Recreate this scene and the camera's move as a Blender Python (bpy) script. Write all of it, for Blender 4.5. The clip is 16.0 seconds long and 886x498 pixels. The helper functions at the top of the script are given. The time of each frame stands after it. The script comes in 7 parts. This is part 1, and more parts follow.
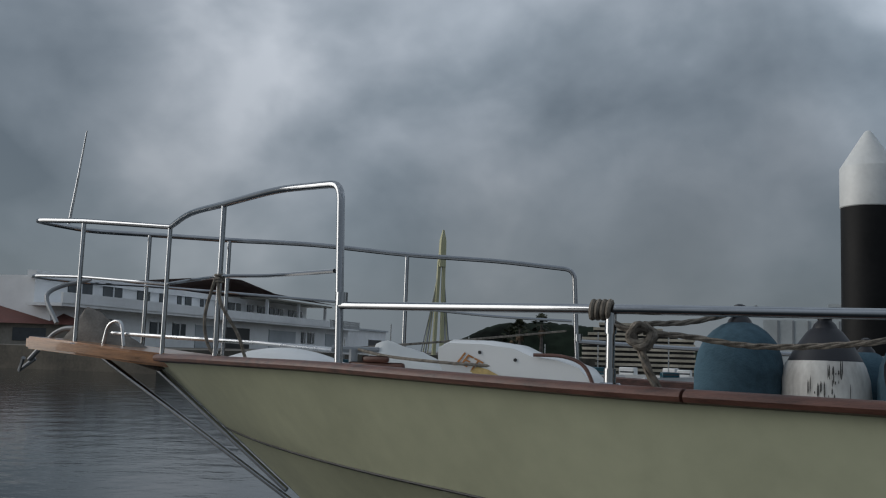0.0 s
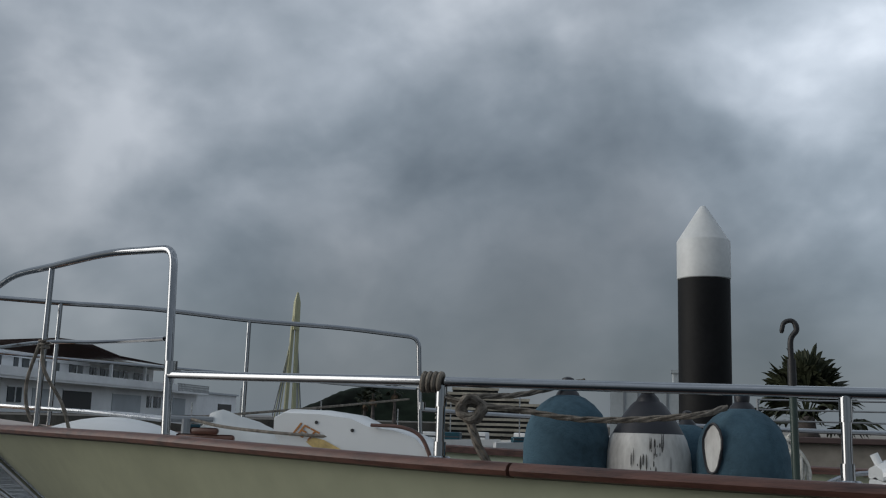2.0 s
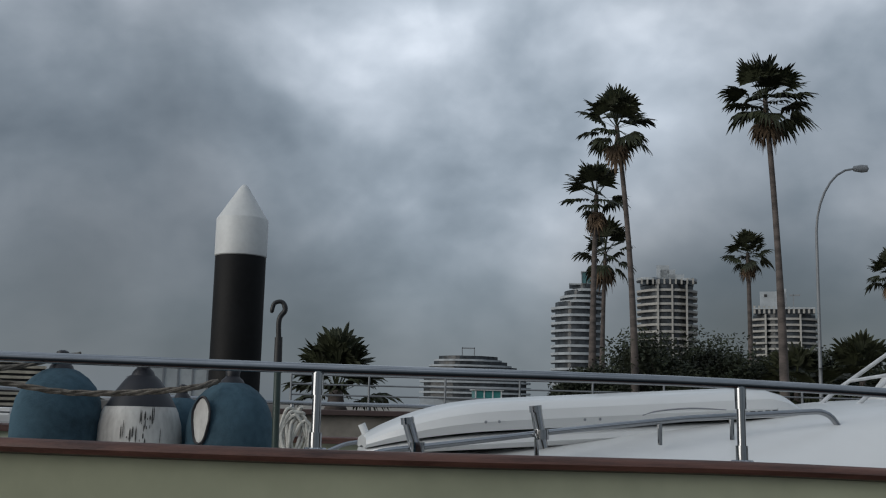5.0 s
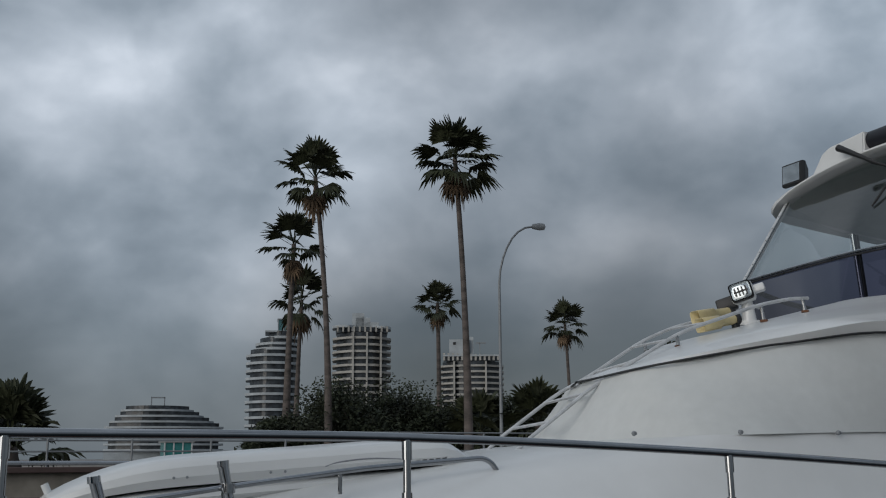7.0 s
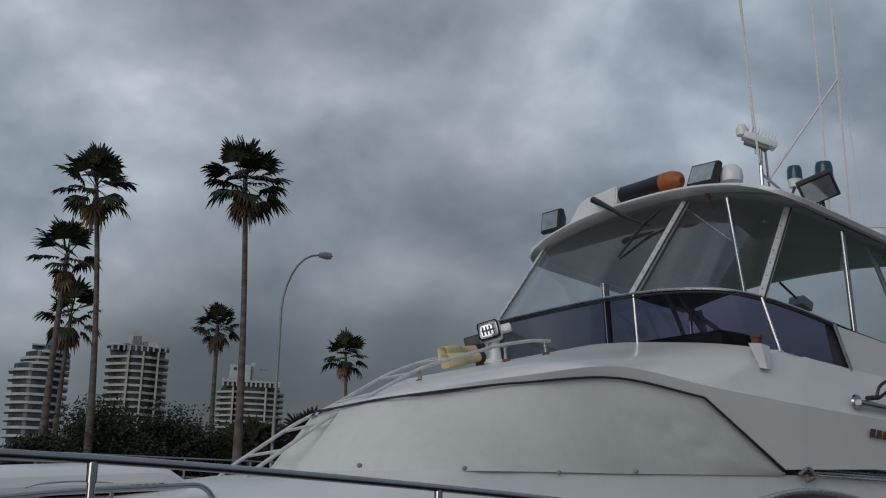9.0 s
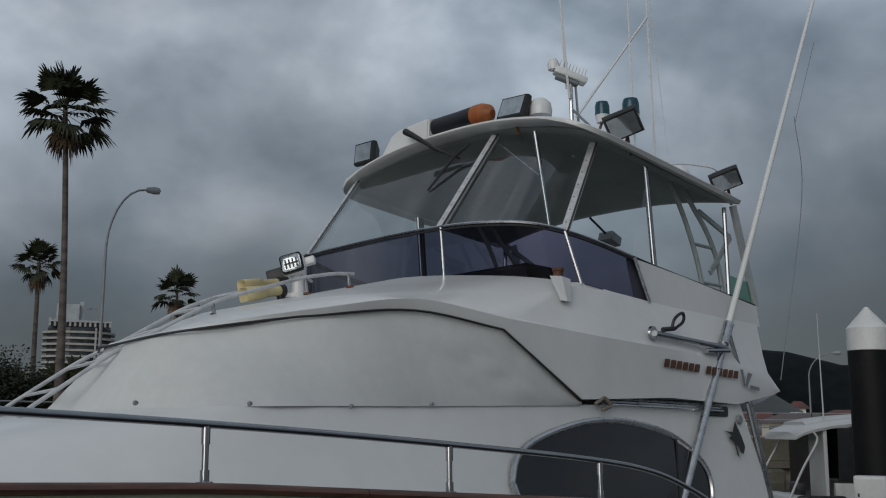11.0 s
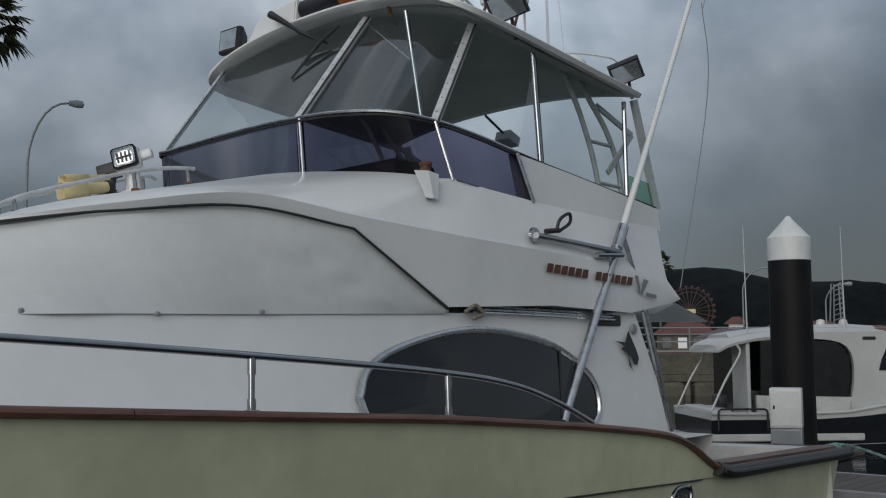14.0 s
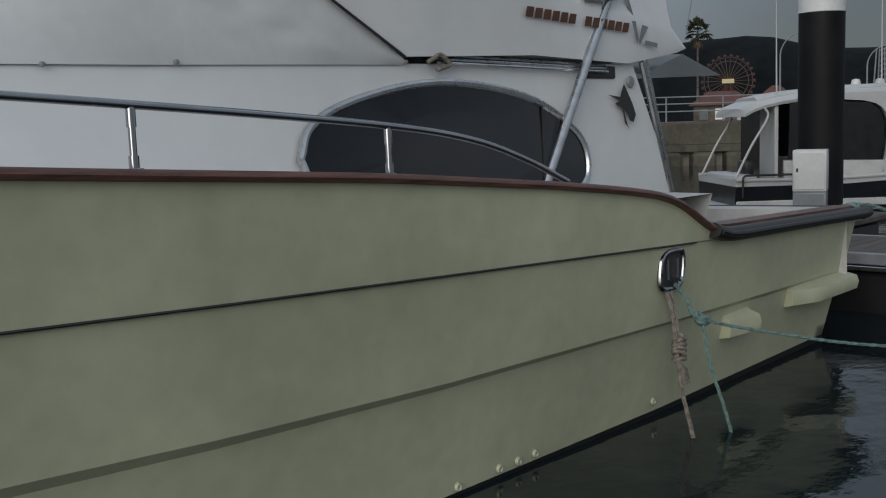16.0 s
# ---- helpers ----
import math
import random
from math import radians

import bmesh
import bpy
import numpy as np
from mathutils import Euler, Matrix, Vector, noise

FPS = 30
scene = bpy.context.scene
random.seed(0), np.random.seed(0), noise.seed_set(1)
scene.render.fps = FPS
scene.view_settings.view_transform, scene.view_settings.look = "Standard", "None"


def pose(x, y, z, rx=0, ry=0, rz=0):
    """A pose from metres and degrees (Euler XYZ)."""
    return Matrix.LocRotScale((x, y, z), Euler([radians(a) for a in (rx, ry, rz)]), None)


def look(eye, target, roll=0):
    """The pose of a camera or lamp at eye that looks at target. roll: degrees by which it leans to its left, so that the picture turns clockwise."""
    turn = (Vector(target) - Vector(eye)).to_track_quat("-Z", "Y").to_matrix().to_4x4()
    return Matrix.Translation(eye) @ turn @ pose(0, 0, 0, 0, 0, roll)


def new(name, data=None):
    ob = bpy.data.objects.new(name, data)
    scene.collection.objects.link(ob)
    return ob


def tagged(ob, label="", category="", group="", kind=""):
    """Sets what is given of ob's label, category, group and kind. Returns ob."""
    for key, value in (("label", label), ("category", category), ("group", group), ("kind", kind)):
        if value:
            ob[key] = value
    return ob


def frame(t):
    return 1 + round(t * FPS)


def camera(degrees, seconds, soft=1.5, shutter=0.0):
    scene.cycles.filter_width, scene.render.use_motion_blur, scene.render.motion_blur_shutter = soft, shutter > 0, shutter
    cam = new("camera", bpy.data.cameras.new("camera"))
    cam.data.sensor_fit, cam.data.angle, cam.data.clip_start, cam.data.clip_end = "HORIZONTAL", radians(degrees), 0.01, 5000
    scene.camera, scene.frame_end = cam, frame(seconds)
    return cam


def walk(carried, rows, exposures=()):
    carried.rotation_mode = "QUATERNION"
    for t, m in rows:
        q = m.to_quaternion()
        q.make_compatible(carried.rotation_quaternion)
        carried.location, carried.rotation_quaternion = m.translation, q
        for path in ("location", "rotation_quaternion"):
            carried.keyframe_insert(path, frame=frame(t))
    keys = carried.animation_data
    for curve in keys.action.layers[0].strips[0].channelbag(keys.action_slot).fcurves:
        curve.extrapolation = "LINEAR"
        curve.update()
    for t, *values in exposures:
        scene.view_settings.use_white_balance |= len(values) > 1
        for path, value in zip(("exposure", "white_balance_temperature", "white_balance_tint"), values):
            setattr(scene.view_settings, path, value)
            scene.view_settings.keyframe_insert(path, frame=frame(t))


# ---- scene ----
cam = camera(46.0, 16.0, soft=1.15)
PATH = [
    (0, (4.167, -5.157, 1.920), (3.37, -3.333, 2.115), 1.6),
    (0.5, (4.181, -5.142, 1.910), (3.452, -3.287, 2.076), 1.7),
    (1, (4.195, -5.126, 1.925), (3.535, -3.249, 2.125), 1.9),
    (1.5, (4.217, -5.104, 1.947), (3.651, -3.206, 2.226), 1.0),
    (2, (4.228, -5.117, 1.947), (3.692, -3.217, 2.270), 1.6),
    (2.5, (4.241, -5.102, 1.947), (3.758, -3.181, 2.221), 0.8),
    (3, (4.259, -5.081, 1.947), (3.825, -3.148, 2.215), 0.4),
    (3.5, (4.286, -5.077, 1.948), (3.983, -3.12, 2.229), 1.1),
    (4, (4.32, -5.091, 1.949), (4.181, -3.115, 2.227), 1.2),
    (4.5, (4.359, -5.174, 1.948), (4.44, -3.197, 2.240), 1.4),
    (5, (4.384, -5.24, 1.948), (4.687, -3.285, 2.245), 1.4),
    (7.3, (4.322, -5.591, 1.971), (5.222, -3.849, 2.365), -0.2),
    (7.5, (4.348, -5.606, 1.972), (5.289, -3.883, 2.355), 0.1),
    (8, (4.385, -5.614, 1.963), (5.465, -3.975, 2.346), 1.0),
    (8.5, (4.482, -5.651, 1.953), (5.664, -4.082, 2.330), -0.1),
    (9, (4.585, -5.62, 1.965), (5.761, -4.067, 2.418), 1.7),
    (9.5, (4.683, -5.558, 1.995), (6.01, -4.111, 2.378), 2.9),
    (9.7, (4.678, -5.546, 1.980), (6.048, -4.14, 2.359), 1.5),
    (11.8, (5.176, -5.697, 1.960), (6.665, -4.393, 2.249), 0.1),
    (12, (5.248, -5.698, 1.963), (6.811, -4.478, 2.224), -0.4),
    (12.5, (5.364, -5.587, 1.942), (6.933, -4.385, 2.246), 1.2),
    (13, (5.506, -5.518, 1.945), (7.081, -4.312, 2.201), 0.3),
    (13.5, (5.688, -5.499, 1.938), (7.211, -4.22, 2.150), 0.6),
    (14, (5.849, -5.546, 1.922), (7.351, -4.239, 2.112), -0.2),
    (14.5, (6.051, -5.493, 1.832), (7.62, -4.252, 1.861), -0.7),
    (15, (6.237, -5.422, 1.809), (7.802, -4.179, 1.742), -1.2),
    (15.5, (6.458, -5.386, 1.786), (7.937, -4.047, 1.648), -1.0),
    (16, (6.625, -5.41, 1.788), (8.073, -4.049, 1.558), -1.7),
]
EXPOSURES = [(0.0, 0.15), (5.0, 0.10), (7.5, -0.15), (9.0, -0.22), (12.0, -0.15), (13.5, 0.05), (15.0, 0.20), (16.0, 0.25)]
walk(cam, [(t, look(eye, target, roll)) for t, eye, target, roll in PATH], EXPOSURES)

# ---- world, sun and exposure ----
WATER = 0.02
SUN_EL, SUN_AZ = 18.0, 250.0
world = bpy.data.worlds.new("overcast")
scene.world = world
world.use_nodes = True


def build_sky():
    nt = world.node_tree
    nt.nodes.clear()
    N, L = nt.nodes.new, nt.links.new
    out, bg = N("ShaderNodeOutputWorld"), N("ShaderNodeBackground")
    sky = N("ShaderNodeTexSky")
    sky.sky_type, sky.sun_disc = "NISHITA", False
    sky.sun_elevation, sky.sun_rotation = radians(SUN_EL), radians(SUN_AZ)
    tc, sep = N("ShaderNodeTexCoord"), N("ShaderNodeSeparateXYZ")
    L(tc.outputs["Generated"], sep.inputs[0])

    def m(op, a, b=None, clamp=False):
        n = N("ShaderNodeMath")
        n.operation, n.use_clamp = op, clamp
        for i, v in enumerate((a, b)):
            if v is None:
                continue
            if isinstance(v, (int, float)):
                n.inputs[i].default_value = v
            else:
                L(v, n.inputs[i])
        return n.outputs[0]

    stretch = N("ShaderNodeMapping")
    stretch.inputs["Scale"].default_value = (1, 1, 1.3)
    L(tc.outputs["Generated"], stretch.inputs[0])

    def cloud(scale, detail, rough, distort, off):
        mp = N("ShaderNodeMapping")
        mp.inputs["Location"].default_value = off
        L(stretch.outputs[0], mp.inputs[0])
        n = N("ShaderNodeTexNoise")
        n.inputs["Scale"].default_value, n.inputs["Detail"].default_value = scale, detail
        n.inputs["Roughness"].default_value, n.inputs["Distortion"].default_value = rough, distort
        L(mp.outputs[0], n.inputs["Vector"])
        return n.outputs["Fac"]

    big, mid, fine = cloud(2.3, 3, 0.5, 0.5, CLOUD_A), cloud(5.0, 4, 0.48, 0.25, CLOUD_B), cloud(11.0, 6, 0.52, 0.15, (5.0, 2.0, 0))
    mix = m("ADD", m("ADD", m("MULTIPLY", big, 0.44), m("MULTIPLY", mid, 0.41)), m("MULTIPLY", fine, 0.15))
    ramp = N("ShaderNodeValToRGB")
    L(mix, ramp.inputs[0])
    e = ramp.color_ramp.elements
    e[0].position, e[0].color = 0.385, (0.097, 0.120, 0.146, 1)
    e[1].position, e[1].color = 0.63, (0.366, 0.396, 0.438, 1)
    a = ramp.color_ramp.elements.new(0.46)
    a.color = (0.152, 0.180, 0.212, 1)
    b = ramp.color_ramp.elements.new(0.54)
    b.color = (0.233, 0.263, 0.301, 1)
    # Towards the zenith the cloud deck thins and is brighter; at the horizon it is an even blue-grey.
    low = m("MULTIPLY", m("SUBTRACT", 1.0, m("DIVIDE", m("MAXIMUM", sep.outputs[2], 0.0), 0.17)), 0.72, True)
    hz = N("ShaderNodeMix")
    hz.data_type = "RGBA"
    L(low, hz.inputs["Factor"]), L(ramp.outputs[0], hz.inputs["A"])
    hz.inputs["B"].default_value = (0.125, 0.152, 0.178, 1)
    # Thin places in the deck glow and thick ones are darker: azimuth, height and width in degrees, and amount.
    total = None
    for az, el, wide, amount in PATCHES:
        d = (math.sin(radians(az)) * math.cos(radians(el)), math.cos(radians(az)) * math.cos(radians(el)), math.sin(radians(el)))
        dot = N("ShaderNodeVectorMath")
        dot.operation = "DOT_PRODUCT"
        L(tc.outputs["Generated"], dot.inputs[0])
        dot.inputs[1].default_value = d
        g = N("ShaderNodeMapRange")
        g.interpolation_type = "SMOOTHSTEP"
        g.inputs["From Min"].default_value, g.inputs["From Max"].default_value = math.cos(radians(wide)), 1.0
        g.inputs["To Max"].default_value = amount
        L(dot.outputs["Value"], g.inputs[0])
        total = g.outputs[0] if total is None else m("ADD", total, g.outputs[0])
    high = m("MULTIPLY", m("MULTIPLY", m("SUBTRACT", sep.outputs[2], 0.16), 1.0, True), 1.1)
    up = m("ADD", m("ADD", 1.0, high), m("MULTIPLY", total, m("MULTIPLY", mix, 2.0)))
    lift = N("ShaderNodeMix")
    lift.data_type, lift.blend_type = "RGBA", "MULTIPLY"
    lift.inputs["Factor"].default_value = 1.0
    cup = N("ShaderNodeCombineColor")
    for i in range(3):
        L(up, cup.inputs[i])
    L(hz.outputs["Result"], lift.inputs["A"]), L(cup.outputs[0], lift.inputs["B"])
    # A little of the clear sky's light comes through the deck.
    add = N("ShaderNodeMix")
    add.data_type, add.blend_type = "RGBA", "ADD"
    add.inputs["Factor"].default_value = 0.006
    L(lift.outputs["Result"], add.inputs["A"]), L(sky.outputs[0], add.inputs["B"])
    L(add.outputs["Result"], bg.inputs[0])
    bg.inputs[1].default_value = 1.0
    L(bg.outputs[0], out.inputs[0])


CLOUD_A, CLOUD_B = (3.1, 1.2, 0), (0.4, 7.7, 0)
PATCHES = [(9, 18, 16, 0.85), (-29, 18, 14, 0.15), (-15, 17, 12, 0.15), (-40, 13, 12, -0.10), (27, 15, 11, 0.50), (44, 20, 16, 0.42), (62, 26, 22, 0.60), (22, 7, 9, -0.30), (72, 7, 18, -0.58), (-4, 7, 12, -0.22), (72, 25, 13, 0.35), (50, 23, 10, 0.20), (-17, 7, 11, -0.22), (34, 7, 15, -0.42), (50, 8, 12, -0.12)]
build_sky()
sun = new("sun", bpy.data.lights.new("sun", "SUN"))
sun.data.energy, sun.data.angle, sun.data.color = 1.45, radians(50), (1.0, 0.97, 0.92)
_a, _e = radians(SUN_AZ), radians(SUN_EL)
sun.matrix_world = look((0, 0, 50), (-math.sin(_a) * math.cos(_e), -math.cos(_a) * math.cos(_e), 50 - math.sin(_e)))


# ---- materials ----
def material(name, color, rough=0.5, metal=0.0, vary=0.12, scale=6.0, bump=0.0, bump_scale=60.0, dark=None, spec=0.5, coat=0.0, stretch=(1, 1, 1), obj=True, rand=0.0, wet=0.0):
    mt = bpy.data.materials.new(name)
    mt.use_nodes = True
    nt = mt.node_tree
    N, L = nt.nodes.new, nt.links.new
    b = nt.nodes["Principled BSDF"]
    b.inputs["Roughness"].default_value, b.inputs["Metallic"].default_value = rough, metal
    b.inputs["Specular IOR Level"].default_value = spec
    b.inputs["Coat Weight"].default_value = coat
    tc, mp = N("ShaderNodeTexCoord"), N("ShaderNodeMapping")
    mp.inputs["Scale"].default_value = stretch
    L(tc.outputs["Object"], mp.inputs[0])
    n1, n2 = N("ShaderNodeTexNoise"), N("ShaderNodeTexNoise")
    for n, s, d in ((n1, scale, 3), (n2, scale * 9, 5)):
        n.inputs["Scale"].default_value, n.inputs["Detail"].default_value = s, d
        L(mp.outputs[0], n.inputs["Vector"])
    ad = N("ShaderNodeMath")
    ad.operation = "MULTIPLY_ADD"
    ad.inputs[1].default_value = 0.45
    L(n2.outputs["Fac"], ad.inputs[0]), L(n1.outputs["Fac"], ad.inputs[2])
    fac = ad.outputs[0]
    ramp = N("ShaderNodeValToRGB")
    L(fac, ramp.inputs[0])
    lo = dark or tuple(c * (1 - 2.2 * vary) for c in color)
    hi = tuple(min(1, c * (1 + vary)) for c in color)
    e = ramp.color_ramp.elements
    e[0].position, e[0].color = 0.45, (*[max(0, c) for c in lo], 1)
    e[1].position, e[1].color = 0.92, (*hi, 1)
    col = ramp.outputs[0]
    if rand:
        oi, hv = N("ShaderNodeObjectInfo"), N("ShaderNodeHueSaturation")
        rm = N("ShaderNodeMapRange")
        rm.inputs["To Min"].default_value, rm.inputs["To Max"].default_value = 1 - rand, 1 + rand
        L(oi.outputs["Random"], rm.inputs[0]), L(rm.outputs[0], hv.inputs["Value"]), L(col, hv.inputs["Color"])
        col = hv.outputs[0]
    L(col, b.inputs["Base Color"])
    rr = N("ShaderNodeMapRange")
    rr.inputs["To Min"].default_value, rr.inputs["To Max"].default_value = max(0.02, rough * 0.8), min(1, rough * 1.2)
    L(n1.outputs["Fac"], rr.inputs[0]), L(rr.outputs[0], b.inputs["Roughness"])
    if bump:
        nb, bp = N("ShaderNodeTexNoise"), N("ShaderNodeBump")
        nb.inputs["Scale"].default_value, nb.inputs["Detail"].default_value = bump_scale, 4
        L(mp.outputs[0], nb.inputs["Vector"]), L(nb.outputs["Fac"], bp.inputs["Height"])
        bp.inputs["Strength"].default_value, bp.inputs["Distance"].default_value = bump, 0.01
        L(bp.outputs[0], b.inputs["Normal"])
    return mt


def glass(name, tint, gloss=0.10, rough=0.02):
    """A thin pane: what is behind shows through, with a weak mirror image on it."""
    mt = bpy.data.materials.new(name)
    mt.use_nodes = True
    nt = mt.node_tree
    nt.nodes.clear()
    N, L = nt.nodes.new, nt.links.new
    out, mx, tr, gl, fr = N("ShaderNodeOutputMaterial"), N("ShaderNodeMixShader"), N("ShaderNodeBsdfTransparent"), N("ShaderNodeBsdfGlossy"), N("ShaderNodeFresnel")
    tr.inputs[0].default_value = (*tint, 1)
    gl.inputs["Roughness"].default_value = rough
    gl.inputs[0].default_value = (0.9, 0.9, 0.9, 1)
    fr.inputs[0].default_value = 1.45
    hf = N("ShaderNodeMath")
    hf.operation = "MULTIPLY"
    hf.inputs[1].default_value = 0.16
    L(fr.outputs[0], hf.inputs[0])
    L(hf.outputs[0], mx.inputs[0]), L(tr.outputs[0], mx.inputs[1]), L(gl.outputs[0], mx.inputs[2]), L(mx.outputs[0], out.inputs[0])
    return mt


def water_material():
    mt = bpy.data.materials.new("harbour_water")
    mt.use_nodes = True
    nt = mt.node_tree
    N, L = nt.nodes.new, nt.links.new
    b = nt.nodes["Principled BSDF"]
    b.inputs["Base Color"].default_value = (0.007, 0.012, 0.014, 1)
    b.inputs["Roughness"].default_value, b.inputs["IOR"].default_value = 0.06, 1.33
    tc = N("ShaderNodeTexCoord")
    hs = []
    for s, d, st in ((0.9, 2, (1, 1, 1)), (4.5, 4, (1.0, 1.4, 1)), (16.0, 3, (1, 1, 1))):
        mp, n = N("ShaderNodeMapping"), N("ShaderNodeTexNoise")
        mp.inputs["Scale"].default_value = st
        n.inputs["Scale"].default_value, n.inputs["Detail"].default_value = s, d
        L(tc.outputs["Object"], mp.inputs[0]), L(mp.outputs[0], n.inputs["Vector"])
        hs.append(n.outputs["Fac"])
    prev = None
    for h, st, ds in zip(hs, (0.07, 0.09, 0.05), (0.30, 0.05, 0.012)):
        bp = N("ShaderNodeBump")
        bp.inputs["Strength"].default_value, bp.inputs["Distance"].default_value = st, ds
        L(h, bp.inputs["Height"])
        if prev:
            L(prev, bp.inputs["Normal"])
        prev = bp.outputs[0]
    L(prev, b.inputs["Normal"])
    return mt


M = {}
M["water"] = water_material()
M["hull"] = material("cream_hull_paint", (0.445, 0.458, 0.322), 0.42, vary=0.09, scale=1.1, spec=0.35, bump=0.02, bump_scale=8)
M["boot"] = material("black_bottom_paint", (0.014, 0.015, 0.015), 0.55, vary=0.2)
M["teak"] = material("oiled_teak", (0.112, 0.050, 0.036), 0.42, vary=0.30, scale=3, stretch=(1, 14, 14), bump=0.15, bump_scale=40)
M["teak_light"] = material("varnished_wood", (0.34, 0.16, 0.07), 0.30, vary=0.25, scale=4, stretch=(1, 10, 10), coat=0.4)
M["gel"] = material("white_gelcoat", (0.66, 0.67, 0.67), 0.24, vary=0.035, scale=0.7, spec=0.5)
M["gel_rough"] = material("weathered_gelcoat", (0.50, 0.50, 0.485), 0.5, vary=0.10, scale=2.5, bump=0.05)
M["canvas"] = material("white_canvas", (0.54, 0.555, 0.55), 0.75, vary=0.05, scale=1.6, bump=0.18, bump_scale=2.2, spec=0.25)
M["steel"] = material("polished_stainless", (0.33, 0.34, 0.355), 0.06, metal=1.0, vary=0.06, scale=9)
M["alu"] = material("brushed_aluminium", (0.53, 0.54, 0.55), 0.28, metal=1.0, vary=0.10, scale=12)
M["black"] = material("black_rubber", (0.018, 0.018, 0.019), 0.5, vary=0.25)
M["pile_black"] = material("black_pile_sleeve", (0.007, 0.007, 0.0075), 0.6, vary=0.3, scale=2, bump=0.1, bump_scale=25, spec=0.22)
M["pile_white"] = material("white_pile_cap", (0.62, 0.63, 0.62), 0.45, vary=0.06, scale=2.5)
M["dark_glass"] = material("dark_tinted_window", (0.008, 0.009, 0.012), 0.07, vary=0.1, spec=0.4)
M["purple_glass"] = glass("purple_tinted_acrylic", (0.165, 0.165, 0.235))
M["clear"] = glass("clear_vinyl", (0.82, 0.86, 0.86))
M["blue_cloth"] = material("faded_blue_cloth", (0.062, 0.112, 0.146), 0.9, vary=0.22, scale=5, bump=0.3, bump_scale=160, spec=0.15)
M["navy_cloth"] = material("navy_vinyl", (0.009, 0.0095, 0.015), 0.5, vary=0.2, scale=5)
M["fender_white"] = material("stained_white_vinyl", (0.62, 0.61, 0.58), 0.5, vary=0.12, scale=9, dark=(0.34, 0.32, 0.30), stretch=(1, 1, 0.4))
M["scuff"] = material("dark_scuff", (0.10, 0.095, 0.09), 0.8, vary=0.3, scale=30)
M["rope"] = material("weathered_grey_rope", (0.22, 0.195, 0.165), 0.95, vary=0.3, scale=40, bump=0.5, bump_scale=220, spec=0.1)
M["rope_green"] = material("green_rope", (0.15, 0.23, 0.215), 0.9, vary=0.25, scale=40, bump=0.5, bump_scale=220, spec=0.1)
M["rope_white"] = material("white_rope", (0.5, 0.49, 0.45), 0.9, vary=0.15, scale=40, bump=0.4, bump_scale=220, spec=0.1)
M["orange"] = material("faded_orange_plastic", (0.30, 0.085, 0.02), 0.55, vary=0.25, scale=8)
M["orange_print"] = material("orange_print", (0.42, 0.17, 0.04), 0.6, vary=0.2, scale=12)
M["brown_print"] = material("bronze_lettering", (0.10, 0.035, 0.012), 0.4, vary=0.2)
M["grey_print"] = material("grey_print", (0.22, 0.23, 0.25), 0.45, vary=0.1)
M["teal"] = material("teal_lens", (0.01, 0.06, 0.085), 0.2, vary=0.15)
M["lamp_glass"] = material("lamp_glass", (0.46, 0.50, 0.52), 0.12, metal=0.75, vary=0.12, scale=14)
M["yellow_plastic"] = material("yellowed_plastic", (0.60, 0.50, 0.27), 0.4, vary=0.1)
M["green_tint"] = glass("green_tinted_vinyl", (0.30, 0.52, 0.42))
M["rust"] = material("rusty_steel", (0.14, 0.06, 0.03), 0.8, vary=0.35, scale=10, bump=0.3)
M["leg_grey"] = material("grey_anodised_tube", (0.42, 0.45, 0.45), 0.4, metal=0.15, vary=0.1, scale=8)
M["mullion"] = material("satin_aluminium", (0.52, 0.53, 0.54), 0.35, metal=0.25, vary=0.12, scale=14)
# Grey-green holds the shade under the roof and the tint of the glass.
M["headliner"] = material("shaded_headliner", (0.42, 0.45, 0.43), 0.8, vary=0.08, scale=2)
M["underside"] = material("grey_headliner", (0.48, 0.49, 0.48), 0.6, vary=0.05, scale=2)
M["concrete"] = material("quay_concrete", (0.26, 0.235, 0.20), 0.9, vary=0.2, scale=0.5, bump=0.3, bump_scale=6)
M["concrete_wet"] = material("weedy_concrete", (0.10, 0.088, 0.07), 0.85, vary=0.3, scale=0.6, bump=0.3, bump_scale=6)
M["paving"] = material("quay_paving", (0.20, 0.19, 0.18), 0.9, vary=0.15, scale=0.3)
M["white_wall"] = material("white_plaster", (0.80, 0.81, 0.82), 0.8, vary=0.06, scale=0.12)
M["grey_wall"] = material("pale_grey_plaster", (0.42, 0.45, 0.475), 0.8, vary=0.06, scale=0.12)
M["cream_wall"] = material("cream_plaster", (0.40, 0.385, 0.34), 0.8, vary=0.06, scale=0.12)
# White tower render, dimmed and blued: distance haze is in the colour.
M["tower_pale"] = material("hazed_tower_render", (0.36, 0.39, 0.41), 0.8, vary=0.12, scale=0.25)
M["tower_cream"] = material("cream_tower_render", (0.36, 0.35, 0.325), 0.8, vary=0.14, scale=0.25)
# Glazing recessed below balconies, with their shade put into its dark colour.
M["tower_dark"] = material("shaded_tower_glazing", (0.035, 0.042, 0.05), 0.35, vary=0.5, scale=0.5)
M["tower_glass"] = material("green_tower_glass", (0.06, 0.14, 0.15), 0.2, vary=0.2, scale=0.3)
M["terrace"] = material("pale_terrace_concrete", (0.50, 0.45, 0.36), 0.9, vary=0.2, scale=0.5)
M["win_far"] = material("far_window_glass", (0.055, 0.065, 0.075), 0.25, vary=0.2, scale=0.3)
M["roof_brown"] = material("brown_roof_sheet", (0.085, 0.055, 0.05), 0.55, vary=0.15, scale=0.4)
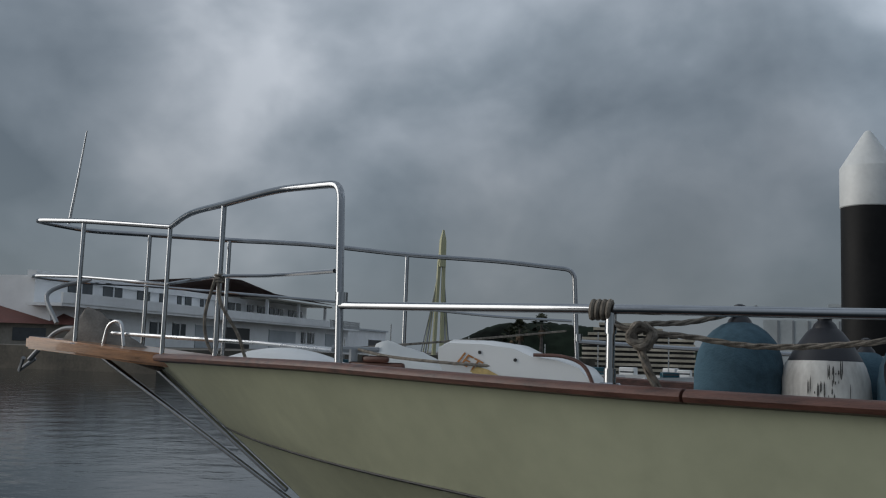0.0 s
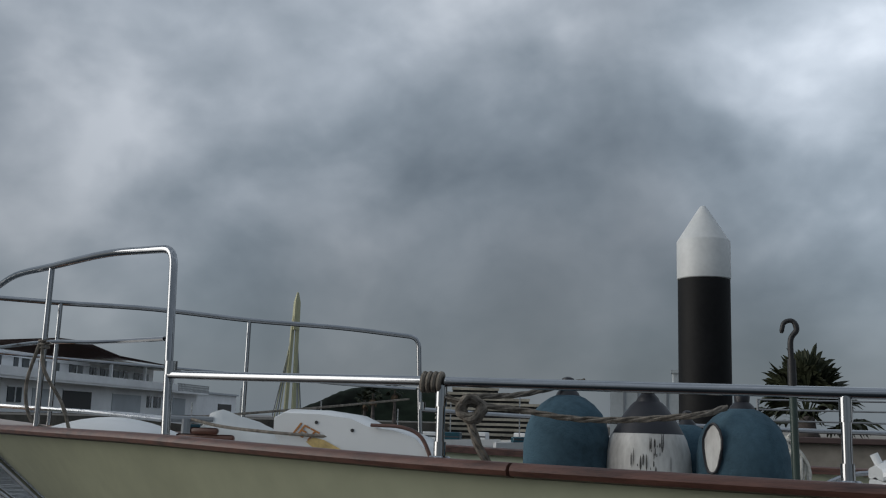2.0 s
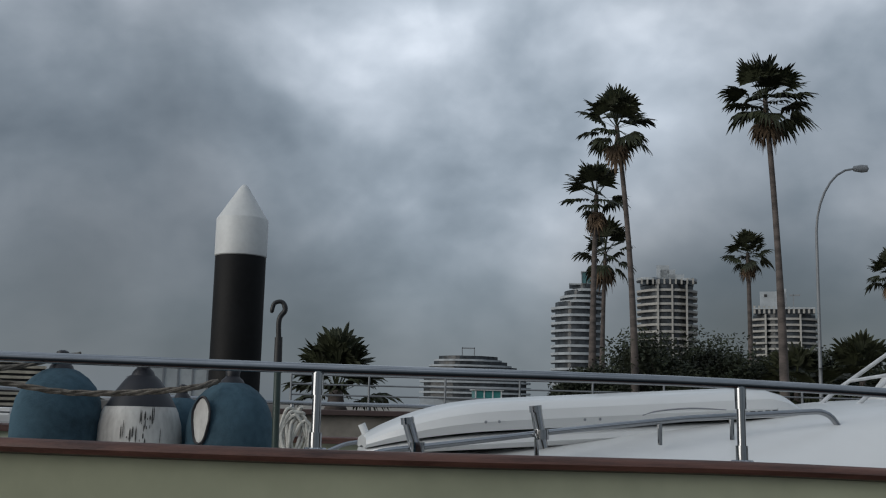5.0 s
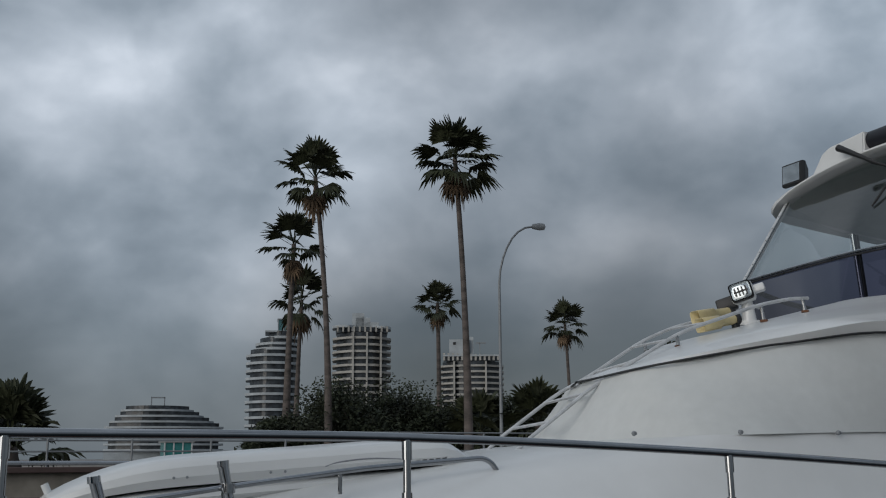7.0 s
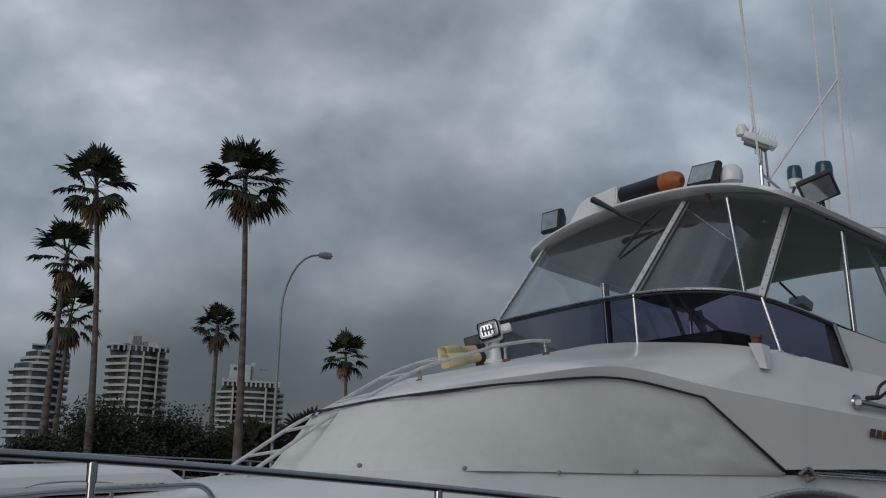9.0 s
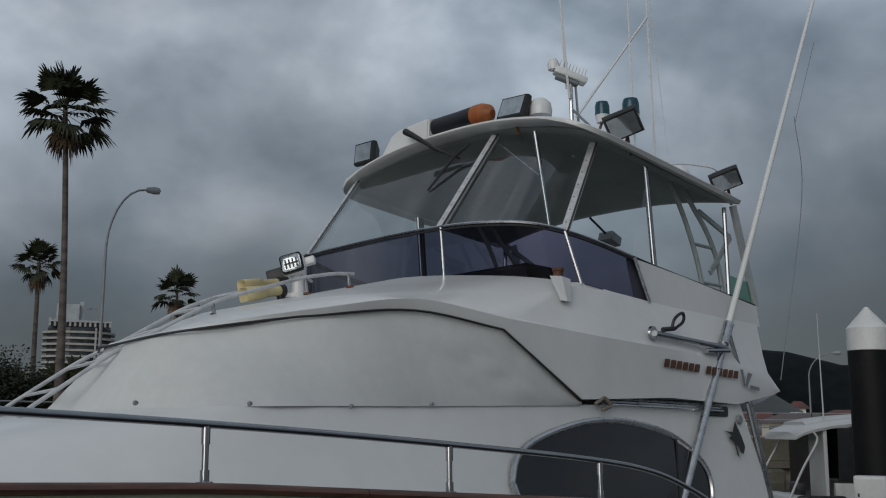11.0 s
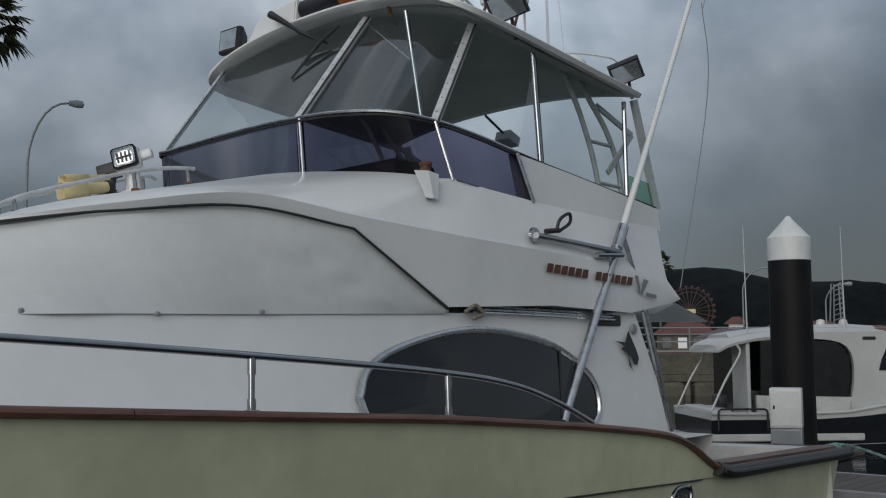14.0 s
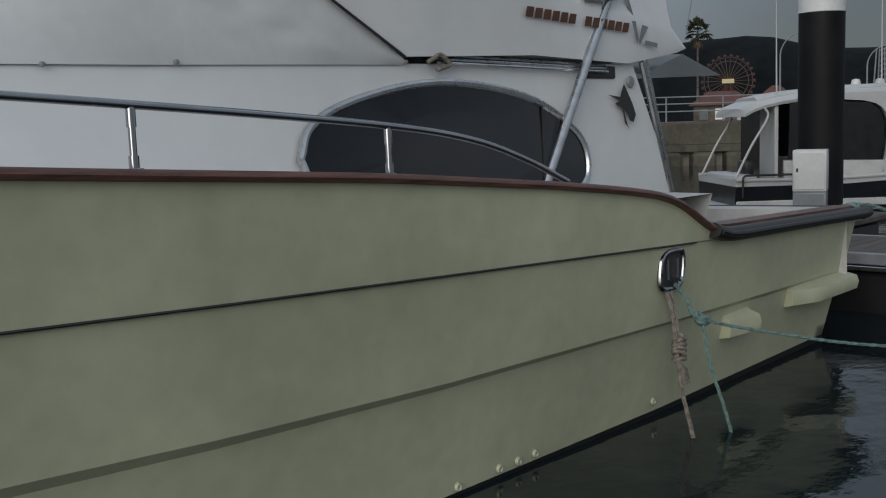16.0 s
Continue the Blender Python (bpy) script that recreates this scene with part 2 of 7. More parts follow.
M["roof_red"] = material("red_roof_tiles", (0.12, 0.045, 0.036), 0.7, vary=0.2, scale=0.4)
M["pylon"] = material("pale_yellow_paint", (0.46, 0.45, 0.28), 0.5, vary=0.05)
M["grey_paint"] = material("grey_painted_metal", (0.21, 0.225, 0.24), 0.4, vary=0.08, scale=2)
M["leaf_palm"] = material("palm_leaf", (0.034, 0.040, 0.020), 0.6, vary=0.35, scale=1.2, spec=0.3)
M["leaf_dry"] = material("dry_palm_leaf", (0.13, 0.088, 0.055), 0.9, vary=0.3, scale=1.5)
M["trunk"] = material("palm_bark", (0.105, 0.088, 0.08), 0.95, vary=0.3, scale=1.2, stretch=(1, 1, 3), bump=0.5, bump_scale=12)
M["leaf"] = material("shrub_leaf", (0.030, 0.038, 0.022), 0.7, vary=0.4, scale=0.8, spec=0.3)
M["hill"] = material("wooded_hill", (0.015, 0.022, 0.015), 0.95, spec=0.04, vary=0.45, scale=0.06, bump=1.0, bump_scale=0.5)
M["mountain"] = material("far_mountain", (0.011, 0.014, 0.016), 0.95, spec=0.04, vary=0.3, scale=0.01, bump=0.5, bump_scale=0.05)


# ---- mesh helpers ----
def mesh_of(bm, name, mt, smooth=True, angle=38):
    me = bpy.data.meshes.new(name)
    bmesh.ops.recalc_face_normals(bm, faces=bm.faces)
    if smooth:
        for f in bm.faces:
            f.smooth = True
        for e in bm.edges:
            if len(e.link_faces) == 2 and e.calc_face_angle(0) > radians(angle):
                e.smooth = False
    bm.to_mesh(me)
    bm.free()
    me.materials.append(mt)
    return me


def part(name, bm, mt, parent=None, label="", smooth=True, angle=38):
    ob = new(name, mesh_of(bm, name, mt, smooth, angle))
    if parent is not None:
        ob.parent = parent
        ob.matrix_parent_inverse = parent.matrix_world.inverted()
    if label:
        ob["label"] = label
    return ob


def thing(name, label, category, at=(0, 0, 0), group="", kind=""):
    ob = new(name)
    ob.empty_display_size = 0.2
    ob.matrix_world = Matrix.Translation(at)
    bpy.context.view_layer.update()
    return tagged(ob, label, category, group, kind)


def solo(name, bm, mt, label, category, group="", kind="", smooth=True, angle=38):
    return tagged(part(name, bm, mt, None, "", smooth, angle), label, category, group, kind)


def B():
    return bmesh.new()


def box(bm, lo, hi, bevel=0.0, seg=2, m=None):
    vs = [bm.verts.new((x, y, z)) for x in (lo[0], hi[0]) for y in (lo[1], hi[1]) for z in (lo[2], hi[2])]
    fs = [bm.faces.new([vs[i] for i in f]) for f in ((0, 1, 3, 2), (4, 6, 7, 5), (0, 4, 5, 1), (2, 3, 7, 6), (0, 2, 6, 4), (1, 5, 7, 3))]
    if bevel:
        es = list({e for f in fs for e in f.edges})
        r = bmesh.ops.bevel(bm, geom=es, offset=bevel, segments=seg, affect="EDGES", profile=0.5)
        vs = list({v for f in r["faces"] for v in f.verts} | {v for v in vs if v.is_valid})
    if m is not None:
        for v in vs:
            if v.is_valid:
                v.co = m @ v.co
    return bm


def loft(bm, rows, closed=False, caps=False):
    """Skin over rows of points, all of one length."""
    vv = [[bm.verts.new(p) for p in r] for r in rows]
    n = len(vv[0])
    for a, b in zip(vv, vv[1:]):
        for i in range(n if closed else n - 1):
            j = (i + 1) % n
            q = [a[i], a[j], b[j], b[i]]
            if len({tuple(round(c, 5) for c in v.co) for v in q}) > 2:
                try:
                    bm.faces.new(q)
                except ValueError:
                    pass
    if caps:
        for r in (vv[0], vv[-1]):
            try:
                bm.faces.new(r)
            except ValueError:
                pass
    return bm


def spline(pts, n):
    """Catmull-Rom through points, n steps a span."""
    p = [Vector(q) for q in pts]
    p = [2 * p[0] - p[1]] + p + [2 * p[-1] - p[-2]]
    out = []
    for i in range(1, len(p) - 2):
        a, b, c, d = p[i - 1 : i + 3]
        for k in range(n):
            t = k / n
            out.append(0.5 * ((2 * b) + (c - a) * t + (2 * a - 5 * b + 4 * c - d) * t * t + (3 * b - a - 3 * c + d) * t ** 3))
    return out + [p[-2]]


def tube(bm, pts, r, sides=10, caps=True, closed=False, flat=1.0):
    """A round bar along points; r is a number or one for each point."""
    p = [Vector(q) for q in pts]
    rs = r if isinstance(r, (list, tuple)) else [r] * len(p)
    up = None
    rows = []
    for i, q in enumerate(p):
        a, b = p[max(0, i - 1)], p[min(len(p) - 1, i + 1)]
        if closed:
            a, b = p[i - 1], p[(i + 1) % len(p)]
        d = (b - a).normalized()
        if up is None:
            up = Vector((0, 0, 1)) if abs(d.z) < 0.9 else Vector((1, 0, 0))
        s = d.cross(up).normalized()
        up = s.cross(d).normalized()
        rows.append([q + rs[i] * (math.cos(t) * s + flat * math.sin(t) * up) for t in (2 * math.pi * k / sides for k in range(sides))])
    if closed:
        rows.append(rows[0])
    loft(bm, rows, True, caps and not closed)
    return bm


def rounded(pts, r, n=5):
    """Turns the corners of a bar's line into bends of radius about r."""
    p = [Vector(q) for q in pts]
    out = [p[0]]
    for a, b, c in zip(p, p[1:], p[2:]):
        u, v = (a - b), (c - b)
        k = min(r, u.length * 0.49, v.length * 0.49)
        u, v = b + u.normalized() * k, b + v.normalized() * k
        out += [(1 - t) ** 2 * u + 2 * t * (1 - t) * b + t * t * v for t in (i / n for i in range(n + 1))]
    return out + [p[-1]]


def lathe(bm, prof, at=(0, 0, 0), n=20, m=None):
    """Turns (radius, height) about an upright axis."""
    rows = [[Vector((r * math.cos(2 * math.pi * k / n), r * math.sin(2 * math.pi * k / n), z)) for k in range(n)] for r, z in prof]
    rows = [[(m @ q if m is not None else q) + Vector(at) for q in r] for r in rows]
    return loft(bm, rows, True, True)


def mirror_y(pts):
    return [(x, -y, z) for x, y, z in pts]


def interp(x, table):
    return float(np.interp(x, [a for a, _ in table], [b for _, b in table]))


# ---- water and quays ----
def flat(name, outline, z0, z1, mt, label, category):
    bm = B()
    lo = [bm.verts.new((x, y, z0)) for x, y in outline]
    hi = [bm.verts.new((x, y, z1)) for x, y in outline]
    bm.faces.new(hi)
    n = len(outline)
    for i in range(n):
        bm.faces.new((lo[i], lo[(i + 1) % n], hi[(i + 1) % n], hi[i]))
    return solo(name, bm, mt, label, category, kind="structure", smooth=False)


bm = B()
bm.faces.new([bm.verts.new(p) for p in ((-2500, -2500, WATER), (2500, -2500, WATER), (2500, 2500, WATER), (-2500, 2500, WATER))])
solo("water", bm, M["water"], "calm dark harbour water with small ripples", "water", kind="structure", smooth=False)

QZ = 1.62
flat("quay_near", [(4.6, 25), (36, 25), (46, 13), (95, -28), (400, -60), (400, 130), (4.6, 130)], -1.0, QZ, M["concrete"], "weathered concrete quay with a dark cap", "quay")
flat("quay_left", [(-38, 47.5), (-38, 60), (-26, 130), (-300, 130), (-300, 45)], -1.0, 1.55, M["concrete_wet"], "dark stained concrete quay beside the basin", "quay")
flat("quay_far", [(-300, 131), (400, 131), (400, 900), (-300, 900)], -1.0, 1.6, M["paving"], "flat shore behind the marina", "ground")
bm = B()
for a, b in (((4.45, 24.85), (36.05, 24.85)), ((36.05, 24.85), (46.1, 12.85)), ((46.1, 12.85), (95, -28.2))):
    d = Vector((b[0] - a[0], b[1] - a[1], 0))
    m = Matrix.Translation((*a, 0)) @ Matrix.Rotation(math.atan2(d.y, d.x), 4, "Z")
    box(bm, (0, -0.1, QZ - 0.02), (d.length, 0.45, QZ + 0.14), 0.02, 1, m)
solo("quay_kerb", bm, M["roof_brown"], "dark brown kerb along the quay edge", "kerb", kind="structure", smooth=False)


# ---- the sport-fishing boat ----
SHEER = [(-1, 1.89), (0, 1.88), (1, 1.875), (2.1, 1.86), (3.4, 1.815), (4.5, 1.795), (5.76, 1.783), (7.16, 1.742), (8.4, 1.662), (9.6, 1.587), (10.75, 1.487), (11.4, 1.418), (11.8, 1.36), (12.05, 1.26), (12.3, 1.11), (12.5, 1.095), (14.95, 1.04)]


def sheer(x):
    s = 0.0
    for k in (-0.18, -0.09, 0, 0.09, 0.18):
        s += interp(x + k, SHEER)
    return s / 5


def half(x, x0=0.0, top=2.3, run=5.2, aft=2.18):
    u = min(1.0, max(0.0, (x - x0) / run))
    h = top * (1 - (1 - u) ** 2.4)
    return h if x < 12 else h + (aft - top) * (x - 12) / 2.95


boat = thing("sport_fishing_boat", "cream-hulled sport-fishing boat with white flybridge, moored on calm water", "boat", (7.5, 0, 0))

LEVELS = [
    (0.0, 2.30, 5.2, 2.18, 14.95, lambda x: sheer(x) - 0.022),
    (0.55, 2.285, 5.15, 2.16, 14.85, lambda x: interp(x, [(0, 1.50), (2.7, 1.42), (5, 1.315), (8, 1.19), (8.8, 1.16), (10, 1.12), (12.2, 1.05), (15, 0.96)])),
    (0.57, 2.270, 5.15, 2.145, 14.84, lambda x: interp(x, [(0, 1.488), (2.7, 1.408), (5, 1.303), (8, 1.178), (8.8, 1.148), (10, 1.108), (12.2, 1.038), (15, 0.948)])),
    (1.35, 2.215, 6.0, 2.08, 14.75, lambda x: interp(x, [(0, 0.98), (3, 0.88), (5, 0.78), (8, 0.69), (8.8, 0.65), (10, 0.615), (11.9, 0.60), (15, 0.56)])),
    (1.40, 2.165, 6.0, 2.05, 14.74, lambda x: interp(x, [(0, 0.93), (3, 0.83), (5, 0.73), (8, 0.64), (8.8, 0.603), (10, 0.575), (11.9, 0.57), (13.4, 0.545), (15, 0.55)])),
    (2.10, 2.06, 6.6, 1.95, 14.62, lambda x: interp(x, [(0, 0.06), (10, 0.02), (15, 0.06)])),
]
US = [k / 90 for k in range(91)]


def hull_row(level, side):
    x0, top, run, aft, xe, zf = level
    pts = []
    for u in US:
        x = x0 + (xe - x0) * (u ** 1.35)
        pts.append((x, side * half(x, x0, top, run, aft), zf(x)))
    return pts


bm = B()
for side in (-1, 1):
    rows = [[Vector(p) for p in hull_row(v, side)] for v in LEVELS]
    fine_rows = []
    for a, b in zip(rows, rows[1:]):
        n = 1 if (a[40] - b[40]).length < 0.06 else 5
        fine_rows += [[p.lerp(q, k / n) for p, q in zip(a, b)] for k in range(n)]
    loft(bm, fine_rows + rows[-1:])
tr = [hull_row(v, -1)[-1] for v in LEVELS]
loft(bm, [[(x, y, z), (x, -y, z)] for x, y, z in tr])
bmesh.ops.remove_doubles(bm, verts=bm.verts, dist=0.001)
hull = part("hull", bm, M["hull"], boat, "cream painted hull with two knuckle lines", angle=16)
# A thin black tube draws the shade line under each knuckle.
for side in (-1, 1):
    part("dark_line", tube(B(), [(x, y - side * 0.001, z - 0.006) for x, y, z in hull_row(LEVELS[1], side)[2:78]], 0.0055, 5), M["black"], hull, "black line for the shade under the hull knuckle")
bm = B()
for side in (-1, 1):
    a = hull_row(LEVELS[-1], side)
    loft(bm, [a, [(x, y * 0.985, z - 0.12) for x, y, z in a], [(x + 0.3, y * 0.8, -0.8) for x, y, z in a]])
x, y, z = hull_row(LEVELS[-1], -1)[-1]
loft(bm, [[(x, y, z), (x, -y, z)], [(x, y, -0.8), (x, -y, -0.8)]])
part("boot_stripe", bm, M["boot"], boat, "black bottom paint at the waterline")


# teak cap rail in lengths, rounded in section
def cap_row(x, side):
    y, z = half(x), sheer(x)
    dx = 0.02
    t = Vector((dx, half(x + dx) - half(x - dx), 0)).normalized() if x > 0.05 else Vector((0.4, 1, 0)).normalized()
    n = Vector((t.y, -t.x, 0))
    n = Vector((-n.x, abs(n.y), 0)) if x > 0.05 else Vector((-0.9, 0.3, 0))
    sec = [(0.034, -0.036), (0.040, -0.022), (0.036, -0.010), (0.022, 0.0), (-0.030, 0.0), (-0.048, -0.010), (-0.048, -0.05)]
    return [(x + n.x * o, side * (y + n.y * o), z + h) for o, h in sec]


for side in (-1, 1):
    for a, b in ((0.02, 3.62), (3.63, 7.9), (7.905, 12.36)):
        n = int((b - a) / 0.07)
        bm = B()
        loft(bm, [cap_row(a + (b - a) * k / n, side) for k in range(n + 1)], True, True)
        part("cap_rail", bm, M["teak"], boat, "worn dark teak cap rail")

# side decks, foredeck and the cockpit well
bm = B()
xs = [0.12 + k * 0.1 for k in range(124)]
rows = []
for x in xs:
    h, z = max(0.02, half(x) - interp(x, [(0, 0.16), (3, 0.13), (6, 0.05)])), sheer(min(x, 11.6)) - interp(x, [(0, 0.06), (1, 0.11), (5, 0.11), (7, 0.07)])
    rows.append([(x, h * t, z + 0.03 * (1 - t * t)) for t in (-1, -0.75, -0.4, 0, 0.4, 0.75, 1)])
rows.append([(x, y * 0.88, 0.5) for x, y, _ in rows[-1]])
loft(bm, rows)
part("deck", bm, M["gel_rough"], boat, "off-white non-slip deck")
bm = B()
for side in (-1, 1):
    xs = [12.3 + 0.13 * k for k in range(21)]
    out = [(min(x, 14.93), side * (half(x) - 0.01), sheer(x) - 0.02) for x in xs]
    loft(bm, [out, [(x, y - side * 0.27, z + 0.012) for x, y, z in out], [(x, y - side * 0.275, z - 0.03) for x, y, z in out], [(x, y - side * 0.28, 0.42) for x, y, z in out]])
loft(bm, [[(12.4, y, 0.42) for y in (-2, 0, 2)], [(14.9, y, 0.42) for y in (-2, 0, 2)]])
part("cockpit_liner", bm, M["gel_rough"], boat, "white moulded cockpit well")
bm = B()
loft(bm, [[(14.64, y, 0.42), (14.64, y, 1.03), (14.64, y, 1.045), (14.94, y, 1.045), (14.95, y, 0.98)] for y in (-2.16, -1, 0, 1, 2.16)])
part("transom_coaming", bm, M["gel_rough"], boat)
for side in (-1, 1):
    bm = B()
    loft(bm, [[(x, side * (half(x) - 0.05), sheer(x) + 0.0), (x, side * (half(x) - 0.21), sheer(x) + 0.006), (x, side * (half(x) - 0.21), sheer(x) + 0.024), (x, side * (half(x) - 0.05), sheer(x) + 0.02)] for x in [12.45 + 0.2 * k for k in range(13)]], True, True)
    part("coaming_board", bm, M["teak"], boat, "grey-brown teak covering boards")
bm = B()
for side in (-1, 1):
    tube(bm, [(x, side * (half(x) + 0.012), sheer(x) - 0.035) for x in [12.3 + 0.133 * k for k in range(21)]], 0.055, 10, flat=0.85)
    tube(bm, [(x, side * (half(x) + 0.06), sheer(x) - 0.035) for x in [12.32 + 0.133 * k for k in range(20)]], 0.02, 8)
tube(bm, [(14.97, y, 1.0) for y in (-2.18, -1, 0, 1, 2.18)], 0.055, 10)
part("rub_rail", bm, M["black"], boat, "thick black rubber rub rail round the cockpit")

# ---- deckhouse, canvas, flybridge ----
def both(curve):
    """A curve given from port aft to the middle, carried on to starboard."""
    return list(curve) + [(x, -y, z) for x, y, z in reversed(curve[:-1])]


def smooth_curve(c, n=5):
    return spline(both(c), n)


def cornered(c, k, n=6):
    """As smooth_curve, with straight runs up to a sharp corner at point k."""
    aft = []
    for a, b in zip(c[:k], c[1 : k + 1]):
        aft += [Vector(a).lerp(Vector(b), i / n) for i in range(n)]
    line = aft + [Vector(p) for p in spline(both(c[k:]), n)] + [Vector((p.x, -p.y, p.z)) for p in reversed(aft)]
    for p in line:
        if p.y > 0 and p.x < 9.6:
            p.x += 0.42 * min(1.0, p.y / 0.7) * min(1.0, (9.6 - p.x) / 1.0)
    return line


deckz = lambda x: sheer(min(x, 11.6)) - 0.07
BASE = [(13.34, -1.45, 1.0), (12.0, -1.47, 1.2), (10.5, -1.50, deckz(10.5)), (9.0, -1.56, deckz(9)), (7.8, -1.55, deckz(7.7)), (6.6, -1.38, deckz(6.5)), (5.5, -0.95, deckz(5.4)), (4.85, 0, deckz(4.8))]
MIDB = [(13.15, -1.425, 1.6), (12.0, -1.425, 1.7), (10.5, -1.43, 1.78), (9.0, -1.46, 1.84), (7.85, -1.44, 1.87), (6.95, -1.22, 1.88), (6.15, -0.8, 1.86), (5.75, 0, 1.86)]
EDGE = [(12.86, -1.40, 2.19), (12.0, -1.40, 2.16), (10.5, -1.40, 2.13), (9.2, -1.40, 2.10), (8.05, -1.36, 2.075), (7.76, -1.15, 2.07), (7.64, -0.7, 2.07), (7.62, 0, 2.07)]
bm = B()
loft(bm, [smooth_curve(BASE), smooth_curve(MIDB), smooth_curve(EDGE)])
a, b, c = BASE[0], MIDB[0], EDGE[0]
loft(bm, [[a, mirror_y([a])[0]], [b, mirror_y([b])[0]], [c, mirror_y([c])[0]]])
part("deckhouse", bm, M["gel"], boat, "white moulded deckhouse")

CANB = [(10.62, -1.41, 2.125), (10.25, -1.412, 2.118), (9.9, -1.415, 2.11), (9.5, -1.415, 2.10), (9.1, -1.415, 2.09), (8.5, -1.405, 2.08), (8.05, -1.375, 2.07), (7.75, -1.165, 2.065), (7.62, -0.7, 2.065), (7.58, 0, 2.065)]
CANT = [(10.60, -1.425, 2.165), (10.235, -1.41, 2.38), (9.87, -1.395, 2.595), (9.55, -1.335, 2.637), (9.22, -1.275, 2.672), (8.6, -1.15, 2.605), (8.14, -0.95, 2.525), (7.88, -0.74, 2.47), (7.88, -0.4, 2.46), (7.96, 0, 2.46)]
bm = B()
rows = []
for k in range(17):
    t = k / 16
    row = [Vector(p) * (1 - t) + Vector(q) * t for p, q in zip(cornered(CANB, 2), cornered(CANT, 2))]
    for p in row:
        w = math.sin(math.pi * t) * (0.040 * noise.noise(Vector((p.x * 1.6, p.z * 3.0, 2.0))) + 0.024 * noise.noise(Vector((p.x * 3.0 + p.z * 7.0, p.z * 2.0 - p.x * 1.5, 5.0))))
        p.y += math.copysign(w, p.y) if abs(p.y) > 0.3 else 0.0
        p.x -= 0.4 * w
    rows.append(row)
loft(bm, rows)
canvas = part("window_cover", bm, M["canvas"], boat, "white canvas cover stretched over the saloon windows")
for p in ((10.62, -1.43, 2.14), (9.21, -1.425, 2.105), (7.96, -1.405, 2.08), (7.46, -1.20, 2.08), (10.62, -1.42, 2.25), (8.6, -1.425, 2.08)):
    bm = B()
    lathe(bm, [(0.0, 0.012), (0.010, 0.010), (0.013, 0.0), (0.013, -0.006)], (0, 0, 0), 8, Matrix.Rotation(radians(90), 4, "X"))
    bmesh.ops.translate(bm, verts=bm.verts, vec=p)
    part("snap", bm, M["grey_paint"], canvas)

OVER = [(13.40, -1.43, 2.275), (12.72, -1.455, 2.18), (11.7, -1.455, 2.205), (10.60, -1.45, 2.165), (9.87, -1.408, 2.585), (9.22, -1.288, 2.660), (8.6, -1.165, 2.592), (7.93, -0.82, 2.478), (7.93, 0, 2.455)]
KNUC = [(13.52, -1.44, 2.31), (12.9, -1.47, 2.45), (11.8, -1.49, 2.56), (10.78, -1.48, 2.60), (9.88, -1.425, 2.655), (9.22, -1.31, 2.725), (8.6, -1.180, 2.632), (7.97, -0.83, 2.505), (7.97, 0, 2.482)]
KNU2 = [(13.35, -1.42, 2.46), (12.8, -1.455, 2.52), (11.8, -1.475, 2.595), (10.78, -1.465, 2.625), (9.9, -1.37, 2.68), (9.1, -1.22, 2.745), (8.5, -1.02, 2.665), (8.15, -0.66, 2.565), (8.17, 0, 2.545)]
CRES = [(13.38, -1.37, 2.62), (12.8, -1.39, 2.66), (11.9, -1.405, 2.73), (10.95, -1.40, 2.80), (10.35, -1.34, 2.845), (9.6, -1.15, 2.83), (9.1, -0.88, 2.79), (8.75, -0.5, 2.75), (8.6, 0, 2.715)]
WIND = [(13.44, -1.30, 2.90), (12.7, -1.31, 2.91), (11.9, -1.315, 2.93), (11.2, -1.325, 2.965), (10.85, -1.315, 2.995), (10.57, -1.0, 3.045), (10.41, -0.6, 3.085), (10.31, -0.3, 3.105), (10.27, 0, 3.115)]
bm = B()
loft(bm, [cornered(c, 4) for c in (OVER, KNUC, KNU2, CRES, WIND)])
ends = [c[0] for c in (OVER, KNUC, KNU2, CRES, WIND)]
loft(bm, [[p, mirror_y([p])[0]] for p in ends])
part("flybridge_cowl", bm, M["gel"], boat, "white moulded flybridge cowl with a raised knuckle", angle=26)
dark_line = [p + Vector((-0.035 if p.x < 8.5 else -0.010, -0.012, -0.004)) for p in cornered(OVER, 4) if p.x < 10.62 and p.y < 0.3]
part("bolt_rope", tube(B(), dark_line, 0.0075, 6), M["black"], canvas, "black edging of the cover")
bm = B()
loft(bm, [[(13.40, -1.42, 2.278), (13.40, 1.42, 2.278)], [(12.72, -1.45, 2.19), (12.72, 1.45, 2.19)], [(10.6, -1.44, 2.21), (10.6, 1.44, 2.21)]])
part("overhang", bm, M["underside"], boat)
# white coaming aft of the tinted band
for s in (-1, 1):
    bm = B()
    up = [(11.53, s * 1.295, 3.262), (12.2, s * 1.295, 3.20), (13.48, s * 1.29, 3.065)]
    lo = [(11.70, s * 1.305, 2.93), (12.3, s * 1.305, 2.90), (13.50, s * 1.30, 2.88)]
    loft(bm, [lo, up, [(x, y - s * 0.06, z) for x, y, z in up], [(x, y - s * 0.06, z - 0.3) for x, y, z in lo]])
    part("coaming", bm, M["gel"], boat)
bm = B()
loft(bm, [[(10.3, -1.25, 2.55), (10.3, 1.25, 2.55)], [(13.4, -1.3, 2.45), (13.4, 1.3, 2.45)]])
part("flybridge_deck", bm, M["gel_rough"], boat)

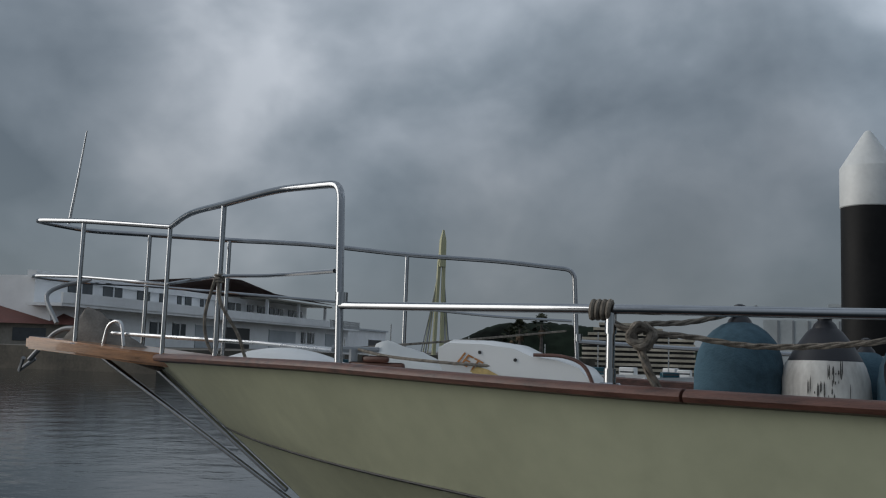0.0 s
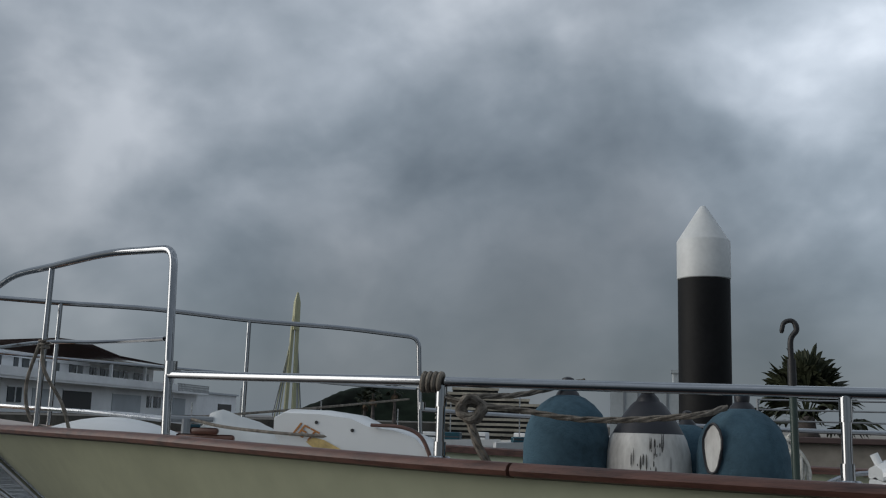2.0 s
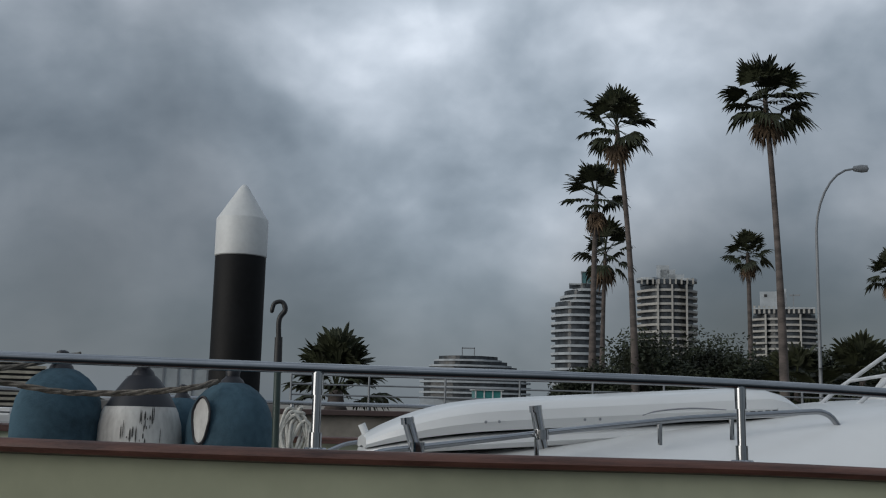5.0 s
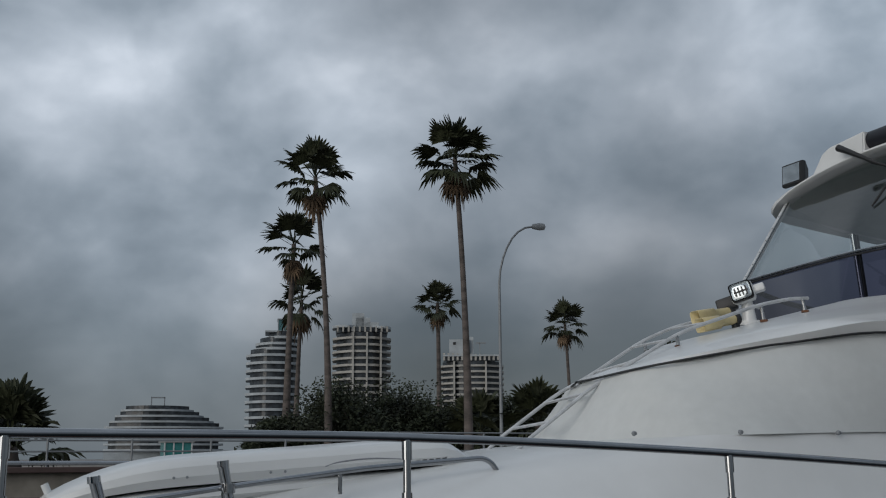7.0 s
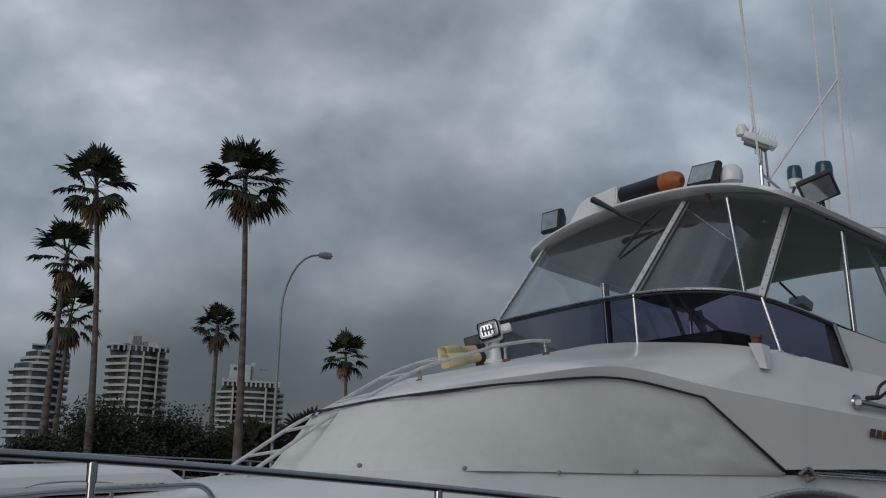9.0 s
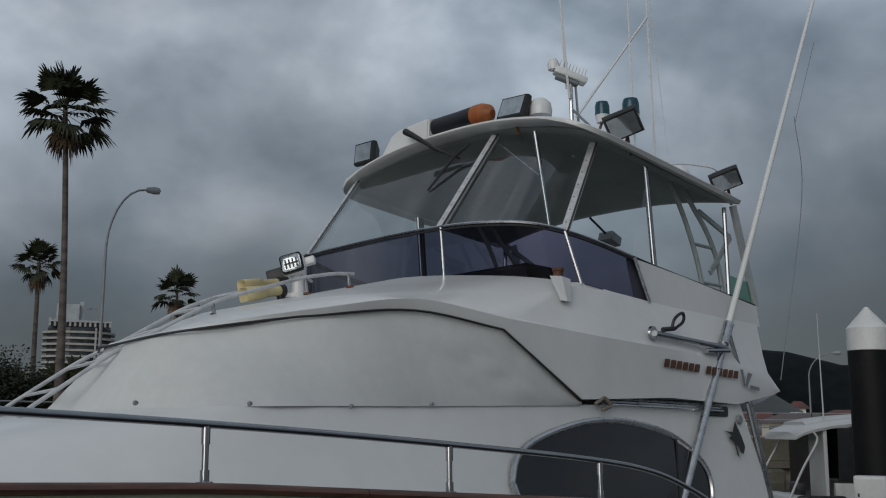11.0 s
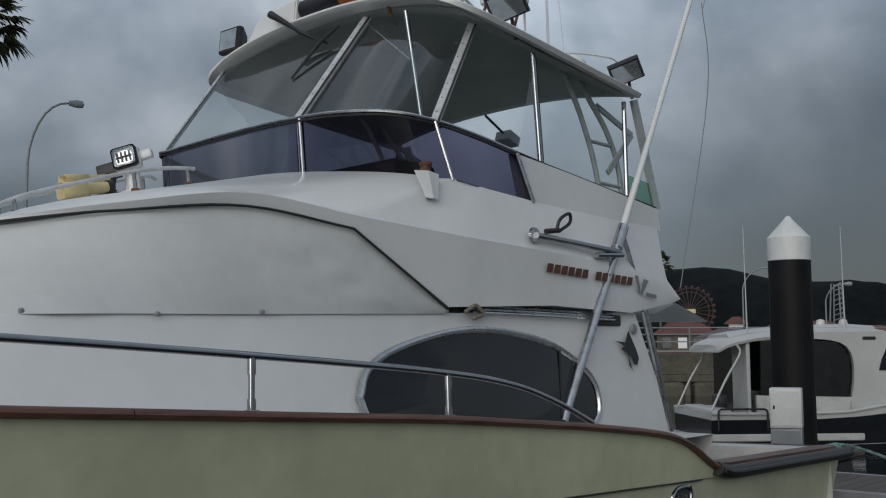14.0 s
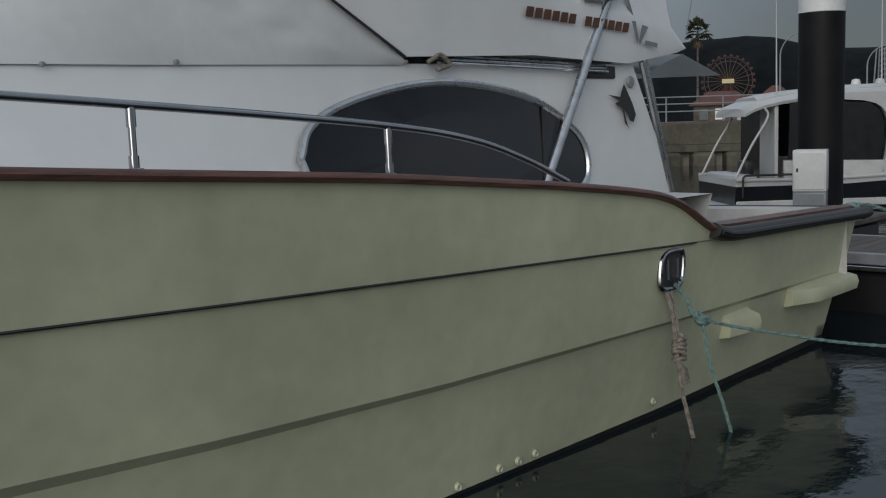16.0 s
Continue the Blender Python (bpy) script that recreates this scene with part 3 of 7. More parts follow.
WI = [(11.68, -1.32, 2.93), (11.2, -1.32, 2.957), (10.85, -1.31, 2.985), (10.63, -1.06, 3.03), (10.48, -0.72, 3.07), (10.38, -0.42, 3.095), (10.32, 0, 3.11), (10.32, 0.42, 3.10), (10.34, 0.75, 3.08), (10.37, 1.04, 3.04), (10.44, 1.20, 3.0), (11.0, 1.31, 2.96), (11.68, 1.32, 2.93)]
SI = [(11.53, -1.30, 3.262), (11.12, -1.29, 3.318), (10.77, -1.24, 3.365), (10.53, -1.06, 3.415), (10.40, -0.75, 3.442), (10.35, -0.42, 3.455), (10.33, 0, 3.462), (10.33, 0.42, 3.46), (10.34, 0.75, 3.457), (10.35, 1.04, 3.452), (10.38, 1.18, 3.44), (10.9, 1.29, 3.35), (11.53, 1.30, 3.262)]
RF = [(11.82, -1.29, 4.02), (11.5, -1.26, 4.07), (11.22, -1.20, 4.115), (11.08, -1.02, 4.20), (11.02, -0.74, 4.255), (11.0, -0.42, 4.295), (10.98, 0, 4.315), (10.97, 0.42, 4.305), (10.965, 0.75, 4.29), (10.96, 1.0, 4.275), (10.97, 1.16, 4.24), (11.4, 1.26, 4.08), (11.82, 1.29, 4.02)]
wi, si, rf = (spline(c, 6) for c in (WI, SI, RF))
n = len(wi)
CUTS = [0, 12, 30, n - 13, n - 1]
for a, b in zip(CUTS, CUTS[1:]):
    bm = B()
    loft(bm, [wi[a : b + 1], si[a : b + 1]])
    part("tinted_pane", bm, M["purple_glass"], boat, "dark purple tinted acrylic pane").visible_shadow = False
    bm = B()
    loft(bm, [si[a : b + 1], rf[a : b + 1]])
    part("clear_pane", bm, M["clear"], boat, "clear windscreen pane").visible_shadow = False
bm = B()
tube(bm, [p + Vector((-0.012, -0.004, 0.006)) for p in si], 0.013, 8)
part("sill_trim", bm, M["alu"], boat, "aluminium window sill")
bm = B()
tube(bm, [p + Vector((-0.016, -0.006, -0.018)) for p in si], 0.008, 6)
part("sill_seal", bm, M["black"], boat, "black rubber seal under the sill")


def flat_bar(bm, a, b, w, t, out):
    """A flat bar from a to b, w wide and t thick; out points away from its face."""
    a, b, out = Vector(a), Vector(b), Vector(out).normalized()
    d = (b - a).normalized()
    u = d.cross(out).normalized() * (w / 2)
    o = u.cross(d).normalized() * (t / 2)
    loft(bm, [[p + u + o, p - u + o, p - u - o, p + u - o] for p in (a, b)], True, True)
    return bm


for k, w in ((12, 0.062), (30, 0.066), (n - 13, 0.045)):
    out = Vector((-0.75, -0.62 if k == 12 else -0.25, 0.2))
    lift = out.normalized() * 0.014
    a, b = si[k] + lift, rf[k] + lift
    mul = part("mullion", flat_bar(B(), a, b, w, 0.018, out), M["mullion"], boat, "riveted aluminium mullion", smooth=False)
    u = (b - a).normalized().cross(out).normalized()
    part("strip", flat_bar(B(), a + u * w * 0.33 + lift, b + u * w * 0.33 + lift, w * 0.22, 0.01, out), M["black"], mul, "dark rubber glazing strip", smooth=False)
    for i in range(7):
        q = a.lerp(b, 0.08 + 0.14 * i) - u * w * 0.22 + lift * 0.6
        part("rivet", lathe(B(), [(0.0, 0.005), (0.006, 0.003), (0.008, 0.0)], q, 8, out.to_track_quat("Z", "Y").to_matrix().to_4x4()), M["grey_paint"], mul)
    part("lower_mullion", tube(B(), [wi[k] + Vector((-0.012, -0.008, 0)), si[k] + Vector((-0.012, -0.008, 0))], 0.012, 8), M["alu"], boat, "slim aluminium mullion of the tinted band")
for k in (0, n - 1):
    part("end_frame", tube(B(), [wi[k] + Vector((0.006, -0.008 if k == 0 else 0.008, 0)), si[k] + Vector((0.006, -0.008 if k == 0 else 0.008, 0))], 0.016, 8), M["alu"], boat, "aluminium end frame of the tinted band")

# hardtop: cambered across, falling aft, with a rounded lip
ROOFX = [(10.825, 1.06, 0.010), (10.84, 1.22, 0.026), (10.87, 1.30, 0.034), (10.92, 1.355, 0.038), (11.0, 1.395, 0.04), (11.12, 1.415, 0.04), (11.6, 1.42, 0.04), (12.2, 1.415, 0.04), (12.7, 1.41, 0.04), (13.10, 1.40, 0.04), (13.14, 1.37, 0.03)]
roof_side = lambda x: interp(x, [(10.8, 4.15), (11.07, 4.12), (11.35, 4.10), (11.8, 4.05), (12.45, 4.0), (13.2, 3.93)])
roof_z = lambda x, y: roof_side(x) + interp(x, [(10.8, 0.235), (11.4, 0.23), (13.2, 0.15)]) * (1 - min(1, abs(y) / 1.41) ** 2.4)
bm = B()
rings = []
for x, w, h in ROOFX:
    ys = [w * k / 12 for k in range(-12, 13)]
    top = [(x, y, roof_z(x, y) + h * 0.62 * (0.55 if abs(y) > 0.99 * w else 1)) for y in ys]
    low = [(x, y * (0.99 if abs(y) > 0.99 * w else 1), roof_z(x, y) - h * 0.62) for y in reversed(ys)]
    rings.append(top + [(x, w + 0.006, roof_z(x, w) + h * 0.1)] + low + [(x, -w - 0.006, roof_z(x, w) + h * 0.1)])
loft(bm, rings, True, True)
roof = part("hardtop", bm, M["gel"], boat, "white hardtop over the flybridge", angle=50)
bm = B()
loft(bm, [[(x, y, roof_z(x, y) - 0.032) for y in [1.30 * k / 8 for k in range(-8, 9)]] for x in (10.95, 11.3, 11.8, 12.4, 13.05)])
part("headliner", bm, M["headliner"], roof, "headliner with shade and glass tint in its grey-green")

# side posts and hoops of the flybridge
for s in (-1, 1):
    part("post", tube(B(), [(11.86, s * 1.275, 3.23), (11.80, s * 1.275, 4.03)], 0.021, 10), M["steel"], boat, "polished stainless post")
    part("post_cover", tube(B(), [(11.895, s * 1.262, 3.22), (11.835, s * 1.262, 4.02)], 0.018, 8), M["black"], boat, "black curtain track beside the post")
    part("post", tube(B(), [(13.05, s * 1.26, 3.10), (13.06, s * 1.26, 3.90)], 0.019, 8), M["steel"], boat, "polished stainless post")
    part("aft_leg", flat_bar(B(), (13.50, s * 1.27, 3.06), (13.20, s * 1.27, 3.94), 0.085, 0.03, (0, s, 0)), M["leg_grey"], boat, "flat grey aft leg of the hardtop", smooth=False)
    hoops = []
    for c in ([(12.15, 4.15), (12.32, 4.11), (12.47, 4.02), (12.70, 3.69), (12.88, 3.25), (12.97, 2.55)], [(12.45, 4.14), (12.62, 4.07), (12.80, 3.90), (13.06, 3.65), (13.22, 3.30), (13.28, 2.55)]):
        hoops.append(part("hoop", tube(B(), spline([(x, s * 1.1, z) for x, z in c], 6), 0.022, 8), M["leg_grey"], boat, "curved grey ladder hoop"))
    for x0, x1, z in ((12.76, 13.08, 3.565), (12.90, 13.22, 3.24), (12.96, 13.26, 2.9)):
        part("rung", tube(B(), [(x0, s * 1.1, z), (x1, s * 1.1, z)], 0.015, 6), M["leg_grey"], hoops[0])
    bm = B()
    flat_bar(bm, (12.90, s * 1.1, 3.87), (13.40, s * 1.12, 3.70), 0.045, 0.02, (0, s, 0))
    flat_bar(bm, (13.40, s * 1.12, 3.70), (13.0, s * 1.12, 3.33), 0.045, 0.02, (0, s, 0))
    part("brace", bm, M["leg_grey"], boat, "flat grey brace", smooth=False)
    bm = B()
    loft(bm, [[(13.06, s * 1.272, 3.12), (13.47, s * 1.272, 3.07)], [(13.06, s * 1.272, 3.30), (13.40, s * 1.272, 3.27)]])
    part("green_pane", bm, M["green_tint"], boat, "green tinted vinyl corner").visible_shadow = False
    bm = B()
    loft(bm, [[(11.90, s * 1.268, 3.24), (13.04, s * 1.262, 3.12)], [(11.84, s * 1.268, 4.02), (13.05, s * 1.262, 3.92)]])
    part("side_pane", bm, M["clear"], boat, "clear side curtain").visible_shadow = False
    bm = B()
    loft(bm, [[(11.55, s * 1.29, 3.265), (11.84, s * 1.278, 3.245)], [(11.82, s * 1.285, 4.02), (11.80, s * 1.278, 4.02)]])
    part("side_pane", bm, M["clear"], boat, "clear side curtain").visible_shadow = False
    part("curtain_rail", tube(B(), [(11.53, s * 1.295, 3.272), (11.9, s * 1.285, 3.232), (13.46, s * 1.285, 3.072)], 0.009, 6), M["black"], boat, "black track along the coaming")
part("inner_post", tube(B(), [(10.90, -1.0, 3.46), (10.82, -0.95, 4.18)], 0.017, 10), M["steel"], boat, "slim stainless windscreen post")
part("wire_stay", tube(B(), [(10.90, -0.97, 3.82), (10.97, -0.42, 4.26)], 0.006, 6), M["alu"], boat, "thin wire stay")
m = Matrix.Translation((13.45, 0.2, 3.92)) @ Matrix.Rotation(radians(20), 4, "Y") @ Matrix.Scale(0.6, 4)
dsp = part("overhead_display", box(B(), (-0.16, -0.14, -0.16), (0.12, 0.14, 0.0), 0.01, 1, m), M["grey_paint"], boat, "grey display hung under the hardtop")
part("arm", tube(B(), [(13.42, 0.2, 3.9), (13.1, 0.2, 4.05)], 0.012, 6), M["black"], dsp)
bm = B()
box(bm, (11.9, 0.2, 2.5), (12.5, 1.0, 3.05), 0.06)
box(bm, (12.4, 0.2, 3.0), (12.52, 1.0, 3.35), 0.05)
part("helm_seat", bm, M["navy_cloth"], boat, "dark helm seat")
bm = B()
box(bm, (10.75, -0.9, 2.5), (11.2, 0.9, 3.2), 0.08)
part("helm_console", bm, M["black"], boat, "black helm console")

# oval saloon window with its rim
OV = [(9.79, 1.65), (9.90, 1.81), (10.20, 1.93), (10.72, 2.025), (11.2, 2.02), (11.68, 1.935), (12.05, 1.76), (12.17, 1.59), (12.10, 1.40), (11.7, 1.30), (10.9, 1.36), (10.13, 1.45), (9.85, 1.53)]
loop = spline([(x, -1.44, z) for x, z in OV + OV[:1]], 5)[:-1]


def on_side(x, z):
    """The deckhouse side's y at a place."""
    return -1.40 - 0.095 * max(0.0, 2.13 - z) - 0.012 - 0.055 * max(0.0, min(1.0, (11.1 - x) / 1.0)) * max(0.0, min(1.0, (1.95 - z) / 0.4))


loop = [Vector((p.x, on_side(p.x, p.z) - 0.022, p.z)) for p in loop]
for s in (1, -1):
    lp = [Vector((p.x, s * p.y, p.z)) for p in loop]
    bm, bm2 = B(), B()
    cen = sum(lp, Vector()) / len(lp)
    inner = [cen + (p - cen) * 0.55 for p in lp]
    loft(bm, [lp, inner], True)
    bm.faces.new([bm.verts.new(p) for p in inner])
    w = part("saloon_window", bm, M["dark_glass"], boat, "large dark oval saloon window")
    tube(bm2, lp, 0.022, 8, closed=True)
    part("rim", bm2, M["alu"], w, "aluminium rim")
    bm = B()
    tube(bm, [(11.75, s * (on_side(11.75, 1.9) - 0.03), 1.92), (11.68, s * (on_side(11.7, 1.4) - 0.035), 1.33)], 0.008, 6)
    part("divider", bm, M["black"], w)
# dark vent and round plate by the cockpit door
bm = B()
box(bm, (12.25, -1.425, 2.08), (12.62, -1.40, 2.16), 0.008, 1)
part("vent", bm, M["black"], boat, "black side vent")
bm = B()
lathe(bm, [(0.0, 0.015), (0.035, 0.012), (0.042, 0.0)], (0, 0, 0), 14, Matrix.Translation((12.8, -1.42, 2.06)) @ Matrix.Rotation(radians(90), 4, "X"))
part("round_plate", bm, M["grey_print"], boat)
# angular black emblem on the aft quarter
bm = B()
EM = [(12.51, 1.971), (12.648, 1.957), (12.712, 2.049), (12.745, 1.993), (12.79, 1.916), (12.82, 1.839), (12.782, 1.785), (12.736, 1.797), (12.713, 1.847), (12.645, 1.887), (12.58, 1.911), (12.636, 1.931)]
for outline in (EM, [(12.662, 1.90), (12.681, 1.839), (12.706, 1.763), (12.733, 1.734), (12.672, 1.78)]):
    bm.faces.new([bm.verts.new((x, on_side(x, z) - 0.006, z)) for x, z in outline])
part("emblem", bm, M["black"], boat, "angular black emblem", smooth=False)

# name lettering and a maker's mark drawn as plain shapes
for k in range(13):
    if k == 6:
        continue
    x, z, w = 11.58 + k * 0.086, 2.455 - 0.0035 * k, 0.066
    vs = [(x, z - 0.03), (x + w, z - 0.03), (x + w + 0.012, z + 0.03), (x + 0.012, z + 0.03)]
    bm = B()
    bm.faces.new([bm.verts.new((a, -1.457 - (b - 2.2) * 0.10 - 0.014, b)) for a, b in vs])
    bm.faces.new([bm.verts.new((a, -1.457 - (b - 2.2) * 0.10 - 0.018, b)) for a, b in vs])
    part("letter_bar", bm, M["brown_print"], boat, smooth=False)
bm = B()
for vs in ([(12.72, 2.46), (12.77, 2.46), (12.82, 2.34), (12.80, 2.32)], [(12.85, 2.44), (12.93, 2.43), (12.84, 2.31), (12.82, 2.33)], [(12.9, 2.34), (13.06, 2.325), (13.06, 2.295), (12.9, 2.31)]):
    bm.faces.new([bm.verts.new((a, -1.457 - (b - 2.2) * 0.10 - 0.014, b)) for a, b in vs])
part("maker_mark", bm, M["grey_print"], boat, "grey angular maker's mark", smooth=False)


# ---- rails, pulpit and fittings of the boat ----
def rail_y(x):
    return -(half(x) - 0.06)


POSTS = [3.37, 4.5, 5.77, 7.16, 8.49, 9.68]
RAILZ = [(2.05, 2.075), (3.37, 2.042), (4.5, 2.021), (5.77, 2.011), (7.1, 1.959), (8.4, 1.880), (9.62, 1.787), (10.2, 1.71), (10.6, 1.60), (10.93, 1.475)]
for s in (1, -1):
    bm = B()
    pts = [(2.205, -1.635, 2.075)] + [(x, rail_y(x), interp(x, RAILZ)) for x in (2.6, 3.37, 4.5, 5.77, 7.1, 8.4, 9.62, 10.2, 10.6, 10.93)]
    rail = part("side_rail", tube(bm, spline([(x, s * y, z) for x, y, z in pts], 6), 0.0155, 12), M["steel"], boat, "polished stainless side rail")
    for x in POSTS:
        y, z0, z1 = s * rail_y(x), sheer(x) - 0.004, interp(x, RAILZ)
        bm = B()
        tube(bm, [(x, y, z0), (x, y, z1 - 0.005)], 0.0135, 10)
        tube(bm, [(x, y, z1 - 0.075), (x, y, z1 - 0.012)], 0.0175, 10)
        tube(bm, [(x, y, z0), (x, y, z0 + 0.05)], 0.0185, 10)
        lathe(bm, [(0.0, 0.008), (0.030, 0.008), (0.036, 0.0)], (x, y, z0), 14)
        part("stanchion", bm, M["steel"], rail, "stainless stanchion with foot plate")

AFT = (2.205, -1.635)
for s in (-1, 1):
    top = rounded([(-0.87, 0, 2.70), (-0.80, s * 0.25, 2.69), (-0.33, s * 0.31, 2.663)], 0.14, 5) + spline([(0.306, s * 0.295, 2.615), (0.72, s * 0.66, 2.625), (1.2, s * 1.03, 2.60), (1.7, s * 1.36, 2.59), (2.05, s * 1.56, 2.565)], 5)
    top += rounded([top[-1], (2.17, s * 1.62, 2.555), (AFT[0], s * 1.635, 1.85)], 0.10, 6)[1:]
    pul = part("pulpit_rail", tube(B(), top, 0.016, 12), M["steel"], boat, "polished stainless pulpit rail")
    low = rounded([(-0.90, 0, 2.345), (-0.80, s * 0.25, 2.34), (-0.33, s * 0.30, 2.325)], 0.14, 5) + spline([(0.306, s * 0.295, 2.282), (1.2, s * 1.03, 2.25), (1.7, s * 1.36, 2.22), (2.16, s * 1.62, 2.21)], 4)
    part("lower_rail", tube(B(), low, 0.009, 8), M["steel"], pul)
    for x, y, z0, z1 in ((-0.33, 0.305, 1.93, 2.66), (0.306, 0.295, 1.87, 2.61), (1.2, 1.03, 1.86, 2.60)):
        bm = B()
        tube(bm, [(x, s * y, z0), (x, s * y, z1)], 0.0135, 10)
        lathe(bm, [(0.0, 0.008), (0.028, 0.008), (0.034, 0.0)], (x, s * y, z0 - 0.008), 12)
        part("stanchion", bm, M["steel"], pul)
    bm = B()
    lathe(bm, [(0.0, 0.008), (0.034, 0.008), (0.042, 0.0)], (AFT[0], s * 1.635, 1.842), 12)
    part("foot", bm, M["steel"], pul)
    part("collar", tube(B(), [(AFT[0], s * 1.635, 2.075), (AFT[0], s * 1.635, 2.125)], 0.024, 10), M["steel"], pul)
bm = B()
tube(bm, [(-0.74, 0.0, 2.70), (-0.69, 0, 3.02), (-0.65, 0, 3.31)], [0.009, 0.007, 0.004], 8)
part("jack_staff", bm, M["steel"], boat, "thin steel staff")

# bow plank with its stays, anchor and canvas bundle
bm = B()
loft(bm, [[(x, y, z) for y, z in ((-w, h), (-w, h - 0.075), (w, h - 0.075), (w, h))] for x, w, h in ((-0.80, 0.20, 1.965), (-0.72, 0.30, 1.962), (-0.3, 0.34, 1.935), (0.1, 0.34, 1.90), (0.45, 0.30, 1.875))], True, True)
bmesh.ops.bevel(bm, geom=list(bm.edges), offset=0.012, segments=2, affect="EDGES")
part("bow_plank", bm, M["teak_light"], boat, "varnished wooden bow plank")
for a, b in (((-0.40, -0.08, 1.90), (1.10, -0.03, 1.07)), ((0.0, -0.08, 1.87), (1.02, -0.03, 1.15))):
    part("bob_stay", tube(B(), [a, b], 0.015, 10), M["steel"], boat, "stainless bobstay bar")
bm = B()
tube(bm, rounded([(-0.35, 0, 2.02), (-0.75, 0, 2.03), (-0.98, 0, 1.82)], 0.1), 0.016, 8)
tube(bm, spline([(-0.62, -0.16, 2.05), (-0.78, -0.10, 2.22), (-0.74, 0, 2.30), (-0.56, 0.05, 2.34)], 4), [0.014] * 12 + [0.006], 8)
tube(bm, [(-0.98, -0.05, 1.83), (-1.06, 0.0, 1.75), (-0.98, 0.05, 1.83)], 0.014, 6)
part("anchor", bm, M["grey_paint"], boat, "galvanised anchor on the bow roller")
bm = B()
rows = []
for k in range(9):
    x = -0.62 + 0.1 * k
    h = [0.06, 0.24, 0.22, 0.17, 0.13, 0.10, 0.08, 0.06, 0.03][k]
    rows.append([(x + 0.02 * math.sin(3 * t + k), 0.13 * math.cos(t), 1.94 - 0.02 * k + max(0, h * math.sin(t)) * (0.9 + 0.15 * math.sin(4 * t + k))) for t in (math.pi * i / 10 for i in range(11))])
loft(bm, rows)
part("anchor_cover", bm, material("grey_canvas", (0.16, 0.145, 0.13), 0.95, vary=0.2, scale=8, bump=0.4), boat, "crumpled grey canvas over the anchor gear")
bm = B()
tube(bm, rounded([(-0.28, -0.12, 1.93), (-0.25, -0.12, 2.06), (-0.15, -0.12, 2.08), (-0.12, -0.12, 1.92)], 0.06), 0.010, 8)
for y in (-0.08, 0.1):
    tube(bm, [(-0.25, y, 2.0), (0.9, y * 2.5, 1.96), (1.5, y * 2.5, 1.92)], 0.012, 8)
part("anchor_chain_guard", bm, M["alu"], boat)
for pts, r in (([(1.2, -1.045, 2.25), (1.23, -1.05, 2.12), (1.30, -1.0, 1.98), (1.34, -0.98, 1.86)], 0.008), ([(1.19, -1.05, 2.24), (1.15, -1.06, 2.05), (1.18, -1.04, 1.90), (1.28, -1.0, 1.855)], 0.008), ([(1.75, -0.60, 1.94), (2.0, 0.2, 2.02), (2.2, 1.35, 2.13)], 0.007), ([(1.75, -0.62, 1.93), (1.95, -0.7, 1.90), (2.25, -0.8, 1.88), (2.5, -0.75, 1.87)], 0.008)):
    part("deck_line", tube(B(), spline(pts, 6), r, 6), M["rope"], boat, "weathered line made fast on the foredeck")
for k in range(3):
    part("hitch", tube(B(), [Vector((1.2, -1.03, 2.225 + 0.016 * k)) + Vector((0.021 * math.cos(t), 0.021 * math.sin(t), 0.003 * math.sin(t))) for t in (2 * math.pi * i / 12 for i in range(12))], 0.007, 6, closed=True), M["rope"], boat)
# windlass and cleat on the foredeck
bm = B()
tube(bm, [(1.72, -0.62, 1.84), (1.72, -0.62, 1.93)], 0.022, 8)
tube(bm, [(1.62, -0.66, 1.93), (1.83, -0.56, 1.93)], 0.016, 8)
part("bollard", bm, M["grey_paint"], boat)
bm = B()
box(bm, (2.27, rail_y(2.3) + 0.00, 1.835), (2.50, rail_y(2.4) + 0.055, 1.862), 0.01, 2)
box(bm, (2.33, rail_y(2.35) + 0.015, 1.862), (2.44, rail_y(2.4) + 0.045, 1.885), 0.008, 2)
part("cleat", bm, M["teak"], boat, "flat dark wooden cleat")
# hawse ports in the hull
def ring(cx, cz, y, w, h, r, name):
    loop = []
    for k in range(20):
        t = 2 * math.pi * k / 20
        c, s_ = math.cos(t), math.sin(t)
        loop.append(Vector((cx + w * math.copysign(abs(c) ** 0.6, c) + 0.25 * h * s_, y, cz + h * math.copysign(abs(s_) ** 0.6, s_))))
    bm = B()
    tube(bm, loop, r, 8, closed=True)
    p = part(name, bm, M["steel"], boat, "polished oval hawse port")
    bm = B()
    bm.faces.new([bm.verts.new(q + Vector((0, -0.002, 0))) for q in loop])
    part("opening", bm, M["black"], p, "dark opening", smooth=False)
    for o in (-0.5, 0.35):
        part("roller", tube(B(), [(cx + o * w, y - 0.01, cz - 0.05), (cx + o * w, y - 0.01, cz + 0.6 * h)], 0.012, 6), M["steel"], p)


def hull_y(x, z):
    """The port hull side's y at a place."""
    ys, zs = [], []
    for x0, top, run, aft, xe, zf in LEVELS:
        ys.append(half(x, x0, top, run, aft)), zs.append(zf(x))
    return -float(np.interp(z, zs[::-1], ys[::-1]))


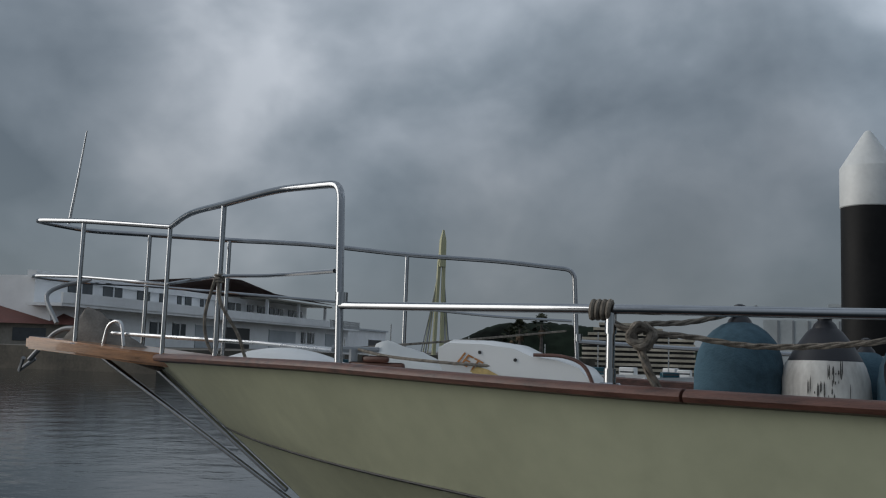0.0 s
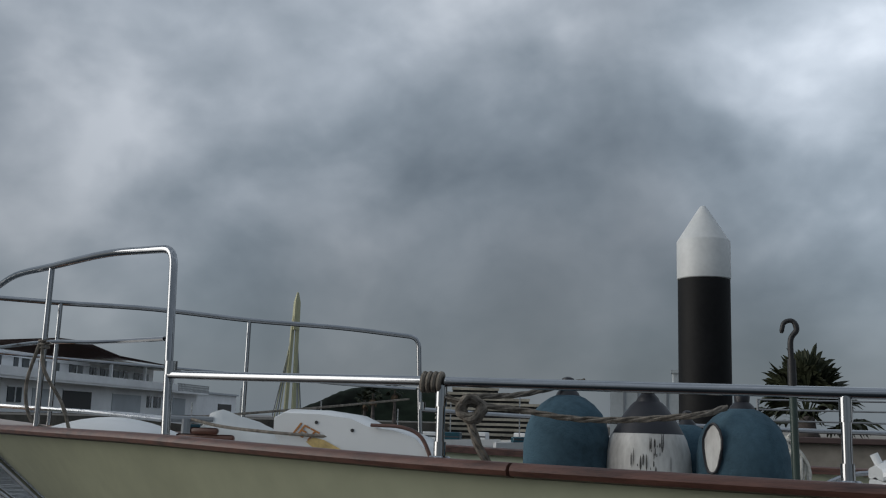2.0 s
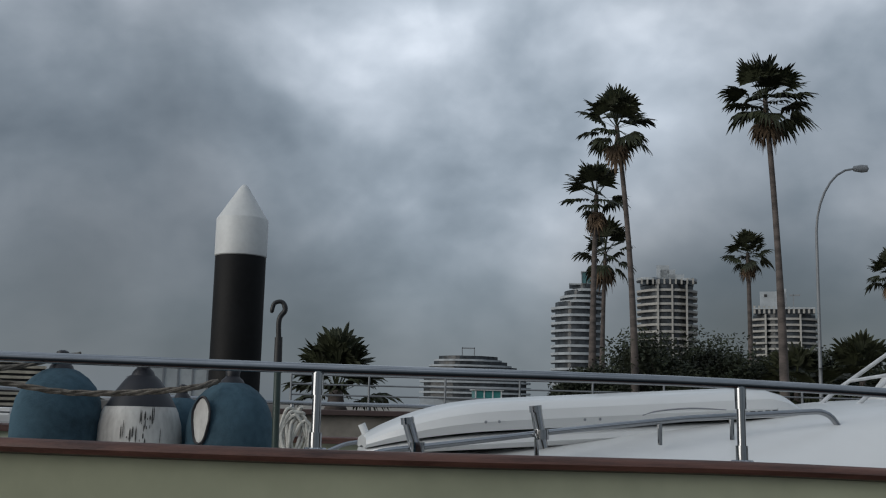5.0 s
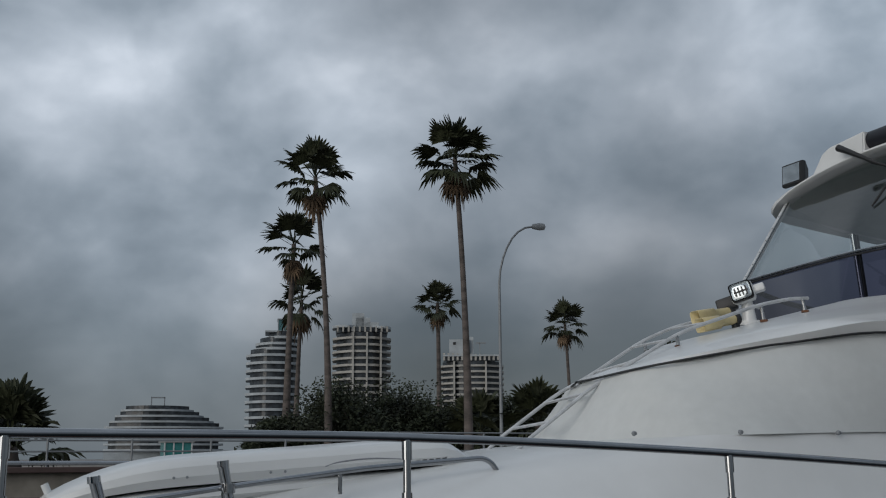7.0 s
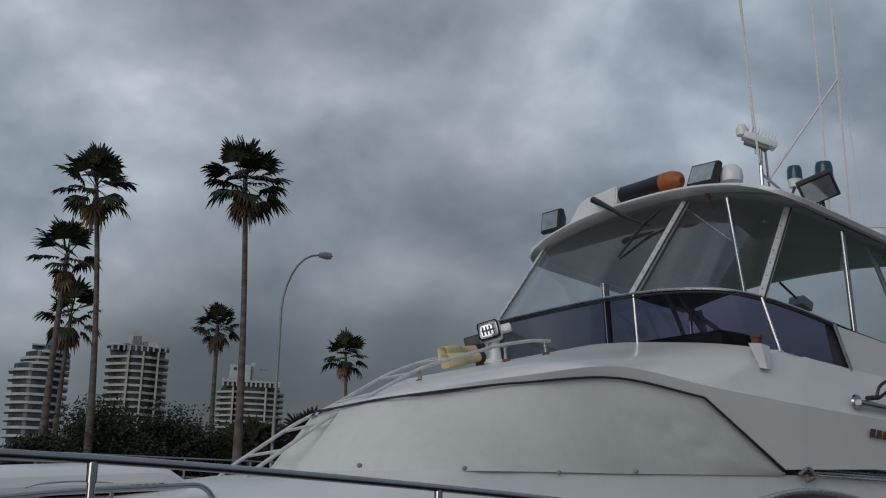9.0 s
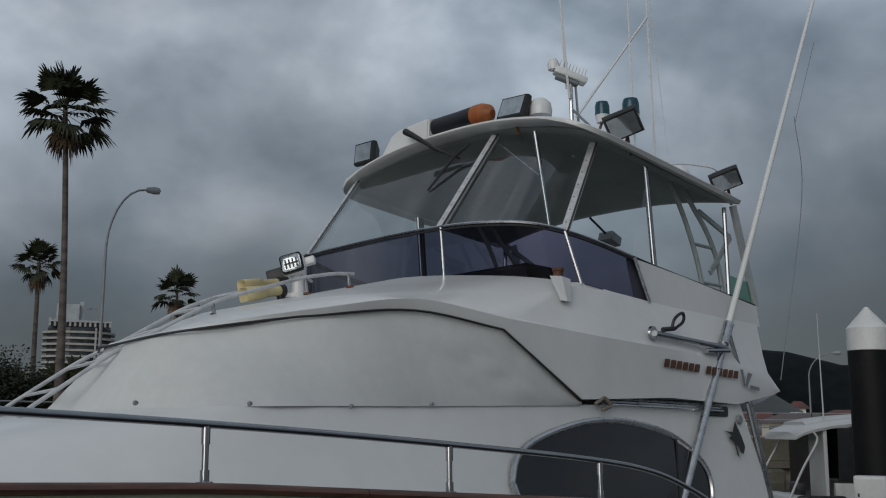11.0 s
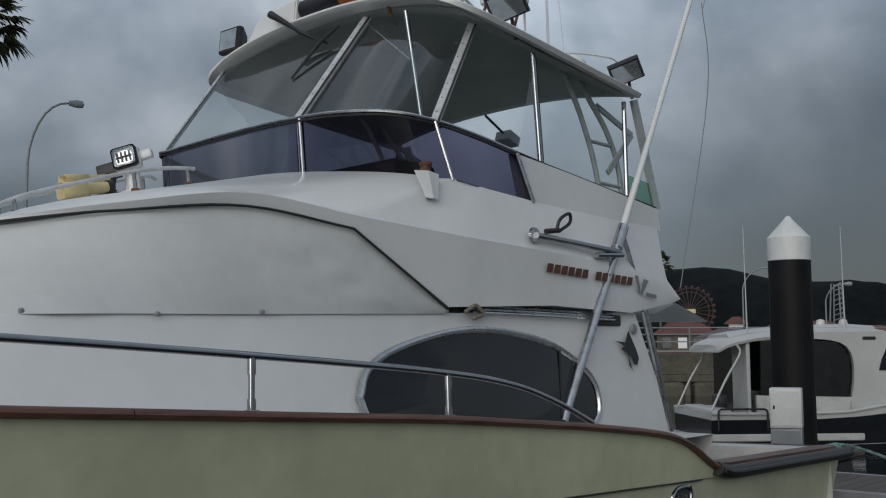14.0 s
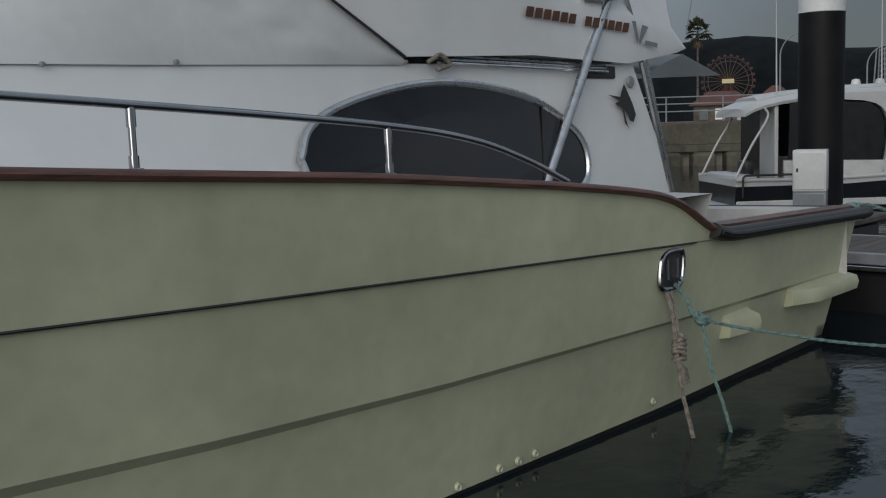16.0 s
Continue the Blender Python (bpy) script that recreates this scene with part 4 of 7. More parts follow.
ring(11.87, 0.915, hull_y(11.87, 0.915) - 0.012, 0.125, 0.108, 0.016, "hawse_port")
ring(2.74, 1.27, hull_y(2.7, 1.27) - 0.02, 0.20, 0.075, 0.016, "hawse_port")
for x, z in ((10.19, 0.05), (10.5, 0.06), (10.65, 0.06), (10.79, 0.065), (11.93, 0.10)):
    y = hull_y(x, z)
    bm = B()
    lathe(bm, [(0.008, 0.0), (0.010, 0.012), (0.016, 0.014), (0.022, 0.006), (0.024, 0.0)], (0, 0, 0), 12, Matrix.Translation((x, y - 0.004, z)) @ Matrix.Rotation(radians(90), 4, "X"))
    part("drain", bm, M["hull"], boat, "small through-hull drain")
# spray fins near the stern
for x0, x1, z, d in ((12.72, 13.08, 0.42, 0.12), (13.72, 14.74, 0.48, 0.17)):
    bm = B()
    n = 12
    rows = []
    for k in range(n + 1):
        x = x0 + (x1 - x0) * k / n
        w = d * min(1, 0.35 + 2.5 * k / n) if x1 - x0 > 0.5 else d * (0.6 + 0.4 * k / n)
        y = hull_y(x, z)
        rows.append([(x, y + 0.02, z + 0.13), (x, y - 0.3 * w, z + 0.075), (x, y - 0.9 * w, z + 0.05), (x, y - w, z + 0.0), (x, y - 0.9 * w, z - 0.055), (x, y + 0.03, z - 0.075)])
    loft(bm, rows, True, True)
    part("spray_fin", bm, M["hull"], boat, "cream moulded fin on the hull side")
bm = B()
box(bm, (14.5, -1.8, 0.40), (15.25, 1.8, 0.45), 0.01)
part("swim_platform", bm, M["teak_light"], boat, "wooden swim platform")

# outrigger pole with its bracket
kn = Vector((12.62, -1.46, 2.79))
foot = Vector((11.71, -1.50, 1.425))
bm = B()
tube(bm, [foot, kn], 0.032, 12)
tube(bm, [kn + (kn - foot).normalized() * -0.16, kn + (kn - foot).normalized() * 0.05], 0.043, 12)
tip = Vector((15.25, -1.92, 8.3))
out = part("outrigger", bm, M["alu"], boat, "aluminium outrigger pole")
part("upper_pole", tube(B(), [kn, kn.lerp(tip, 0.38), tip], [0.027, 0.020, 0.008], 10), M["gel"], out, "slender white upper pole")
bm = B()
tube(bm, [kn, (13.02, -1.42, 2.15), (13.30, -1.46, 1.1)], 0.018, 8)
part("stay", bm, M["alu"], out)
bm = B()
tube(bm, [(11.47, -1.50, 2.665), (12.55, -1.48, 2.625)], 0.022, 10)
lathe(bm, [(0.0, 0.02), (0.05, 0.018), (0.055, 0.0)], (0, 0, 0), 14, Matrix.Translation((11.47, -1.475, 2.668)) @ Matrix.Rotation(radians(90), 4, "X"))
tube(bm, [(12.2, -1.5, 2.58), (12.55, -1.5, 2.60)], 0.02, 8)
part("bracket", bm, M["steel"], out, "stainless bracket arm")
bm = B()
tube(bm, spline([(11.70, -1.5, 2.70), (11.72, -1.52, 2.79), (11.82, -1.53, 2.84), (11.84, -1.52, 2.78), (11.74, -1.51, 2.72)], 5), 0.012, 8)
tube(bm, [(11.58, -1.5, 2.70), (11.74, -1.5, 2.72)], 0.018, 8)
part("rod_clip", bm, M["black"], out)
bm = B()
lines = [((13.59, -1.72, 4.75), (13.62, -1.72, 4.0), (13.42, -1.5, 2.4))]
for l in lines:
    tube(bm, spline(l, 6), 0.004, 5)
tube(bm, [(14.1, -1.74, 5.6), (13.6, -1.72, 4.7)], 0.003, 5)
part("halyard", bm, M["grey_paint"], out)
# stowed poles under the overhang
for k in range(3):
    part("gaff_pole", tube(B(), [(10.85, -1.42 - 0.012 * k, 2.185 - 0.022 * k), (12.5, -1.42 - 0.012 * k, 2.165 - 0.022 * k)], 0.008, 6), M["alu"], boat, "thin stowed gaff pole")
part("pole_lashing", tube(B(), rounded([(10.78, -1.44, 2.14), (10.86, -1.46, 2.19), (10.95, -1.46, 2.13), (10.84, -1.45, 2.10)], 0.03), 0.013, 6), M["rope"], boat)
# cockpit awning behind the flybridge
bm = B()
loft(bm, [[(13.3, -1.2, 2.14), (13.3, 0, 2.3), (13.3, 1.2, 2.14)], [(13.85, -1.22, 2.30), (13.85, 0, 2.38), (13.85, 1.22, 2.30)], [(14.48, -1.2, 2.15), (14.48, 0, 2.2), (14.48, 1.2, 2.15)]])
bmesh.ops.solidify(bm, geom=list(bm.faces), thickness=0.02)
part("awning", bm, M["canvas"], boat, "white cockpit awning")
for s in (-1, 1):
    bm = B()
    tube(bm, [(13.32, s * 1.44, 1.12), (12.95, s * 1.42, 2.2)], 0.022, 8)
    part("awning_pole", bm, M["alu"], boat)
bm = B()
tube(bm, rounded([(12.9, 1.6, 1.08), (12.9, 1.6, 1.26), (13.9, 1.75, 1.26), (13.9, 1.75, 1.08)], 0.06), 0.014, 8)
part("cockpit_rail", bm, M["black"], boat)
bm = B()
box(bm, (13.1, 0.6, 0.43), (14.2, 1.5, 1.0), 0.03)
part("bait_tank", bm, M["gel_rough"], boat, "white cockpit locker")

# trunk-cabin grab rails and rod holders
for s in (-1, 1):
    bm = B()
    tube(bm, rounded([(4.70, s * 0.98, 1.72), (4.80, s * 1.0, 1.765), (5.06, s * 1.0, 1.797), (5.57, s * 1.0, 1.864), (6.10, s * 1.01, 1.925), (6.73, s * 1.02, 1.97), (6.80, s * 1.02, 1.87)], 0.07), 0.013, 10)
    g = part("grab_rail", bm, M["steel"], boat, "low stainless grab rail")
    for x in (5.45, 5.98, 6.3):
        z = interp(x, [(5.06, 1.797), (5.57, 1.864), (6.10, 1.925), (6.73, 1.97)])
        part("foot", tube(B(), [(x, s * 1.0, z - 0.10), (x, s * 1.0, z)], 0.010, 8), M["steel"], g)
for x, z0, lean in ((4.94, 1.73, -0.03), (5.45, 1.79, -0.012)):
    bm = B()
    tube(bm, [(x + 0.02, -1.02, z0), (x + lean, -1.02, z0 + 0.17)], 0.024, 12, caps=False)
    tube(bm, [(x + lean + 0.003, -1.02, z0 + 0.145), (x + lean, -1.02, z0 + 0.172)], 0.027, 12)
    tube(bm, [(x + 0.01, -1.04, z0 + 0.035), (x + 0.01, -1.04, z0 + 0.075)], 0.03, 10)
    part("rod_holder", bm, M["steel"], boat, "tubular stainless rod holder")
# rails up the sloping front of the house
RAILA = [(7.42, 2.02), (7.533, 2.115), (7.967, 2.402), (8.24, 2.535), (8.67, 2.782), (8.95, 2.895), (9.222, 2.965), (9.70, 3.10), (9.76, 3.08)]
RAILB = [(7.24, 1.98), (7.354, 2.075), (7.656, 2.280), (7.814, 2.390), (8.10, 2.542), (8.466, 2.738), (8.634, 2.800), (9.17, 2.970), (9.44, 3.027), (9.60, 3.040)]
for y, line, feet in ((0.35, RAILA, ((8.70, 0.12), (9.66, 0.15))), (-0.30, RAILB, ((8.466, 0.075), (9.18, 0.11), (9.55, 0.09)))):
    g = part("roof_rail", tube(B(), rounded([(x, y, z) for x, z in line], 0.10), 0.012, 8), M["mullion"], boat, "pale tubular rail up the house front")
    for x, h in feet:
        z = interp(x, line)
        foot = part("foot", tube(B(), [(x + 0.015, y, z - h), (x, y, z)], [0.013, 0.011], 8), M["alu"], g)
        part("base_plate", tube(B(), [(x + 0.015, y, z - h - 0.006), (x + 0.015, y, z - h + 0.008)], 0.026, 8), M["rust"], foot, "rust-stained base plate")
for xa, xb in ((7.63, 7.52), (7.88, 7.76), (8.06, 7.95), (8.28, 8.13), (8.60, 8.40), (8.92, 8.72)):
    part("cross_bar", tube(B(), [(xa, 0.35, interp(xa, RAILA)), (xb, -0.30, interp(xb, RAILB))], 0.010, 6), M["mullion"], boat, "pale cross bar between the rails")
# twin horns and search light before the windscreen
for k, at in enumerate(((8.865, -0.05, 2.850), (8.985, 0.14, 2.935))):
    m = Matrix.Translation(at) @ Matrix.Rotation(radians(-11), 4, "Y")
    squircle = lambda x, r, e: [m @ Vector((x, r * math.copysign(abs(math.cos(a)) ** e, math.cos(a)), r * math.copysign(abs(math.sin(a)) ** e, math.sin(a)))) for a in (math.tau * (i + 0.5) / 16 for i in range(16))]
    bm = B()
    loft(bm, [squircle(*q) for q in ((0.05, 0.022, 0.9), (0.006, 0.040, 0.4), (0.0, 0.047, 0.35), (0.004, 0.049, 0.35), (0.15, 0.046, 0.4), (0.17, 0.036, 0.9), (0.30, 0.034, 1.0))], True, False)
    horn = part("horn", bm, M["yellow_plastic"], boat, "yellowed plastic horn with a square mouth")
    bm = B()
    loft(bm, [squircle(*q) for q in ((0.298, 0.028, 1.0), (0.30, 0.042, 1.0), (0.335, 0.042, 1.0), (0.336, 0.01, 1.0))], True, False)
    box(bm, (0.28, -0.02, -0.09), (0.33, 0.02, -0.02), 0.006, 1, m)
    part("horn_mount", bm, M["black"], horn, "black mount")
m = Matrix.Translation((9.385, 0.10, 3.13)) @ Matrix.Rotation(radians(-50), 4, "Z") @ Matrix.Rotation(radians(-15), 4, "Y") @ Matrix.Rotation(radians(-6), 4, "X")
bm = B()
box(bm, (-0.085, -0.035, -0.075), (0.085, 0.055, 0.075), 0.03, 3, m)
box(bm, (0.06, -0.01, -0.03), (0.16, 0.05, 0.03), 0.015, 2, m)
tube(bm, [(9.44, 0.12, 3.08), (9.45, 0.12, 2.92)], [0.04, 0.055], 12)
tube(bm, [(9.45, 0.12, 2.90), (9.45, 0.12, 2.93)], 0.09, 14)
sl = part("search_light", bm, M["gel"], boat, "white search light on a short pedestal")
part("gasket", box(B(), (-0.078, -0.045, -0.068), (0.078, -0.033, 0.068), 0.02, 2, m), M["black"], sl, "black gasket")
lens = part("lens", box(B(), (-0.068, -0.055, -0.058), (0.068, -0.044, 0.058), 0.018, 2, m), M["lamp_glass"], sl, "clear lens behind a lattice")
for k in range(4):
    part("lattice_bar", box(B(), (-0.045 + 0.026 * k, -0.060, -0.035), (-0.034 + 0.026 * k, -0.054, 0.03), 0, 1, m), M["black"], lens)
part("lattice_bar", box(B(), (-0.05, -0.060, -0.008), (0.05, -0.0545, 0.003), 0, 1, m), M["black"], lens)
part("lamp_shade", box(B(), (-0.20, -0.01, -0.085), (-0.06, 0.07, 0.01), 0.012, 2, m), M["black"], sl, "black hood beside the lens")
bm = B()
tube(bm, [(10.62, -1.28, 2.98), (10.62, -1.28, 3.06)], 0.035, 12)
tube(bm, [(10.62, -1.28, 3.055), (10.62, -1.28, 3.075)], 0.042, 12)
part("filler_cap", bm, M["rust"], boat, "brown filler cap")
bm = B()
loft(bm, [[(10.46, -1.33, 3.0), (10.56, -1.36, 3.005), (10.66, -1.355, 2.995), (10.56, -1.30, 3.0)], [(10.50, -1.385, 2.83), (10.545, -1.41, 2.825), (10.60, -1.40, 2.825), (10.56, -1.34, 2.83)]], True, True)
part("step_moulding", bm, M["gel"], boat, "white wedge-shaped step moulding", smooth=False)

# ---- on the hardtop ----
def flood(at, yaw, tilt, w=0.26, h=0.20, roll=0.0, name="flood_light"):
    m = Matrix.Translation(at) @ Matrix.Rotation(radians(yaw), 4, "Z") @ Matrix.Rotation(radians(tilt), 4, "Y") @ Matrix.Rotation(radians(roll), 4, "X")
    bm = B()
    loft(bm, [[m @ Vector((x, y * k, z * k)) for y, z in ((-w / 2, -h / 2), (w / 2, -h / 2), (w / 2, h / 2), (-w / 2, h / 2))] for x, k in ((0.02, 0.93), (0.0, 1.0), (-0.03, 1.0), (-0.12, 0.55))], True, True)
    f = part(name, bm, M["black"], boat, "black square flood light on a bracket", smooth=False)
    bm = B()
    bm.faces.new([bm.verts.new(m @ Vector((0.024, y, z))) for y, z in ((-w * 0.42, -h * 0.4), (w * 0.42, -h * 0.4), (w * 0.42, h * 0.4), (-w * 0.42, h * 0.4))])
    part("lens", bm, M["lamp_glass"], f, "grey glass lens", smooth=False)
    bm = B()
    c = m @ Vector((-0.05, 0, -h * 0.4))
    tube(bm, [c, (c.x + 0.05, c.y, at[2] - h * 0.5 - 0.10)], 0.014, 6)
    part("bracket", bm, M["rust"], f)


flood((10.88, 1.02, 4.43), 182, -6, 0.23, 0.20)
flood((10.90, -0.68, 4.45), 180, -20, 0.27, 0.20, -4)
flood((11.45, -1.32, 4.29), 222, 40, 0.27, 0.22, 24)
flood((13.05, -1.30, 4.14), 222, 40, 0.26, 0.19, 24)
bm = B()
loft(bm, [[(x, y, z) for y, z in ((0.80, 4.33 + up), (0.22, 4.36 + up), (0.20, 4.565 + up), (0.58, 4.535 + up), (0.66, 4.50 + up))] for x, up in ((10.86, 0.0), (11.25, 0.01))], True, True)
bmesh.ops.bevel(bm, geom=list(bm.edges), offset=0.012, segments=2, affect="EDGES")
part("instrument_box", bm, M["gel"], boat, "white wedge-shaped instrument box")
bm = B()
tube(bm, [(10.96, 0.22, 4.50), (10.91, -0.1, 4.47), (10.88, -0.34, 4.46)], [0.075, 0.084, 0.088], 16)
rb = part("rolled_cover", bm, M["navy_cloth"], boat, "rolled navy canvas cover")
part("cover_end", tube(B(), [(10.882, -0.31, 4.46), (10.875, -0.40, 4.458), (10.87, -0.46, 4.45), (10.868, -0.495, 4.44)], [0.090, 0.088, 0.07, 0.03], 16), M["orange"], rb, "faded orange end of the roll")
bm = B()
lathe(bm, [(0.0, 0.14), (0.05, 0.135), (0.085, 0.10), (0.095, 0.05), (0.09, 0.0)], (11.06, -0.82, 4.385), 16)
part("dome", bm, M["gel"], boat, "small off-white dome")
bm = B()
tube(bm, [(10.78, 0.40, 4.47), (10.78, 0.30, 4.41), (10.78, 0.05, 4.25), (10.79, -0.15, 4.14)], [0.03, 0.024, 0.012, 0.008], 8)
tube(bm, [(10.79, 0.33, 4.44), (10.79, 0.08, 4.25), (10.80, -0.20, 4.12)], 0.008, 6)
tube(bm, [(10.82, -0.30, 4.23), (10.77, -0.16, 4.13), (10.62, -0.02, 3.86)], [0.009, 0.014, 0.008], 6)
part("wiper", bm, M["black"], boat, "black windscreen wiper")
# radar mast, aerials, beacons
mast = part("mast", tube(B(), [(11.66, -0.68, 4.2), (11.66, -0.68, 4.86)], 0.017, 8), M["alu"], boat, "thin aluminium mast")
part("mast_arm", tube(B(), [(11.66, -0.68, 4.62), (11.85, -0.82, 4.40)], 0.011, 6), M["grey_paint"], mast)
part("mast_stay", tube(B(), [(11.72, -0.72, 4.2), (11.70, -0.70, 4.84)], 0.011, 6), M["alu"], mast)
bm = B()
m = Matrix.Translation((11.66, -0.68, 4.91)) @ Matrix.Rotation(radians(-38), 4, "Z") @ Matrix.Rotation(radians(20), 4, "Y") @ Matrix.Scale(0.72, 4)
box(bm, (-0.20, -0.075, -0.05), (0.20, 0.075, 0.035), 0.02, 2, m)
spikes = []
for k in range(9):
    spikes.append(tube(B(), [m @ Vector((-0.16 + 0.04 * k, 0, 0.03)), m @ Vector((-0.16 + 0.04 * k, 0, 0.15))], [0.009, 0.002], 5))
sc = part("radar_scanner", bm, M["gel"], boat, "white scanner bar with a row of spikes")
for q in spikes:
    part("spike", q, M["gel"], sc)
part("lamp", lathe(B(), [(0.0, -0.03), (0.045, -0.025), (0.05, 0.03), (0.03, 0.07), (0.0, 0.075)], m @ Vector((-0.22, 0, 0.02)), 12), M["gel"], sc)
part("clamp", box(B(), (-0.16, -0.05, -0.10), (0.12, 0.05, -0.05), 0.012, 1, m), M["grey_paint"], sc)
for pts, r in (([(11.62, -0.69, 4.7), (11.34, -0.69, 7.6)], [0.011, 0.004]), ([(11.65, -0.64, 4.8), (11.50, -0.64, 7.6)], [0.009, 0.004]), ([(12.10, -1.0, 4.15), (12.06, -1.0, 7.6)], [0.010, 0.004]), ([(12.40, -1.0, 4.12), (12.36, -1.0, 8.0)], [0.013, 0.005]), ([(11.70, -0.70, 4.55), (12.38, -1.0, 5.55)], [0.011, 0.011]), ([(12.62, -1.0, 4.2), (12.36, -1.0, 6.4)], [0.003, 0.003])):
    part("aerial", tube(B(), pts, r, 6), M["gel"], mast, "white whip aerial")
for x, y, z, k in ((11.64, -1.0, 4.44, 0.95), (11.98, -1.05, 4.50, 1.15)):
    bm = B()
    lathe(bm, [(0.05 * k, 0.0), (0.06 * k, 0.06 * k), (0.062 * k, 0.065 * k)], (x, y, z - 0.02), 14)
    b_ = part("beacon", bm, M["gel"], boat, "beacon with a teal lens")
    bm = B()
    lathe(bm, [(0.063 * k, 0.065 * k), (0.061 * k, 0.15 * k), (0.052 * k, 0.18 * k), (0.0, 0.19 * k)], (x, y, z - 0.02), 14)
    part("lens", bm, M["teal"], b_, "dark teal lens")
    part("bracket", tube(B(), [(x - 0.02, y + 0.1, 4.18), (x, y, z)], 0.012, 6), M["rust"], b_)
bm = B()
lathe(bm, [(0.0, 0.11), (0.06, 0.10), (0.10, 0.05), (0.10, 0.0)], (12.62, -1.08, 4.12), 16)
box(bm, (12.42, -1.14, 4.14), (12.56, -1.02, 4.20), 0.02, 1)
tube(bm, rounded([(12.55, -1.05, 4.24), (12.75, -1.1, 4.27), (13.05, -1.2, 4.27), (13.16, -1.2, 4.20)], 0.08), 0.007, 6)
part("antenna_puck", bm, M["gel"], boat, "white round antenna with a wire guard")


# ---- loose things on the boat ----
def fender(at, r, h, body, top, label, lean=(0, 0), cut=False):
    f = thing("fender", label, "fender", at, "fenders on the side deck")
    m = Matrix.Translation(at) @ Euler((radians(lean[0]), radians(lean[1]), 0)).to_matrix().to_4x4()
    prof = [(0.0, 0.0), (r * 0.86, 0.0), (r * 0.97, 0.03), (r, h * 0.32), (r * 0.985, h * 0.52), (r * 0.92, h * 0.68), (r * 0.79, h * 0.81), (r * 0.60, h * 0.90), (r * 0.40, h * 0.96), (r * 0.26, h * 0.985)]
    if top is not body:
        prof = [(0.0, 0.0), (r * 0.88, 0.0), (r * 0.97, 0.03), (r, h * 0.30), (r * 0.98, h * 0.48), (r * 0.90, h * 0.61), (r * 0.84, h * 0.66), (r * 0.62, h * 0.82), (r * 0.42, h * 0.93), (r * 0.32, h * 0.97)]
    k = 7 if top is not body else len(prof)
    bm = B()
    rows = prof[:k]
    loft(bm, [[m @ Vector((q * (1 + 0.012 * math.sin(5 * t + z * 20)) * math.cos(t), q * (1 + 0.012 * math.sin(5 * t + z * 20)) * math.sin(t), z)) for t in (2 * math.pi * i / 28 for i in range(28))] for q, z in rows], True, True)
    part("body", bm, body, f)
    if k < len(prof):
        bm = B()
        lathe(bm, prof[k - 1 :], (0, 0, 0), 28, m)
        part("shoulder", bm, top, f, "navy vinyl shoulder")
    bm = B()
    lathe(bm, [(r * 0.30, h * 0.96), (r * 0.25, h * 1.01), (r * 0.16, h * 1.05), (r * 0.17, h * 1.11), (r * 0.13, h * 1.15), (r * 0.05, h * 1.165)], (0, 0, 0), 16, m)
    part("eye", bm, M["navy_cloth"], f, "black rope eye")
    return f


dz = lambda x: sheer(x) - interp(x, [(0, 0.06), (1, 0.105), (5, 0.105), (7, 0.065)])
fa = fender((3.715, -1.80, dz(3.73)), 0.138, 0.322, M["blue_cloth"], M["blue_cloth"], "large round fender in a faded blue cloth cover")
fb = fender((3.965, -1.80, dz(3.96)), 0.130, 0.315, M["fender_white"], M["navy_cloth"], "stained white vinyl fender with a navy shoulder")
rg_ = random.Random(4)
for k in range(46):
    a, z = radians(-84 + 22 * rg_.gauss(0, 0.7)), 0.02 + 0.155 * rg_.random()
    da, h = 0.01 + 0.035 * rg_.random(), 0.004 + 0.035 * rg_.random() ** 2
    ring_ = [(3.965 + 0.1315 * math.cos(a + da * u), -1.80 + 0.1315 * math.sin(a + da * u), dz(3.96) + z + h * v) for u, v in ((0, 0), (0.5, -0.4), (1, 0.1), (0.9, 0.9), (0.4, 1.2), (0.05, 0.7))]
    bm = B()
    bm.faces.new([bm.verts.new(p) for p in ring_])
    part("scuff", bm, M["scuff"], fb, "dark scuff mark", smooth=False)
fender((4.075, -1.62, dz(4.08)), 0.10, 0.25, M["blue_cloth"], M["blue_cloth"], "pale blue cloth-covered fender behind the others")
fc = fender((4.245, -1.82, dz(4.25)), 0.138, 0.300, M["blue_cloth"], M["blue_cloth"], "blue cloth-covered fender torn open at one side")
bm = B()
tear = []
for k in range(16):
    t = 2 * math.pi * k / 16
    a, z = radians(-128) + 0.24 * math.cos(t) * (1 + 0.1 * math.sin(3 * t)), 0.175 + 0.072 * math.sin(t)
    r_ = 0.142 * (1.0 if z < 0.20 else 1 - (z - 0.20) * 1.2)
    tear.append(Vector((4.245 + r_ * math.cos(a), -1.82 + r_ * math.sin(a), dz(4.25) + z)))
bm.faces.new([bm.verts.new(p) for p in tear])
part("torn_patch", bm, M["fender_white"], fc, "white fender showing through the tear", smooth=False)
bm = B()
tube(bm, tear, 0.0045, 6, closed=True)
part("torn_edge", bm, M["navy_cloth"], fc)


